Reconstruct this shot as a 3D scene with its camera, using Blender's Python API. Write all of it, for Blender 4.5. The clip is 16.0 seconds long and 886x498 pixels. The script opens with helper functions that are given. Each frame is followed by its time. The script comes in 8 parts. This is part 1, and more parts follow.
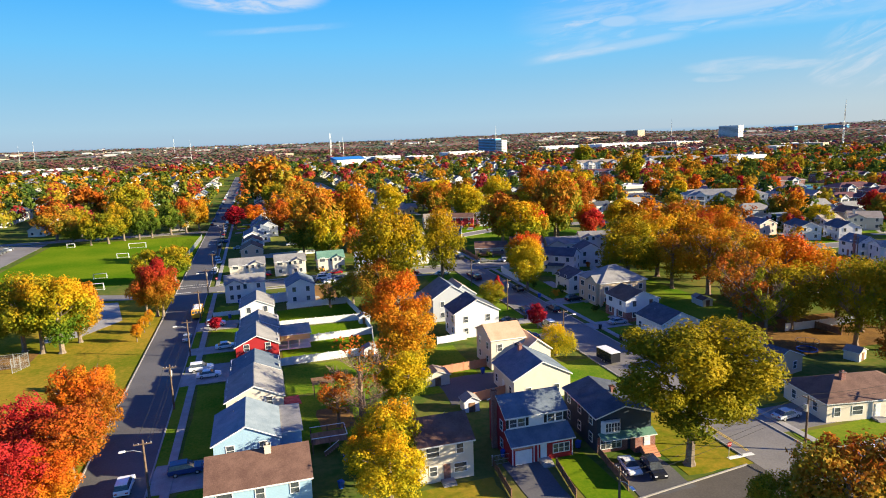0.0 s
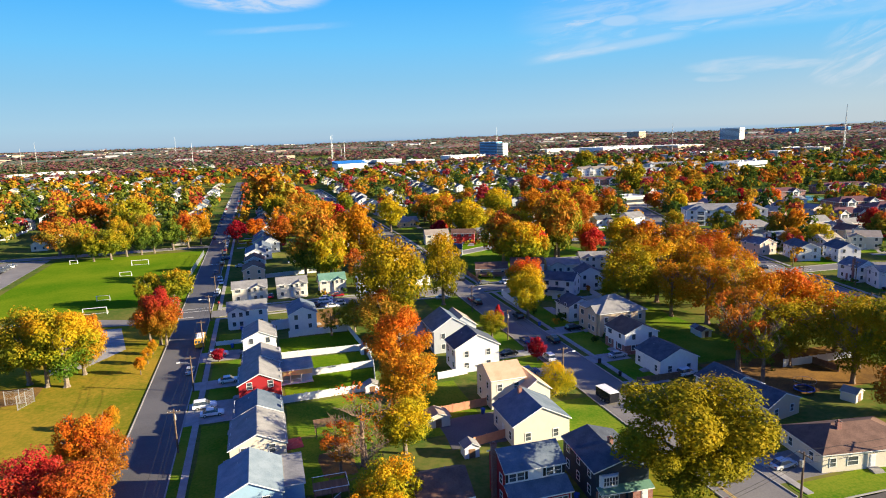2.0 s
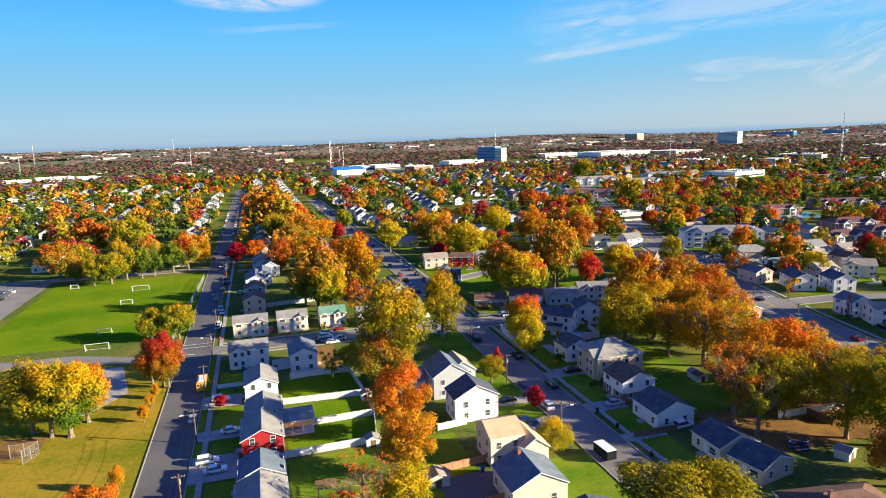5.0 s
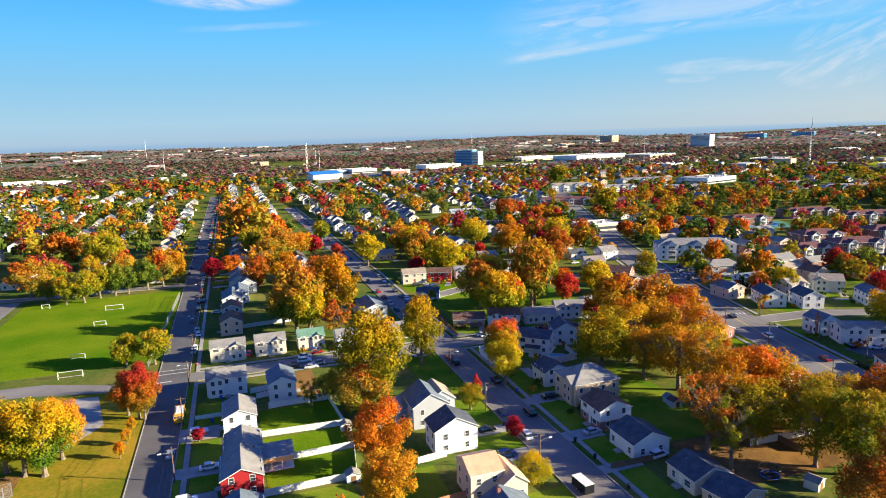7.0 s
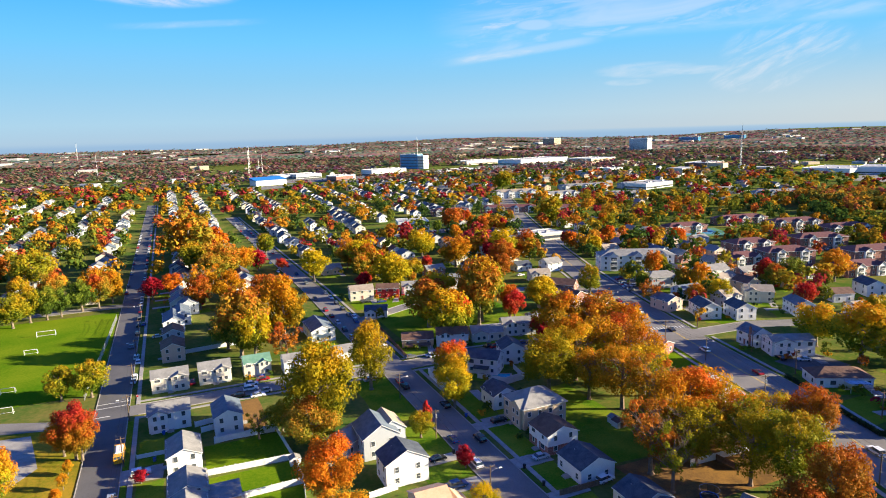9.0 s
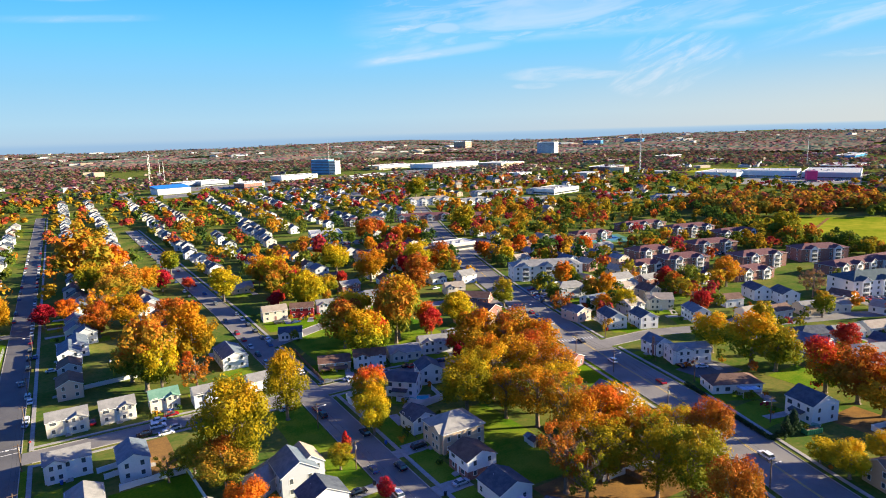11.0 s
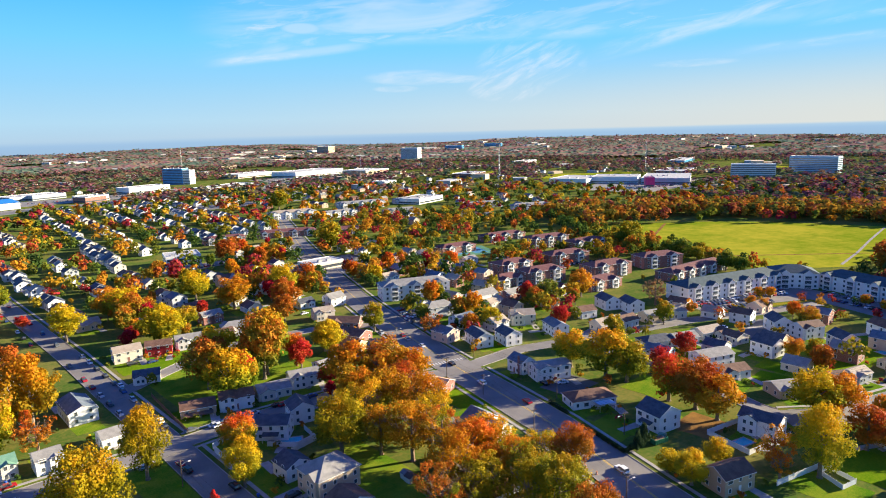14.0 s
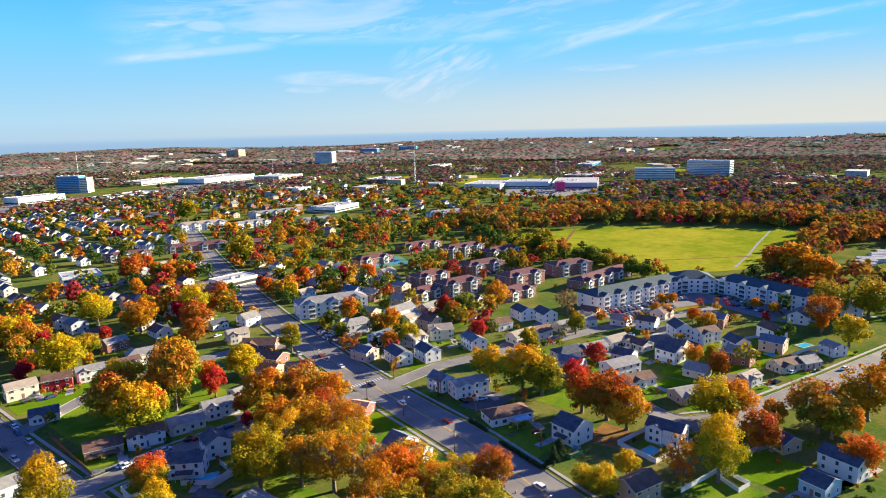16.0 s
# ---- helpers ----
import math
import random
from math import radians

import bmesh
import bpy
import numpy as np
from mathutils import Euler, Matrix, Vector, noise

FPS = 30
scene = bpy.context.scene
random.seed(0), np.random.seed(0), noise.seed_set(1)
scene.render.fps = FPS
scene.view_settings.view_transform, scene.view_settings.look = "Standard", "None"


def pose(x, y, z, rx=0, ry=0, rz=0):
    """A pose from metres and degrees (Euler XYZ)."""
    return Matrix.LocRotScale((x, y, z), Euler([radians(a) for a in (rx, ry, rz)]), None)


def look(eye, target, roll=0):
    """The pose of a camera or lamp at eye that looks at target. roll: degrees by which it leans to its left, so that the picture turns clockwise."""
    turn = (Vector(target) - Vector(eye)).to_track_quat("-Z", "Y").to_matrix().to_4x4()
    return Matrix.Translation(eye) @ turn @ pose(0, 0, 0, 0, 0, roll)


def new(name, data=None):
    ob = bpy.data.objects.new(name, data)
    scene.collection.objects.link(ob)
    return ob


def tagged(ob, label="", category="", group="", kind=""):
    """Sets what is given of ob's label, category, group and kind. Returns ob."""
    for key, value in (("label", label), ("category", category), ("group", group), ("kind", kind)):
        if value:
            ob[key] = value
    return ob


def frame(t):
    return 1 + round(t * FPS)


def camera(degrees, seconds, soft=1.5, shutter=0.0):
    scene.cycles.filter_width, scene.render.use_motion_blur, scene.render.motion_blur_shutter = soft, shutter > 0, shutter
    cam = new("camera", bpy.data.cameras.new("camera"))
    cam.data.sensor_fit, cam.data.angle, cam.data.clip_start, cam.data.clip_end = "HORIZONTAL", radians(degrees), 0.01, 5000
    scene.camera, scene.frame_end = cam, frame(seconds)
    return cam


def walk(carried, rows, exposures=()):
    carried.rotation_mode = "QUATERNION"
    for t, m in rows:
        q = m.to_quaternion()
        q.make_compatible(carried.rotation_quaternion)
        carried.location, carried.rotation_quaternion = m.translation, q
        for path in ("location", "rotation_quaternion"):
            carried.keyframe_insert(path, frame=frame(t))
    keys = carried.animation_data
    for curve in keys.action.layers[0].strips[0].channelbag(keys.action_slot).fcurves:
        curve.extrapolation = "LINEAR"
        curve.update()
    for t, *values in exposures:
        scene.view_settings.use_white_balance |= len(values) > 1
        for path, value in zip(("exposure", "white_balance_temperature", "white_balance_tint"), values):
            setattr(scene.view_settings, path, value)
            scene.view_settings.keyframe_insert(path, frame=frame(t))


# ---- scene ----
# The camera: a drone that climbs some sixty metres and turns to its right.
cam = camera(69.6, 16.0, soft=1.0)
# seconds, x, y, z, heading, pitch, lean to the right
FLIGHT = [
    (0.0, 0.00, 0.00, 45.14, -16.01, -10.06, 1.95),
    (0.5, 0.11, 0.02, 47.19, -15.97, -10.07, 1.94),
    (1.0, 0.21, 0.04, 49.24, -15.96, -10.08, 1.92),
    (1.5, 0.27, 0.06, 51.30, -15.94, -10.10, 1.90),
    (2.0, 0.32, 0.07, 53.37, -15.92, -10.11, 1.88),
    (2.5, 0.36, 0.10, 55.42, -15.92, -10.12, 1.86),
    (3.0, 0.37, 0.13, 57.48, -15.92, -10.13, 1.85),
    (3.5, 0.38, 0.17, 59.52, -15.93, -10.14, 1.83),
    (4.0, 0.38, 0.22, 61.55, -15.94, -10.15, 1.81),
    (6.5, 0.33, 0.74, 71.40, -17.31, -10.21, 1.72),
    (7.0, 0.33, 0.90, 73.30, -18.17, -10.22, 1.70),
    (7.5, 0.34, 1.07, 75.18, -19.22, -10.24, 1.68),
    (8.0, 0.36, 1.27, 77.03, -20.29, -10.25, 1.66),
    (10.5, 0.61, 2.42, 85.95, -28.72, -10.31, 1.57),
    (11.0, 0.69, 2.66, 87.69, -30.87, -10.32, 1.56),
    (11.5, 0.79, 2.90, 89.42, -32.88, -10.33, 1.54),
    (12.0, 0.89, 3.12, 91.16, -34.91, -10.34, 1.52),
    (12.5, 1.00, 3.33, 92.90, -36.95, -10.35, 1.50),
    (13.0, 1.12, 3.52, 94.66, -38.94, -10.36, 1.48),
    (13.5, 1.23, 3.67, 96.45, -40.94, -10.38, 1.46),
    (14.0, 1.34, 3.78, 98.27, -42.95, -10.39, 1.45),
    (14.5, 1.44, 3.84, 100.13, -44.93, -10.40, 1.43),
    (15.0, 1.53, 3.84, 102.06, -46.92, -10.41, 1.41),
    (15.5, 1.59, 3.77, 104.06, -48.88, -10.42, 1.39),
    (16.0, 1.63, 3.62, 106.14, -50.48, -10.43, 1.37),
]
walk(cam, [(t, pose(x, y, z, 0, 0, yaw) @ pose(0, 0, 0, 90 + pitch) @ pose(0, 0, 0, 0, 0, -lean))
           for t, x, y, z, yaw, pitch, lean in FLIGHT],
     exposures=[(0.0, 1.62), (4.0, 1.63), (7.0, 1.66), (11.0, 1.78), (16.0, 1.83)])

# ---------------------------------------------------------------- light
SUN_AZ, SUN_EL = 116.3, 16.5          # degrees clockwise from +y, and above the horizon


def nodes_of(tree):
    tree.nodes.clear()

    def add(kind, **sets):
        n = tree.nodes.new(kind)
        for k, v in sets.items():
            if k in n.inputs:
                n.inputs[k].default_value = v
        return n
    return add, tree.links.new


def math_node(add, link, op, a, b=None, c=None, clamp=False):
    n = add("ShaderNodeMath")
    n.operation, n.use_clamp = op, clamp
    for i, v in enumerate((a, b, c)):
        if v is None:
            continue
        if isinstance(v, (int, float)):
            n.inputs[i].default_value = v
        else:
            link(v, n.inputs[i])
    return n.outputs[0]


def smooth(add, link, value, lo, hi):
    n = add("ShaderNodeMapRange")
    n.interpolation_type = "SMOOTHSTEP"
    link(value, n.inputs[0])
    n.inputs[1].default_value, n.inputs[2].default_value = lo, hi
    return n.outputs[0]


def ramp_of(add, link, value, stops):
    n = add("ShaderNodeValToRGB")
    el = n.color_ramp.elements
    while len(el) > 1:
        el.remove(el[-1])
    el[0].position, el[0].color = stops[0][0], (*stops[0][1], 1)
    for p, c in stops[1:]:
        e = el.new(p)
        e.color = (*c, 1)
    if value is not None:
        link(value, n.inputs[0])
    return n.outputs[0]


def mix_rgb(add, link, fac, a, b, mode="MIX"):
    n = add("ShaderNodeMix")
    n.data_type, n.blend_type = "RGBA", mode
    for i, v in ((0, fac), (6, a), (7, b)):
        if isinstance(v, (int, float)):
            n.inputs[i].default_value = v
        elif isinstance(v, tuple):
            n.inputs[i].default_value = (*v, 1)
        else:
            link(v, n.inputs[i])
    return n.outputs[2]


def build_sky():
    w = bpy.data.worlds.new("sky")
    scene.world = w
    w.use_nodes = True
    add, link = nodes_of(w.node_tree)
    sky = add("ShaderNodeTexSky")
    sky.sky_type, sky.sun_disc = "NISHITA", False
    sky.sun_elevation, sky.sun_rotation = radians(SUN_EL), radians(SUN_AZ)
    sky.air_density, sky.dust_density, sky.ozone_density = 1.0, 0.6, 2.0
    co = add("ShaderNodeTexCoord")
    xyz = add("ShaderNodeSeparateXYZ")
    link(co.outputs["Generated"], xyz.inputs[0])
    m = lambda op, a, b=None, c=None, clamp=False: math_node(add, link, op, a, b, c, clamp)
    el = m("MULTIPLY", m("ARCSINE", xyz.outputs[2]), 57.2958)
    az = m("MULTIPLY", m("ARCTAN2", xyz.outputs[0], xyz.outputs[1]), 57.2958)
    # pale at the horizon, deep blue above, hazy far land below
    low = ramp_of(add, link, m("DIVIDE", m("ADD", el, 3.0), 40.0, clamp=True), [
        (0.0, (0.27, 0.38, 0.50)), (0.066, (0.33, 0.51, 0.72)), (0.0755, (0.43, 0.60, 0.75)), (0.11, (0.42, 0.66, 0.83)),
        (0.19, (0.28, 0.62, 0.90)), (0.27, (0.175, 0.60, 1.02)), (0.36, (0.09, 0.50, 1.05)), (0.6, (0.03, 0.19, 0.62))])
    warm = mix_rgb(add, link, m("MULTIPLY", smooth(add, link, az, 10.0, 90.0), smooth(add, link, m("MULTIPLY", el, -1.0), -7.0, 0.0)), low, (0.70, 0.71, 0.66))
    warm = mix_rgb(add, link, smooth(add, link, m("MULTIPLY", el, -1.0), -0.12, 0.12), warm, low)
    # streaks of high cloud
    def streaks(kx, ky, slant, seed, lo, hi, detail=7.0):
        v = add("ShaderNodeCombineXYZ")
        link(m("MULTIPLY", az, kx), v.inputs[0])
        link(m("MULTIPLY", m("SUBTRACT", el, m("MULTIPLY", az, slant)), ky), v.inputs[1])
        v.inputs[2].default_value = seed
        n = add("ShaderNodeTexNoise", Scale=1.0, Detail=detail, Roughness=0.62, Distortion=0.55)
        link(v.outputs[0], n.inputs["Vector"])
        return smooth(add, link, n.outputs[0], lo, hi)
    def patch(a0, e0, aw, eh):
        q = m("ADD", m("POWER", m("ABSOLUTE", m("DIVIDE", m("SUBTRACT", az, a0), aw)), 2.0), m("POWER", m("ABSOLUTE", m("DIVIDE", m("SUBTRACT", el, e0), eh)), 2.0))
        return m("SUBTRACT", 1.0, smooth(add, link, q, 0.25, 1.0))
    def line(a0, e0, slope, half, a1, a2, soft=4.0):
        """A band of sky round a slanting line, between two bearings."""
        off = m("ABSOLUTE", m("SUBTRACT", el, m("ADD", m("MULTIPLY", m("SUBTRACT", az, a0), slope), e0)))
        ends = m("MULTIPLY", smooth(add, link, az, a1, a1 + soft), m("SUBTRACT", 1.0, smooth(add, link, az, a2 - soft, a2)))
        return m("MULTIPLY", m("SUBTRACT", 1.0, smooth(add, link, off, half * 0.15, half)), ends)
    def most(*layers):
        out = layers[0]
        for q in layers[1:]:
            out = m("MAXIMUM", out, q)
        return out
    # the broad bank: a sharp lower rim rising to the right, open gaps within
    rim = m("MINIMUM", m("ADD", m("MULTIPLY", m("SUBTRACT", az, 24.0), 0.125), 5.55), 7.4)
    bank = m("MULTIPLY", smooth(add, link, m("SUBTRACT", el, rim), -0.2, 0.7), m("MULTIPLY", smooth(add, link, az, 21.5, 30.0), m("SUBTRACT", 1.0, smooth(add, link, az, 62.0, 84.0))))
    broad = streaks(0.085, 0.42, 0.12, 3.1, 0.34, 0.74, 4.0)
    tufts = streaks(0.26, 1.15, 0.12, 8.3, 0.44, 0.72, 6.0)
    c = m("MULTIPLY", bank, most(m("MULTIPLY", broad, 0.62), m("MULTIPLY", tufts, 0.5), 0.12))
    wedge_line = m("MULTIPLY", line(24.0, 6.0, 0.115, 0.55, 22.8, 38.0, 3.5), m("ADD", m("MULTIPLY", tufts, 0.35), 0.45))
    high_left = m("MULTIPLY", line(31.0, 8.8, -0.02, 0.5, 22.0, 36.0, 5.0), m("MULTIPLY", tufts, 0.8))
    fleck = m("MULTIPLY", patch(31.4, 8.8, 2.0, 0.55), 0.55)
    top = m("MULTIPLY", patch(0.6, 11.5, 7.0, 1.35), m("ADD", m("MULTIPLY", streaks(0.3, 1.3, -0.05, 1.7, 0.30, 0.62), 0.85), 0.12))
    thin = m("MULTIPLY", line(2.5, 9.1, 0.066, 0.36, -4.0, 9.5, 5.0), m("ADD", m("MULTIPLY", tufts, 0.25), 0.2))
    puff = m("MULTIPLY", most(patch(51.0, 5.6, 5.2, 2.6), patch(49.0, 3.8, 4.2, 1.5)), m("ADD", m("MULTIPLY", streaks(0.34, 1.1, 0.45, 2.4, 0.42, 0.80, 7.0), 0.75), 0.03))
    scraps = m("MULTIPLY", most(patch(40.6, 4.7, 4.6, 0.75), patch(39.2, 3.8, 2.2, 0.35), patch(64.2, 5.0, 3.6, 0.35), patch(44.3, 4.5, 3.4, 0.4)), m("ADD", m("MULTIPLY", streaks(0.3, 1.5, 0.05, 5.2, 0.30, 0.72), 0.45), 0.08))
    rising = m("MULTIPLY", line(58.5, 6.6, 0.19, 0.95, 55.0, 78.0, 5.0), m("ADD", m("MULTIPLY", streaks(0.2, 0.9, 0.19, 6.6, 0.36, 0.74, 6.0), 0.6), 0.1))
    east = m("MULTIPLY", most(line(78.0, 7.8, 0.085, 0.45, 70.0, 96.0, 6.0), line(72.0, 5.9, 0.05, 0.5, 66.0, 86.0, 6.0)), m("ADD", m("MULTIPLY", tufts, 0.4), 0.12))
    c = most(c, wedge_line, high_left, fleck, top, thin, puff, scraps, rising, east)
    seen = mix_rgb(add, link, m("MULTIPLY", c, 0.66), warm, (0.86, 0.87, 0.92))
    high = mix_rgb(add, link, smooth(add, link, el, 20.0, 45.0), seen, mix_rgb(add, link, 1.0, sky.outputs[0], (0.086, 0.122, 0.30), "MULTIPLY"))
    bg = add("ShaderNodeBackground", Strength=0.31)
    link(high, bg.inputs[0])
    link(bg.outputs[0], add("ShaderNodeOutputWorld").inputs[0])


build_sky()
_s = bpy.data.lights.new("sun", "SUN")
_s.energy, _s.angle, _s.color = 5.0, radians(0.5), (1.0, 0.85, 0.58)
sun = new("sun", _s)
_to_sun = Vector((math.sin(radians(SUN_AZ)) * math.cos(radians(SUN_EL)), math.cos(radians(SUN_AZ)) * math.cos(radians(SUN_EL)), math.sin(radians(SUN_EL))))
sun.matrix_world = look(_to_sun * 300, (0, 0, 0))


# ---------------------------------------------------------------- materials
def surface(name, a, b, scale=1.0, rough=0.8, fine=8.0, bump=0.0, metal=0.0, vary=0.0, spread=(0.35, 0.65), coords="Object", spec=0.3):
    """Two colours in large stains and fine grain, with relief."""
    mt = bpy.data.materials.new(name)
    mt.use_nodes = True
    add, link = nodes_of(mt.node_tree)
    co = add("ShaderNodeTexCoord")
    src = add("ShaderNodeNewGeometry").outputs["Position"] if coords == "World" else co.outputs["Object"]
    big = add("ShaderNodeTexNoise", Scale=scale, Detail=4.0, Roughness=0.6)
    small = add("ShaderNodeTexNoise", Scale=scale * fine, Detail=3.0, Roughness=0.7)
    link(src, big.inputs["Vector"]), link(src, small.inputs["Vector"])
    f = math_node(add, link, "ADD", math_node(add, link, "MULTIPLY", big.outputs[0], 0.6), math_node(add, link, "MULTIPLY", small.outputs[0], 0.4))
    f = smooth(add, link, f, *spread)
    col = mix_rgb(add, link, f, a, b)
    if vary:
        info = add("ShaderNodeObjectInfo")
        hsv = add("ShaderNodeHueSaturation")
        link(math_node(add, link, "ADD", math_node(add, link, "MULTIPLY", info.outputs["Random"], 2 * vary), 1 - vary), hsv.inputs["Value"])
        link(col, hsv.inputs["Color"])
        col = hsv.outputs[0]
    p = add("ShaderNodeBsdfPrincipled", Roughness=rough, Metallic=metal)
    p.inputs["Specular IOR Level"].default_value = spec
    link(col, p.inputs["Base Color"])
    if bump:
        bn = add("ShaderNodeBump", Strength=min(bump, 1.0), Distance=0.03)
        link(small.outputs[0], bn.inputs["Height"])
        link(bn.outputs[0], p.inputs["Normal"])
    link(p.outputs[0], add("ShaderNodeOutputMaterial").inputs[0])
    return mt


def siding(name, col):
    """Painted clapboard: lapped boards every 12 cm, faintly stained."""
    mt = bpy.data.materials.new(name)
    mt.use_nodes = True
    add, link = nodes_of(mt.node_tree)
    co = add("ShaderNodeTexCoord")
    xyz = add("ShaderNodeSeparateXYZ")
    link(co.outputs["Object"], xyz.inputs[0])
    lap = math_node(add, link, "FRACT", math_node(add, link, "MULTIPLY", xyz.outputs[2], 5.0))
    n = add("ShaderNodeTexNoise", Scale=0.9, Detail=5.0, Roughness=0.65)
    link(co.outputs["Object"], n.inputs["Vector"])
    dirt = smooth(add, link, n.outputs[0], 0.45, 0.8)
    c = mix_rgb(add, link, math_node(add, link, "MULTIPLY", dirt, 0.35), col, tuple(v * 0.72 for v in col))
    c = mix_rgb(add, link, math_node(add, link, "MULTIPLY", math_node(add, link, "GREATER_THAN", lap, 0.88), 0.25), c, tuple(v * 0.5 for v in col))
    p = add("ShaderNodeBsdfPrincipled", Roughness=0.62)
    p.inputs["Specular IOR Level"].default_value = 0.25
    link(c, p.inputs["Base Color"])
    bn = add("ShaderNodeBump", Strength=0.4, Distance=0.02)
    link(lap, bn.inputs["Height"])
    link(bn.outputs[0], p.inputs["Normal"])
    link(p.outputs[0], add("ShaderNodeOutputMaterial").inputs[0])
    return mt


def brickwork(name, a, b, mortar):
    mt = bpy.data.materials.new(name)
    mt.use_nodes = True
    add, link = nodes_of(mt.node_tree)
    co = add("ShaderNodeTexCoord")
    xyz = add("ShaderNodeSeparateXYZ")
    link(co.outputs["Object"], xyz.inputs[0])
    v = add("ShaderNodeCombineXYZ")
    link(math_node(add, link, "ADD", xyz.outputs[0], xyz.outputs[1]), v.inputs[0])
    link(xyz.outputs[2], v.inputs[1])
    br = add("ShaderNodeTexBrick", Scale=1.0)
    br.inputs["Brick Width"].default_value, br.inputs["Row Height"].default_value, br.inputs["Mortar Size"].default_value = 0.42, 0.15, 0.012
    br.inputs["Color1"].default_value, br.inputs["Color2"].default_value, br.inputs["Mortar"].default_value = (*a, 1), (*b, 1), (*mortar, 1)
    link(v.outputs[0], br.inputs["Vector"])
    p = add("ShaderNodeBsdfPrincipled", Roughness=0.85)
    link(br.outputs[0], p.inputs["Base Color"])
    link(p.outputs[0], add("ShaderNodeOutputMaterial").inputs[0])
    return mt


def foliage(name, stops, patchy=0.18, tops=0.26):
    """Leaves: each in a hue of its own, in drifts through the crown, half letting the light through."""
    mt = bpy.data.materials.new(name)
    mt.use_nodes = True
    add, link = nodes_of(mt.node_tree)
    g = add("ShaderNodeNewGeometry")
    info = add("ShaderNodeObjectInfo")
    co = add("ShaderNodeTexCoord")
    n = add("ShaderNodeTexNoise", Scale=1.3, Detail=2.0)
    mp = add("ShaderNodeVectorMath")
    mp.operation = "ADD"
    link(co.outputs["Object"], mp.inputs[0])
    sh = add("ShaderNodeCombineXYZ")
    link(math_node(add, link, "MULTIPLY", info.outputs["Random"], 37.0), sh.inputs[0])
    link(sh.outputs[0], mp.inputs[1])
    link(mp.outputs[0], n.inputs["Vector"])
    drift = math_node(add, link, "MULTIPLY", math_node(add, link, "SUBTRACT", n.outputs[0], 0.5), 1.3)
    xyz = add("ShaderNodeSeparateXYZ")
    link(co.outputs["Object"], xyz.inputs[0])
    # the tops turn before the lower boughs
    drift = math_node(add, link, "ADD", drift, math_node(add, link, "MULTIPLY", xyz.outputs[2], tops))
    f = math_node(add, link, "ADD", math_node(add, link, "MULTIPLY", g.outputs["Random Per Island"], 0.30), math_node(add, link, "ADD", drift, 0.22))
    f = math_node(add, link, "ADD", f, math_node(add, link, "MULTIPLY", info.outputs["Random"], patchy), clamp=True)
    col = ramp_of(add, link, f, stops)
    d = add("ShaderNodeBsdfPrincipled", Roughness=0.6)
    d.inputs["Specular IOR Level"].default_value = 0.05
    link(col, d.inputs["Base Color"])
    t = add("ShaderNodeBsdfTranslucent")
    link(col, t.inputs[0])
    mx = add("ShaderNodeMixShader")
    mx.inputs[0].default_value = 0.30
    link(d.outputs[0], mx.inputs[1]), link(t.outputs[0], mx.inputs[2])
    link(mx.outputs[0], add("ShaderNodeOutputMaterial").inputs[0])
    return mt


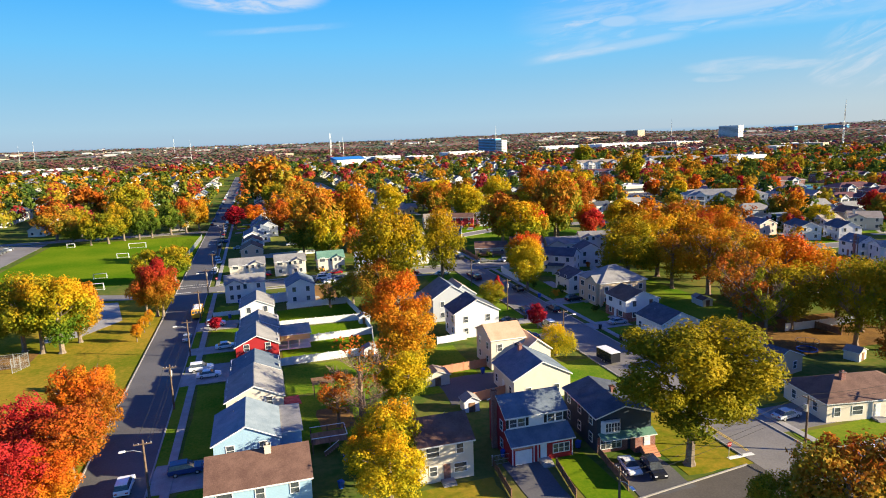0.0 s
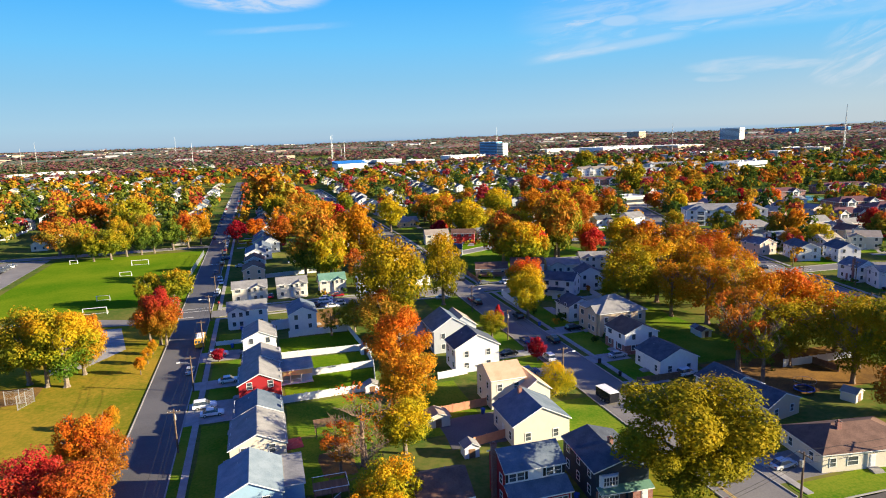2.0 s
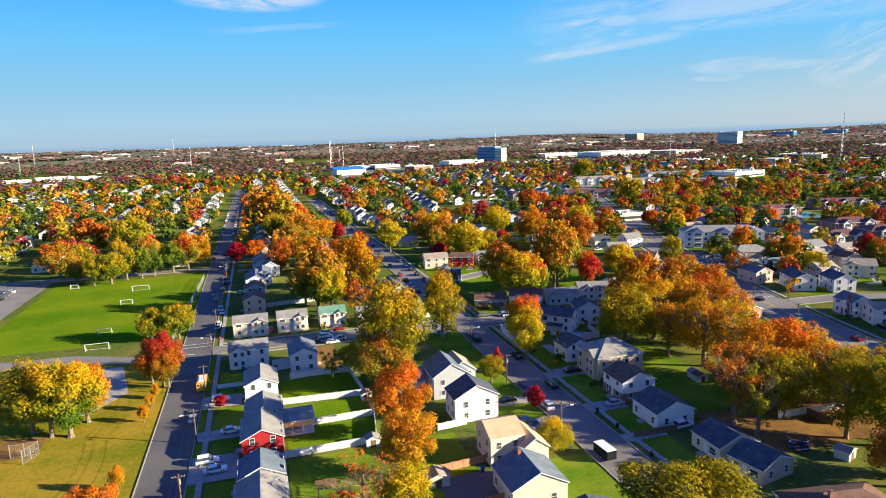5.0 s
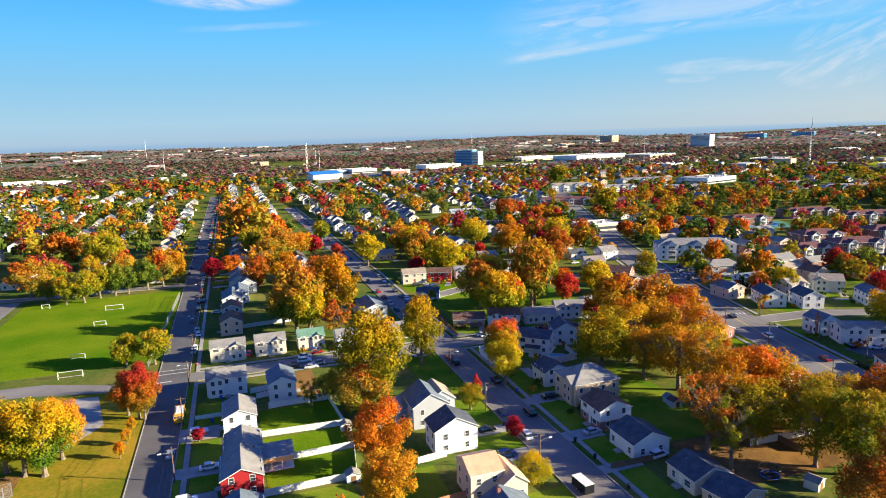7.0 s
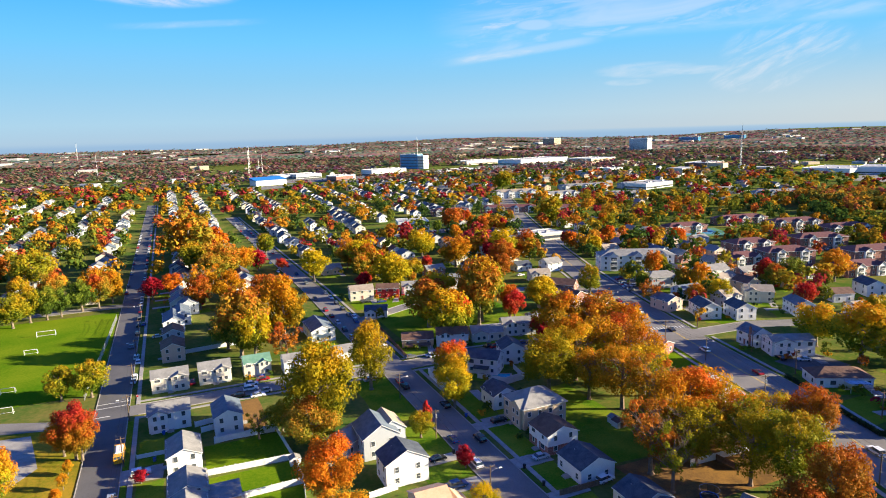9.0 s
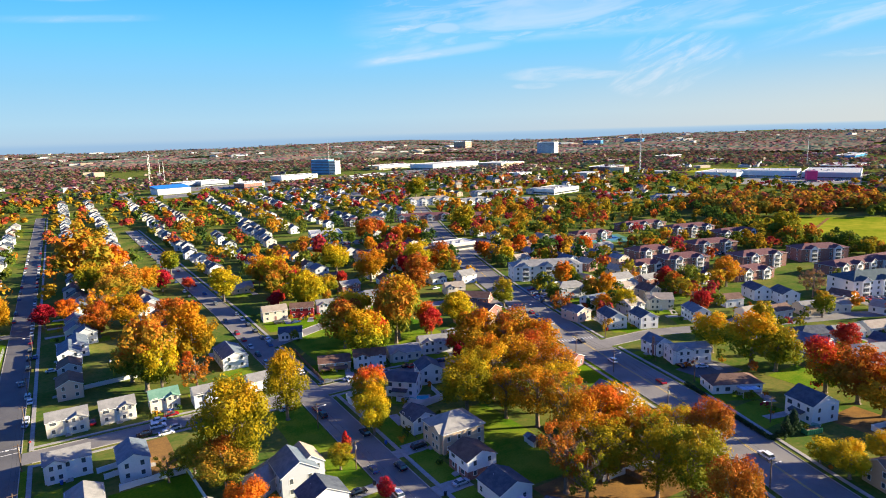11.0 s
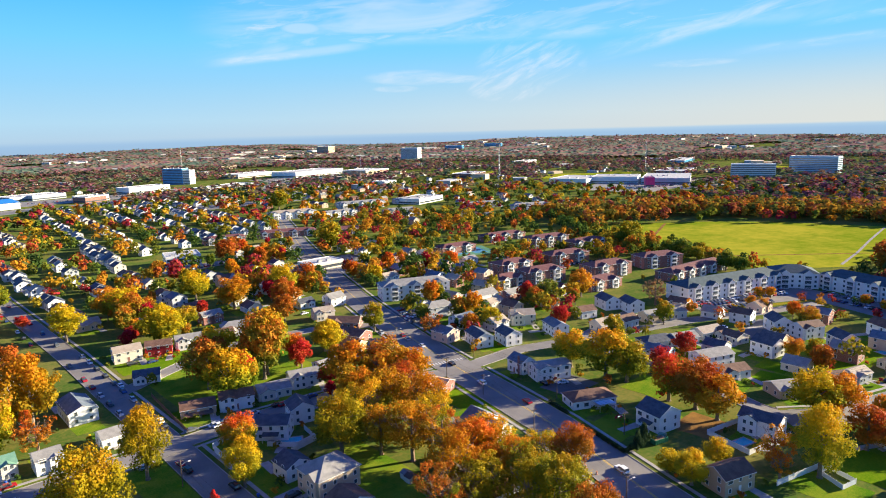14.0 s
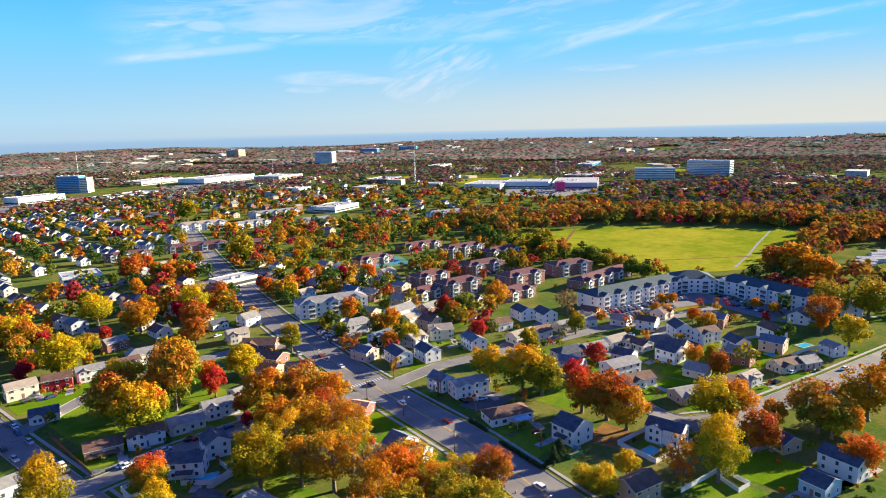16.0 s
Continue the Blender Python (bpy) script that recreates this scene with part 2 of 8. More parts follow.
GREEN, DKGREEN, OLIVE = (0.112, 0.172, 0.02), (0.048, 0.0857, 0.016), (0.24, 0.227, 0.02)
YELLOW, GOLD, ORANGE, RED = (0.624, 0.378, 0.02), (0.608, 0.275, 0.0144), (0.624, 0.174, 0.012), (0.464, 0.029, 0.024)
LEAF = {
    "green": foliage("green_leaves", [(0.0, DKGREEN), (0.4, GREEN), (0.75, (0.208, 0.227, 0.02)), (1.0, (0.4, 0.275, 0.024))]),
    "olive": foliage("olive_leaves", [(0.0, (0.075, 0.13, 0.012)), (0.35, (0.20, 0.215, 0.014)), (0.65, (0.36, 0.28, 0.014)), (1.0, (0.50, 0.23, 0.012))]),
    "yellow": foliage("yellow_leaves", [(0.0, (0.13, 0.18, 0.014)), (0.35, (0.36, 0.32, 0.014)), (0.7, (0.60, 0.40, 0.012)), (1.0, (0.66, 0.34, 0.010))]),
    "gold": foliage("golden_leaves", [(0.0, (0.256, 0.211, 0.024)), (0.3, (0.496, 0.29, 0.016)), (0.65, (0.591, 0.246, 0.0144)), (1.0, ORANGE)]),
    "orange": foliage("orange_leaves", [(0.0, (0.336, 0.218, 0.024)), (0.3, (0.528, 0.218, 0.0144)), (0.65, (0.591, 0.152, 0.012)), (1.0, (0.56, 0.0796, 0.012))]),
    "rust": foliage("rust_leaves", [(0.0, (0.208, 0.145, 0.024)), (0.35, (0.368, 0.152, 0.016)), (0.7, (0.448, 0.116, 0.0144)), (1.0, (0.416, 0.058, 0.016))]),
    "red": foliage("red_leaves", [(0.0, (0.368, 0.145, 0.024)), (0.3, (0.448, 0.0725, 0.024)), (0.65, RED), (1.0, (0.512, 0.0363, 0.04))]),
    "crimson": foliage("crimson_leaves", [(0.0, (0.192, 0.0109, 0.016)), (0.5, (0.336, 0.0145, 0.024)), (1.0, (0.464, 0.0218, 0.04))]),
    "brown": foliage("brown_leaves", [(0.0, (0.192, 0.13, 0.08)), (0.5, (0.272, 0.16, 0.08)), (1.0, (0.368, 0.182, 0.064))]),
    "mixed": foliage("turning_leaves", [(0.0, (0.088, 0.133, 0.016)), (0.3, (0.208, 0.203, 0.02)), (0.55, (0.416, 0.239, 0.024)), (0.8, (0.496, 0.138, 0.0144)), (1.0, (0.416, 0.058, 0.016))]),
    "oak": foliage("oak_leaves", [(0.0, (0.10, 0.13, 0.010)), (0.4, (0.24, 0.205, 0.009)), (0.75, (0.38, 0.265, 0.009)), (1.0, (0.46, 0.23, 0.009))]),
    "turn": foliage("gold_over_green_leaves", [(0.0, (0.07, 0.14, 0.012)), (0.28, (0.21, 0.235, 0.014)), (0.5, (0.42, 0.34, 0.014)), (0.75, (0.58, 0.34, 0.012)), (1.0, (0.60, 0.23, 0.010))], tops=0.45),
    "flame": foliage("scarlet_over_green_leaves", [(0.0, (0.13, 0.185, 0.012)), (0.3, (0.335, 0.273, 0.016)), (0.5, (0.521, 0.281, 0.016)), (0.7, (0.614, 0.148, 0.012)), (1.0, (0.577, 0.0429, 0.02))], tops=0.55),
    "ember": foliage("red_over_gold_leaves", [(0.0, (0.233, 0.172, 0.016)), (0.3, (0.419, 0.172, 0.0144)), (0.6, (0.419, 0.078, 0.016)), (1.0, (0.409, 0.0312, 0.024))], tops=0.45),
    "russet": foliage("russet_leaves", [(0.0, (0.17, 0.155, 0.012)), (0.32, (0.36, 0.225, 0.012)), (0.62, (0.50, 0.225, 0.010)), (0.85, (0.53, 0.165, 0.010)), (1.0, (0.50, 0.095, 0.012))]),
    "conifer": foliage("conifer_needles", [(0.0, (0.024, 0.0547, 0.024)), (1.0, (0.056, 0.0941, 0.04))]),
}


def woods(name, stops):
    """Far woods: each crown in a hue of its own, with a little play from spray to spray."""
    mt = bpy.data.materials.new(name)
    mt.use_nodes = True
    add, link = nodes_of(mt.node_tree)
    g = add("ShaderNodeNewGeometry")
    tone = add("ShaderNodeAttribute")
    tone.attribute_name = "tone"
    f = math_node(add, link, "ADD", math_node(add, link, "MULTIPLY", tone.outputs["Fac"], 0.90), math_node(add, link, "MULTIPLY", g.outputs["Random Per Island"], 0.10), clamp=True)
    col = ramp_of(add, link, f, stops)
    d = add("ShaderNodeBsdfPrincipled", Roughness=0.7)
    d.inputs["Specular IOR Level"].default_value = 0.0
    link(col, d.inputs["Base Color"])
    t = add("ShaderNodeBsdfTranslucent")
    link(col, t.inputs[0])
    mx = add("ShaderNodeMixShader")
    mx.inputs[0].default_value = 0.25
    link(d.outputs[0], mx.inputs[1]), link(t.outputs[0], mx.inputs[2])
    link(mx.outputs[0], add("ShaderNodeOutputMaterial").inputs[0])
    return mt


WOODS = {
    "near": woods("mixed_autumn_woods", [(0.0, (0.035, 0.075, 0.022)), (0.22, (0.075, 0.12, 0.02)), (0.38, (0.16, 0.165, 0.02)), (0.52, (0.33, 0.235, 0.02)), (0.66, (0.45, 0.24, 0.02)), (0.79, (0.44, 0.145, 0.018)), (0.89, (0.33, 0.065, 0.03)), (0.96, (0.34, 0.03, 0.045)), (1.0, (0.26, 0.025, 0.06))]),
    "belt": woods("rusty_autumn_woods", [(0.0, (0.07, 0.105, 0.035)), (0.25, (0.22, 0.19, 0.03)), (0.52, (0.46, 0.25, 0.03)), (0.80, (0.46, 0.16, 0.03)), (0.95, (0.30, 0.09, 0.05)), (1.0, (0.26, 0.045, 0.06))]),
    # far: autumn hues made paler and bluer, painting in the haze of distance
    "far": woods("hazed_autumn_woods", [(0.0, (0.06, 0.115, 0.075)), (0.30, (0.12, 0.155, 0.085)), (0.50, (0.23, 0.165, 0.095)), (0.72, (0.25, 0.105, 0.095)), (0.9, (0.22, 0.075, 0.105)), (1.0, (0.18, 0.085, 0.14))]),
    # hills: green, rust and violet with distance haze put into every stop
    "hills": woods("hazed_hill_woods", [(0.0, (0.075, 0.14, 0.105)), (0.35, (0.115, 0.165, 0.125)), (0.55, (0.21, 0.165, 0.13)), (0.75, (0.26, 0.135, 0.13)), (1.0, (0.21, 0.105, 0.16))]),
}
M = {
    "bark": surface("bark", (0.13, 0.10, 0.075), (0.26, 0.21, 0.16), 2.0, 0.9, bump=0.6),
    "twigs": surface("brown_twigs", (0.15, 0.10, 0.07), (0.26, 0.18, 0.125), 2.0, 0.9, bump=0.4),
    "asphalt": surface("asphalt", (0.085, 0.083, 0.088), (0.135, 0.131, 0.13), 0.06, 0.85, 60, 0.2, coords="World"),
    "asphalt_mid": surface("grey_asphalt", (0.145, 0.136, 0.13), (0.225, 0.21, 0.197), 0.06, 0.85, 60, 0.2, coords="World"),
    "asphalt_warm": surface("brownish_asphalt", (0.07, 0.061, 0.054), (0.12, 0.105, 0.092), 0.08, 0.88, 50, 0.2, coords="World"),
    "asphalt_old": surface("worn_asphalt", (0.155, 0.145, 0.138), (0.24, 0.225, 0.212), 0.08, 0.88, 50, 0.2, coords="World"),
    "concrete": surface("concrete", (0.27, 0.255, 0.235), (0.38, 0.36, 0.33), 0.5, 0.85, 12, 0.2, coords="World"),
    "paint_white": surface("road_paint_white", (0.62, 0.62, 0.58), (0.78, 0.78, 0.74), 1.0, 0.7),
    "paint_yellow": surface("road_paint_yellow", (0.55, 0.36, 0.06), (0.66, 0.45, 0.08), 1.0, 0.7),
    "field": surface("field_grass", (0.07, 0.165, 0.006), (0.175, 0.235, 0.012), 0.03, 0.9, 40, 0.3, coords="World", spec=0.0),
    "lawn": surface("lawn_grass", (0.062, 0.165, 0.010), (0.21, 0.245, 0.024), 0.09, 0.9, 22, 0.4, coords="World", spec=0.0),
    "dry_lawn": surface("dry_lawn_grass", (0.14, 0.165, 0.012), (0.37, 0.24, 0.03), 0.05, 0.9, 20, 0.4, coords="World", spec=0.0),
    "meadow": surface("meadow_grass", (0.15, 0.21, 0.012), (0.34, 0.31, 0.03), 0.011, 0.9, 9, 0.3, coords="World", spec=0.0),
    "ground": surface("yard_ground", (0.06, 0.12, 0.02), (0.185, 0.165, 0.045), 0.045, 0.92, 14, 0.4, coords="World", spread=(0.36, 0.66), spec=0.0),
    "dirt": surface("leafy_dirt", (0.15, 0.088, 0.04), (0.30, 0.165, 0.052), 0.2, 0.95, 12, 0.4, coords="World", spec=0.0),
    "white": siding("white_siding", (0.74, 0.74, 0.74)),
    "cream": siding("cream_siding", (0.66, 0.60, 0.50)),
    "beige": siding("beige_siding", (0.56, 0.44, 0.32)),
    "grey": siding("grey_siding", (0.42, 0.45, 0.50)),
    "ltblue": siding("pale_blue_siding", (0.33, 0.50, 0.64)),
    "pink": siding("pale_pink_siding", (0.64, 0.46, 0.37)),
    "red": siding("red_siding", (0.38, 0.025, 0.03)),
    "navy": siding("navy_siding", (0.035, 0.05, 0.07)),
    "tan": siding("tan_siding", (0.50, 0.36, 0.24)),
    "yellowsid": siding("straw_siding", (0.78, 0.55, 0.24)),
    "brick": brickwork("red_brick", (0.22, 0.08, 0.062), (0.29, 0.11, 0.085), (0.30, 0.25, 0.23)),
    "r_slate": surface("slate_blue_shingles", (0.085, 0.115, 0.15), (0.155, 0.19, 0.23), 0.5, 0.8, 12, 0.5),
    "r_grey": surface("grey_shingles", (0.19, 0.187, 0.183), (0.29, 0.282, 0.272), 0.5, 0.8, 12, 0.5),
    "r_pale": surface("pale_blue_shingles", (0.15, 0.20, 0.24), (0.24, 0.29, 0.33), 0.5, 0.8, 12, 0.5),
    "r_maroon": surface("maroon_shingles", (0.098, 0.034, 0.040), (0.172, 0.072, 0.072), 0.5, 0.8, 12, 0.5),
    "r_teal": surface("dark_teal_shingles", (0.035, 0.062, 0.075), (0.065, 0.10, 0.115), 0.5, 0.8, 12, 0.5),
    "r_dark": surface("charcoal_shingles", (0.042, 0.052, 0.072), (0.092, 0.106, 0.13), 0.5, 0.8, 12, 0.5),
    "r_brown": surface("brown_shingles", (0.105, 0.055, 0.040), (0.185, 0.105, 0.075), 0.5, 0.8, 12, 0.5),
    "r_tan": surface("tan_shingles", (0.28, 0.23, 0.18), (0.38, 0.32, 0.26), 0.5, 0.8, 12, 0.5),
    "r_peach": surface("peach_shingles", (0.55, 0.33, 0.20), (0.66, 0.43, 0.28), 0.5, 0.8, 12, 0.5),
    "r_green": surface("green_shingles", (0.10, 0.22, 0.16), (0.16, 0.30, 0.22), 0.5, 0.8, 12, 0.5),
    "flat": surface("flat_roof", (0.32, 0.32, 0.33), (0.50, 0.50, 0.50), 0.2, 0.8),
    "trim": surface("white_trim", (0.68, 0.68, 0.67), (0.78, 0.78, 0.77), 1.0, 0.6),
    "vinyl": surface("white_vinyl", (0.64, 0.65, 0.66), (0.76, 0.76, 0.76), 0.6, 0.5),
    "wood": surface("weathered_wood", (0.14, 0.075, 0.045), (0.26, 0.15, 0.09), 1.5, 0.85, bump=0.4),
    "polewood": surface("pole_wood", (0.10, 0.07, 0.05), (0.19, 0.13, 0.09), 1.5, 0.9),
    "terracotta": surface("terracotta_fence_paint", (0.48, 0.21, 0.12), (0.58, 0.28, 0.17), 1.0, 0.8),
    "glass": surface("window_glass", (0.035, 0.042, 0.055), (0.10, 0.115, 0.13), 0.4, 0.08, spec=0.7),
    "metal": surface("galvanised_metal", (0.42, 0.43, 0.45), (0.56, 0.57, 0.58), 2.0, 0.45, metal=0.6),
    "redcloth": surface("red_tarpaulin", (0.36, 0.025, 0.03), (0.50, 0.05, 0.05), 1.0, 0.6),
    "skipgreen": surface("green_steel", (0.02, 0.16, 0.08), (0.05, 0.24, 0.13), 1.0, 0.6),
    "black": surface("black_rubber", (0.012, 0.012, 0.013), (0.03, 0.03, 0.03), 2.0, 0.7),
    "blue_plastic": surface("blue_plastic", (0.01, 0.06, 0.32), (0.015, 0.09, 0.42), 1.0, 0.5),
    "water": surface("pool_water", (0.03, 0.36, 0.48), (0.06, 0.48, 0.58), 0.5, 0.08, spec=0.6),
    "pinkpaint": surface("magenta_cladding", (0.62, 0.03, 0.16), (0.72, 0.05, 0.2), 0.2, 0.6),
    "court_blue": surface("blue_court_paint", (0.03, 0.16, 0.30), (0.05, 0.21, 0.36), 0.2, 0.8),
    "court_green": surface("green_court_paint", (0.05, 0.17, 0.10), (0.08, 0.22, 0.13), 0.2, 0.8),
    "bluepaint": surface("bright_blue_roof", (0.02, 0.17, 0.50), (0.03, 0.22, 0.60), 0.2, 0.5),
    "curtain": surface("curtain_wall_glass", (0.06, 0.28, 0.55), (0.12, 0.40, 0.68), 0.05, 0.2, spec=0.35),
}
CAR_PAINT = {n: surface(n + "_car_paint", c, tuple(min(1, v * 1.15) for v in c), 0.4, 0.25, spec=0.6) for n, c in {
    "white": (0.75, 0.76, 0.78), "silver": (0.42, 0.45, 0.48), "black": (0.015, 0.016, 0.02), "blue": (0.02, 0.05, 0.16), "red": (0.30, 0.015, 0.02), "grey": (0.12, 0.13, 0.14), "yellow": (0.72, 0.34, 0.02)}.items()}


# ---------------------------------------------------------------- mesh helpers
def mesh_from(name, verts, faces, material=None):
    me = bpy.data.meshes.new(name)
    me.from_pydata([tuple(map(float, v)) for v in verts], [], [tuple(f) for f in faces])
    me.update()
    if material:
        me.materials.append(material)
    return me


BOXF = [(0, 3, 2, 1), (4, 5, 6, 7), (0, 1, 5, 4), (1, 2, 6, 5), (2, 3, 7, 6), (3, 0, 4, 7)]


class Solid:
    """Collects boxes, prisms and tubes into one mesh."""
    def __init__(self):
        self.v, self.f = [], []

    def raw(self, v, f):
        n = len(self.v)
        self.v += [tuple(p) for p in v]
        self.f += [tuple(i + n for i in q) for q in f]
        return self

    def box(self, x0, y0, z0, x1, y1, z1):
        return self.raw([(x0, y0, z0), (x1, y0, z0), (x1, y1, z0), (x0, y1, z0), (x0, y0, z1), (x1, y0, z1), (x1, y1, z1), (x0, y1, z1)], BOXF)

    def prism(self, poly, h0, h1, axis="z"):
        """A polygon pushed along an axis: (a, b) is (x, y), (y, z) or (x, z)."""
        put = {"z": lambda a, b, h: (a, b, h), "x": lambda a, b, h: (h, a, b), "y": lambda a, b, h: (a, h, b)}[axis]
        n = len(poly)
        v = [put(a, b, h0) for a, b in poly] + [put(a, b, h1) for a, b in poly]
        f = [tuple(range(n))[::-1], tuple(range(n, 2 * n))] + [(i, (i + 1) % n, (i + 1) % n + n, i + n) for i in range(n)]
        return self.raw(v, f)

    def tube(self, pts, radii, sides=6):
        pts = [Vector(p) for p in pts]
        v, f = [], []
        for i, (p, r) in enumerate(zip(pts, radii)):
            d = (pts[min(i + 1, len(pts) - 1)] - pts[max(i - 1, 0)]).normalized()
            a = d.orthogonal().normalized()
            b = d.cross(a)
            v += [p + r * (a * math.cos(6.28319 * k / sides) + b * math.sin(6.28319 * k / sides)) for k in range(sides)]
        for i in range(len(pts) - 1):
            f += [(i * sides + k, i * sides + (k + 1) % sides, (i + 1) * sides + (k + 1) % sides, (i + 1) * sides + k) for k in range(sides)]
        f += [tuple(range(sides))[::-1], tuple(range((len(pts) - 1) * sides, len(pts) * sides))]
        return self.raw(v, f)

    def mesh(self, name, material):
        me = mesh_from(name, self.v, self.f, material)
        bm = bmesh.new()
        bm.from_mesh(me)
        bmesh.ops.recalc_face_normals(bm, faces=bm.faces)
        bm.to_mesh(me)
        bm.free()
        return me


def part(name, data, parent, label="", at=None):
    ob = new(name, data)
    ob.parent = parent
    if at is not None:
        ob.matrix_basis = at
    if label:
        ob["label"] = label
    return ob


def root(name, x, y, z=0.0, rz=0.0, label="", category="", group="", kind="", s=1.0):
    ob = new(name)
    ob.empty_display_size = 0.5
    ob.matrix_basis = pose(x, y, z, 0, 0, rz) @ Matrix.Scale(s, 4)
    return tagged(ob, label, category, group, kind)


def alone(name, data, x=0, y=0, z=0.0, rz=0.0, label="", category="", group="", kind=""):
    ob = new(name, data)
    ob.matrix_basis = pose(x, y, z, 0, 0, rz)
    return tagged(ob, label, category, group, kind)


# ---------------------------------------------------------------- trees
def crown_mesh(name, seed, n, size, shape):
    """A crown of radius one round the origin: small leaf sprays on a cluster of lobes, with gaps between them."""
    rg = np.random.default_rng(seed)
    asp = {"round": 1.15, "oval": 1.55, "spread": 0.78, "cone": 1.7, "weep": 0.9, "open": 1.15, "thin": 1.25, "bare": 1.25}[shape]
    k = {"thin": 40, "bare": 40, "spread": 50}.get(shape, 74)
    c = rg.normal(size=(k, 3))
    c /= np.linalg.norm(c, axis=1)[:, None]
    c *= (rg.uniform(0.12, 1.0, k) ** 0.45)[:, None] * 0.86
    lr = rg.uniform(0.10, 0.27, k)
    if shape == "spread":
        c[:, 2] = np.where(c[:, 2] < -0.55, -c[:, 2] * 0.8, c[:, 2])
        c[:, :2] *= rg.uniform(0.74, 1.16, (k, 1))
        lr = rg.uniform(0.09, 0.26, k)
    if shape in ("round", "oval", "open"):
        w = 1.0 - 0.28 * np.clip(c[:, 2] + 0.1, 0, 1) - 0.30 * np.clip(-c[:, 2] - 0.35, 0, 1)
        c[:, :2] *= w[:, None]
    if shape == "cone":
        c[:, 2] = rg.uniform(-0.9, 0.75, k)
        w = (0.95 - c[:, 2]) / 1.9
        c[:, :2] *= w[:, None] * 1.1
        lr *= 0.45 + 0.75 * w
    if shape in ("thin", "bare"):
        lr *= 0.6
    if shape == "open":
        lr *= 0.88
    share = lr ** 2 / (lr ** 2).sum()
    pick = rg.choice(k, size=int(n * 2.4), p=share)
    d = rg.normal(size=(len(pick), 3))
    d /= np.linalg.norm(d, axis=1)[:, None]
    pos = c[pick] + d * (lr[pick] * (0.70 + 0.62 * rg.random(len(pick)) ** 1.3))[:, None]
    deep = np.zeros(len(pos), int)
    for j in range(k):
        deep += np.linalg.norm(pos - c[j], axis=1) < lr[j] * 0.64
    pos, d = pos[deep < 1][:n], d[deep < 1][:n]
    if shape == "weep":
        drop = rg.uniform(0, 0.55, len(pos))
        pos[:, 2] = np.where(np.hypot(pos[:, 0], pos[:, 1]) > 0.45, pos[:, 2] - drop, pos[:, 2])
    m = len(pos)
    nrm = d * 0.95 + rg.normal(size=(m, 3)) * 0.42
    nrm[:, 2] += 0.2
    nrm /= np.linalg.norm(nrm, axis=1)[:, None]
    a = np.cross(nrm, rg.normal(size=(m, 3)))
    a /= np.linalg.norm(a, axis=1)[:, None]
    b = np.cross(nrm, a)
    s = size * rg.uniform(0.6, 1.5, m)[:, None]
    e = rg.uniform(0.6, 1.1, m)[:, None]
    if shape == "weep":
        a = np.tile((0.0, 0.0, 1.0), (m, 1))
        b = np.cross(nrm, a)
        s, e = s * 1.5, np.full((m, 1), 0.35)
    v = np.stack([pos - a * s - b * s * 0.6 * e, pos + a * s * 0.9 - b * s * 0.5 * e, pos + b * s * 1.15 * e - nrm * s * 0.15], axis=1).reshape(-1, 3)
    f = np.arange(3 * m).reshape(-1, 3).tolist()
    v[:, 2] *= asp
    return mesh_from(name, v, f, M["bark"])


def trunk_mesh(name, seed, thin=False, limbs=9):
    """A trunk and forking limbs for a crown of radius one; the crown's middle is at z = 0, the foot at z = -2."""
    rg = random.Random(seed)
    s = Solid()
    s.tube([(0, 0, -2.0), (0.01, 0, -1.9), (0.02, 0.01, -1.2), (0, 0.02, -0.6), (0.02, 0, 0.1), (0, 0, 0.5)], [0.13, 0.085, 0.07, 0.06, 0.04, 0.015], 7)
    for i in range(limbs if not thin else 18):
        a, z0 = i * 2.4 + rg.uniform(-0.3, 0.3), rg.uniform(-1.0, 0.1)
        r, z1 = rg.uniform(0.5, 0.85), z0 + rg.uniform(0.45, 0.9)
        p0, p2 = Vector((0, 0, z0)), Vector((r * math.cos(a), r * math.sin(a), z1))
        p1 = p0.lerp(p2, 0.5) + Vector((0, 0, -0.05))
        s.tube([p0, p1, p2], [0.022, 0.012, 0.004] if thin else [0.036, 0.022, 0.006], 5)
        for j in range((3 if limbs > 5 else 0) if not thin else 14):
            q = p1.lerp(p2, rg.uniform(0.0, 0.9))
            t = q + Vector((rg.uniform(-0.25, 0.25), rg.uniform(-0.25, 0.25), rg.uniform(0.1, 0.35)))
            s.tube([q, t], [0.007, 0.002] if thin else [0.012, 0.003], 4)
    return s.mesh(name, M["twigs" if thin else "bark"])


TRUNKS = [trunk_mesh("trunk", i) for i in range(4)]
LIGHT_TRUNKS = [trunk_mesh("trunk", i + 8, limbs=5) for i in range(2)]
THIN_TRUNKS = [trunk_mesh("bare_trunk", i + 20, True) for i in range(2)]
CROWNS = {}


def crown(shape, near, variant):
    key = (shape, near, variant)
    if key not in CROWNS:
        n, size = ((13000, 0.0285), (5600, 0.0445), (1700, 0.085))[near]
        if shape == "thin":
            n = int(n * 0.26)
        if shape == "open":
            n = int(n * 0.56)
        if shape == "bare":
            n = int(n * 0.07)
        if shape == "spread":
            n, size = 34000, 0.0195
        CROWNS[key] = crown_mesh("crown_" + shape, 100 * near + 10 * variant + len(shape), n, size, shape)
    return CROWNS[key]


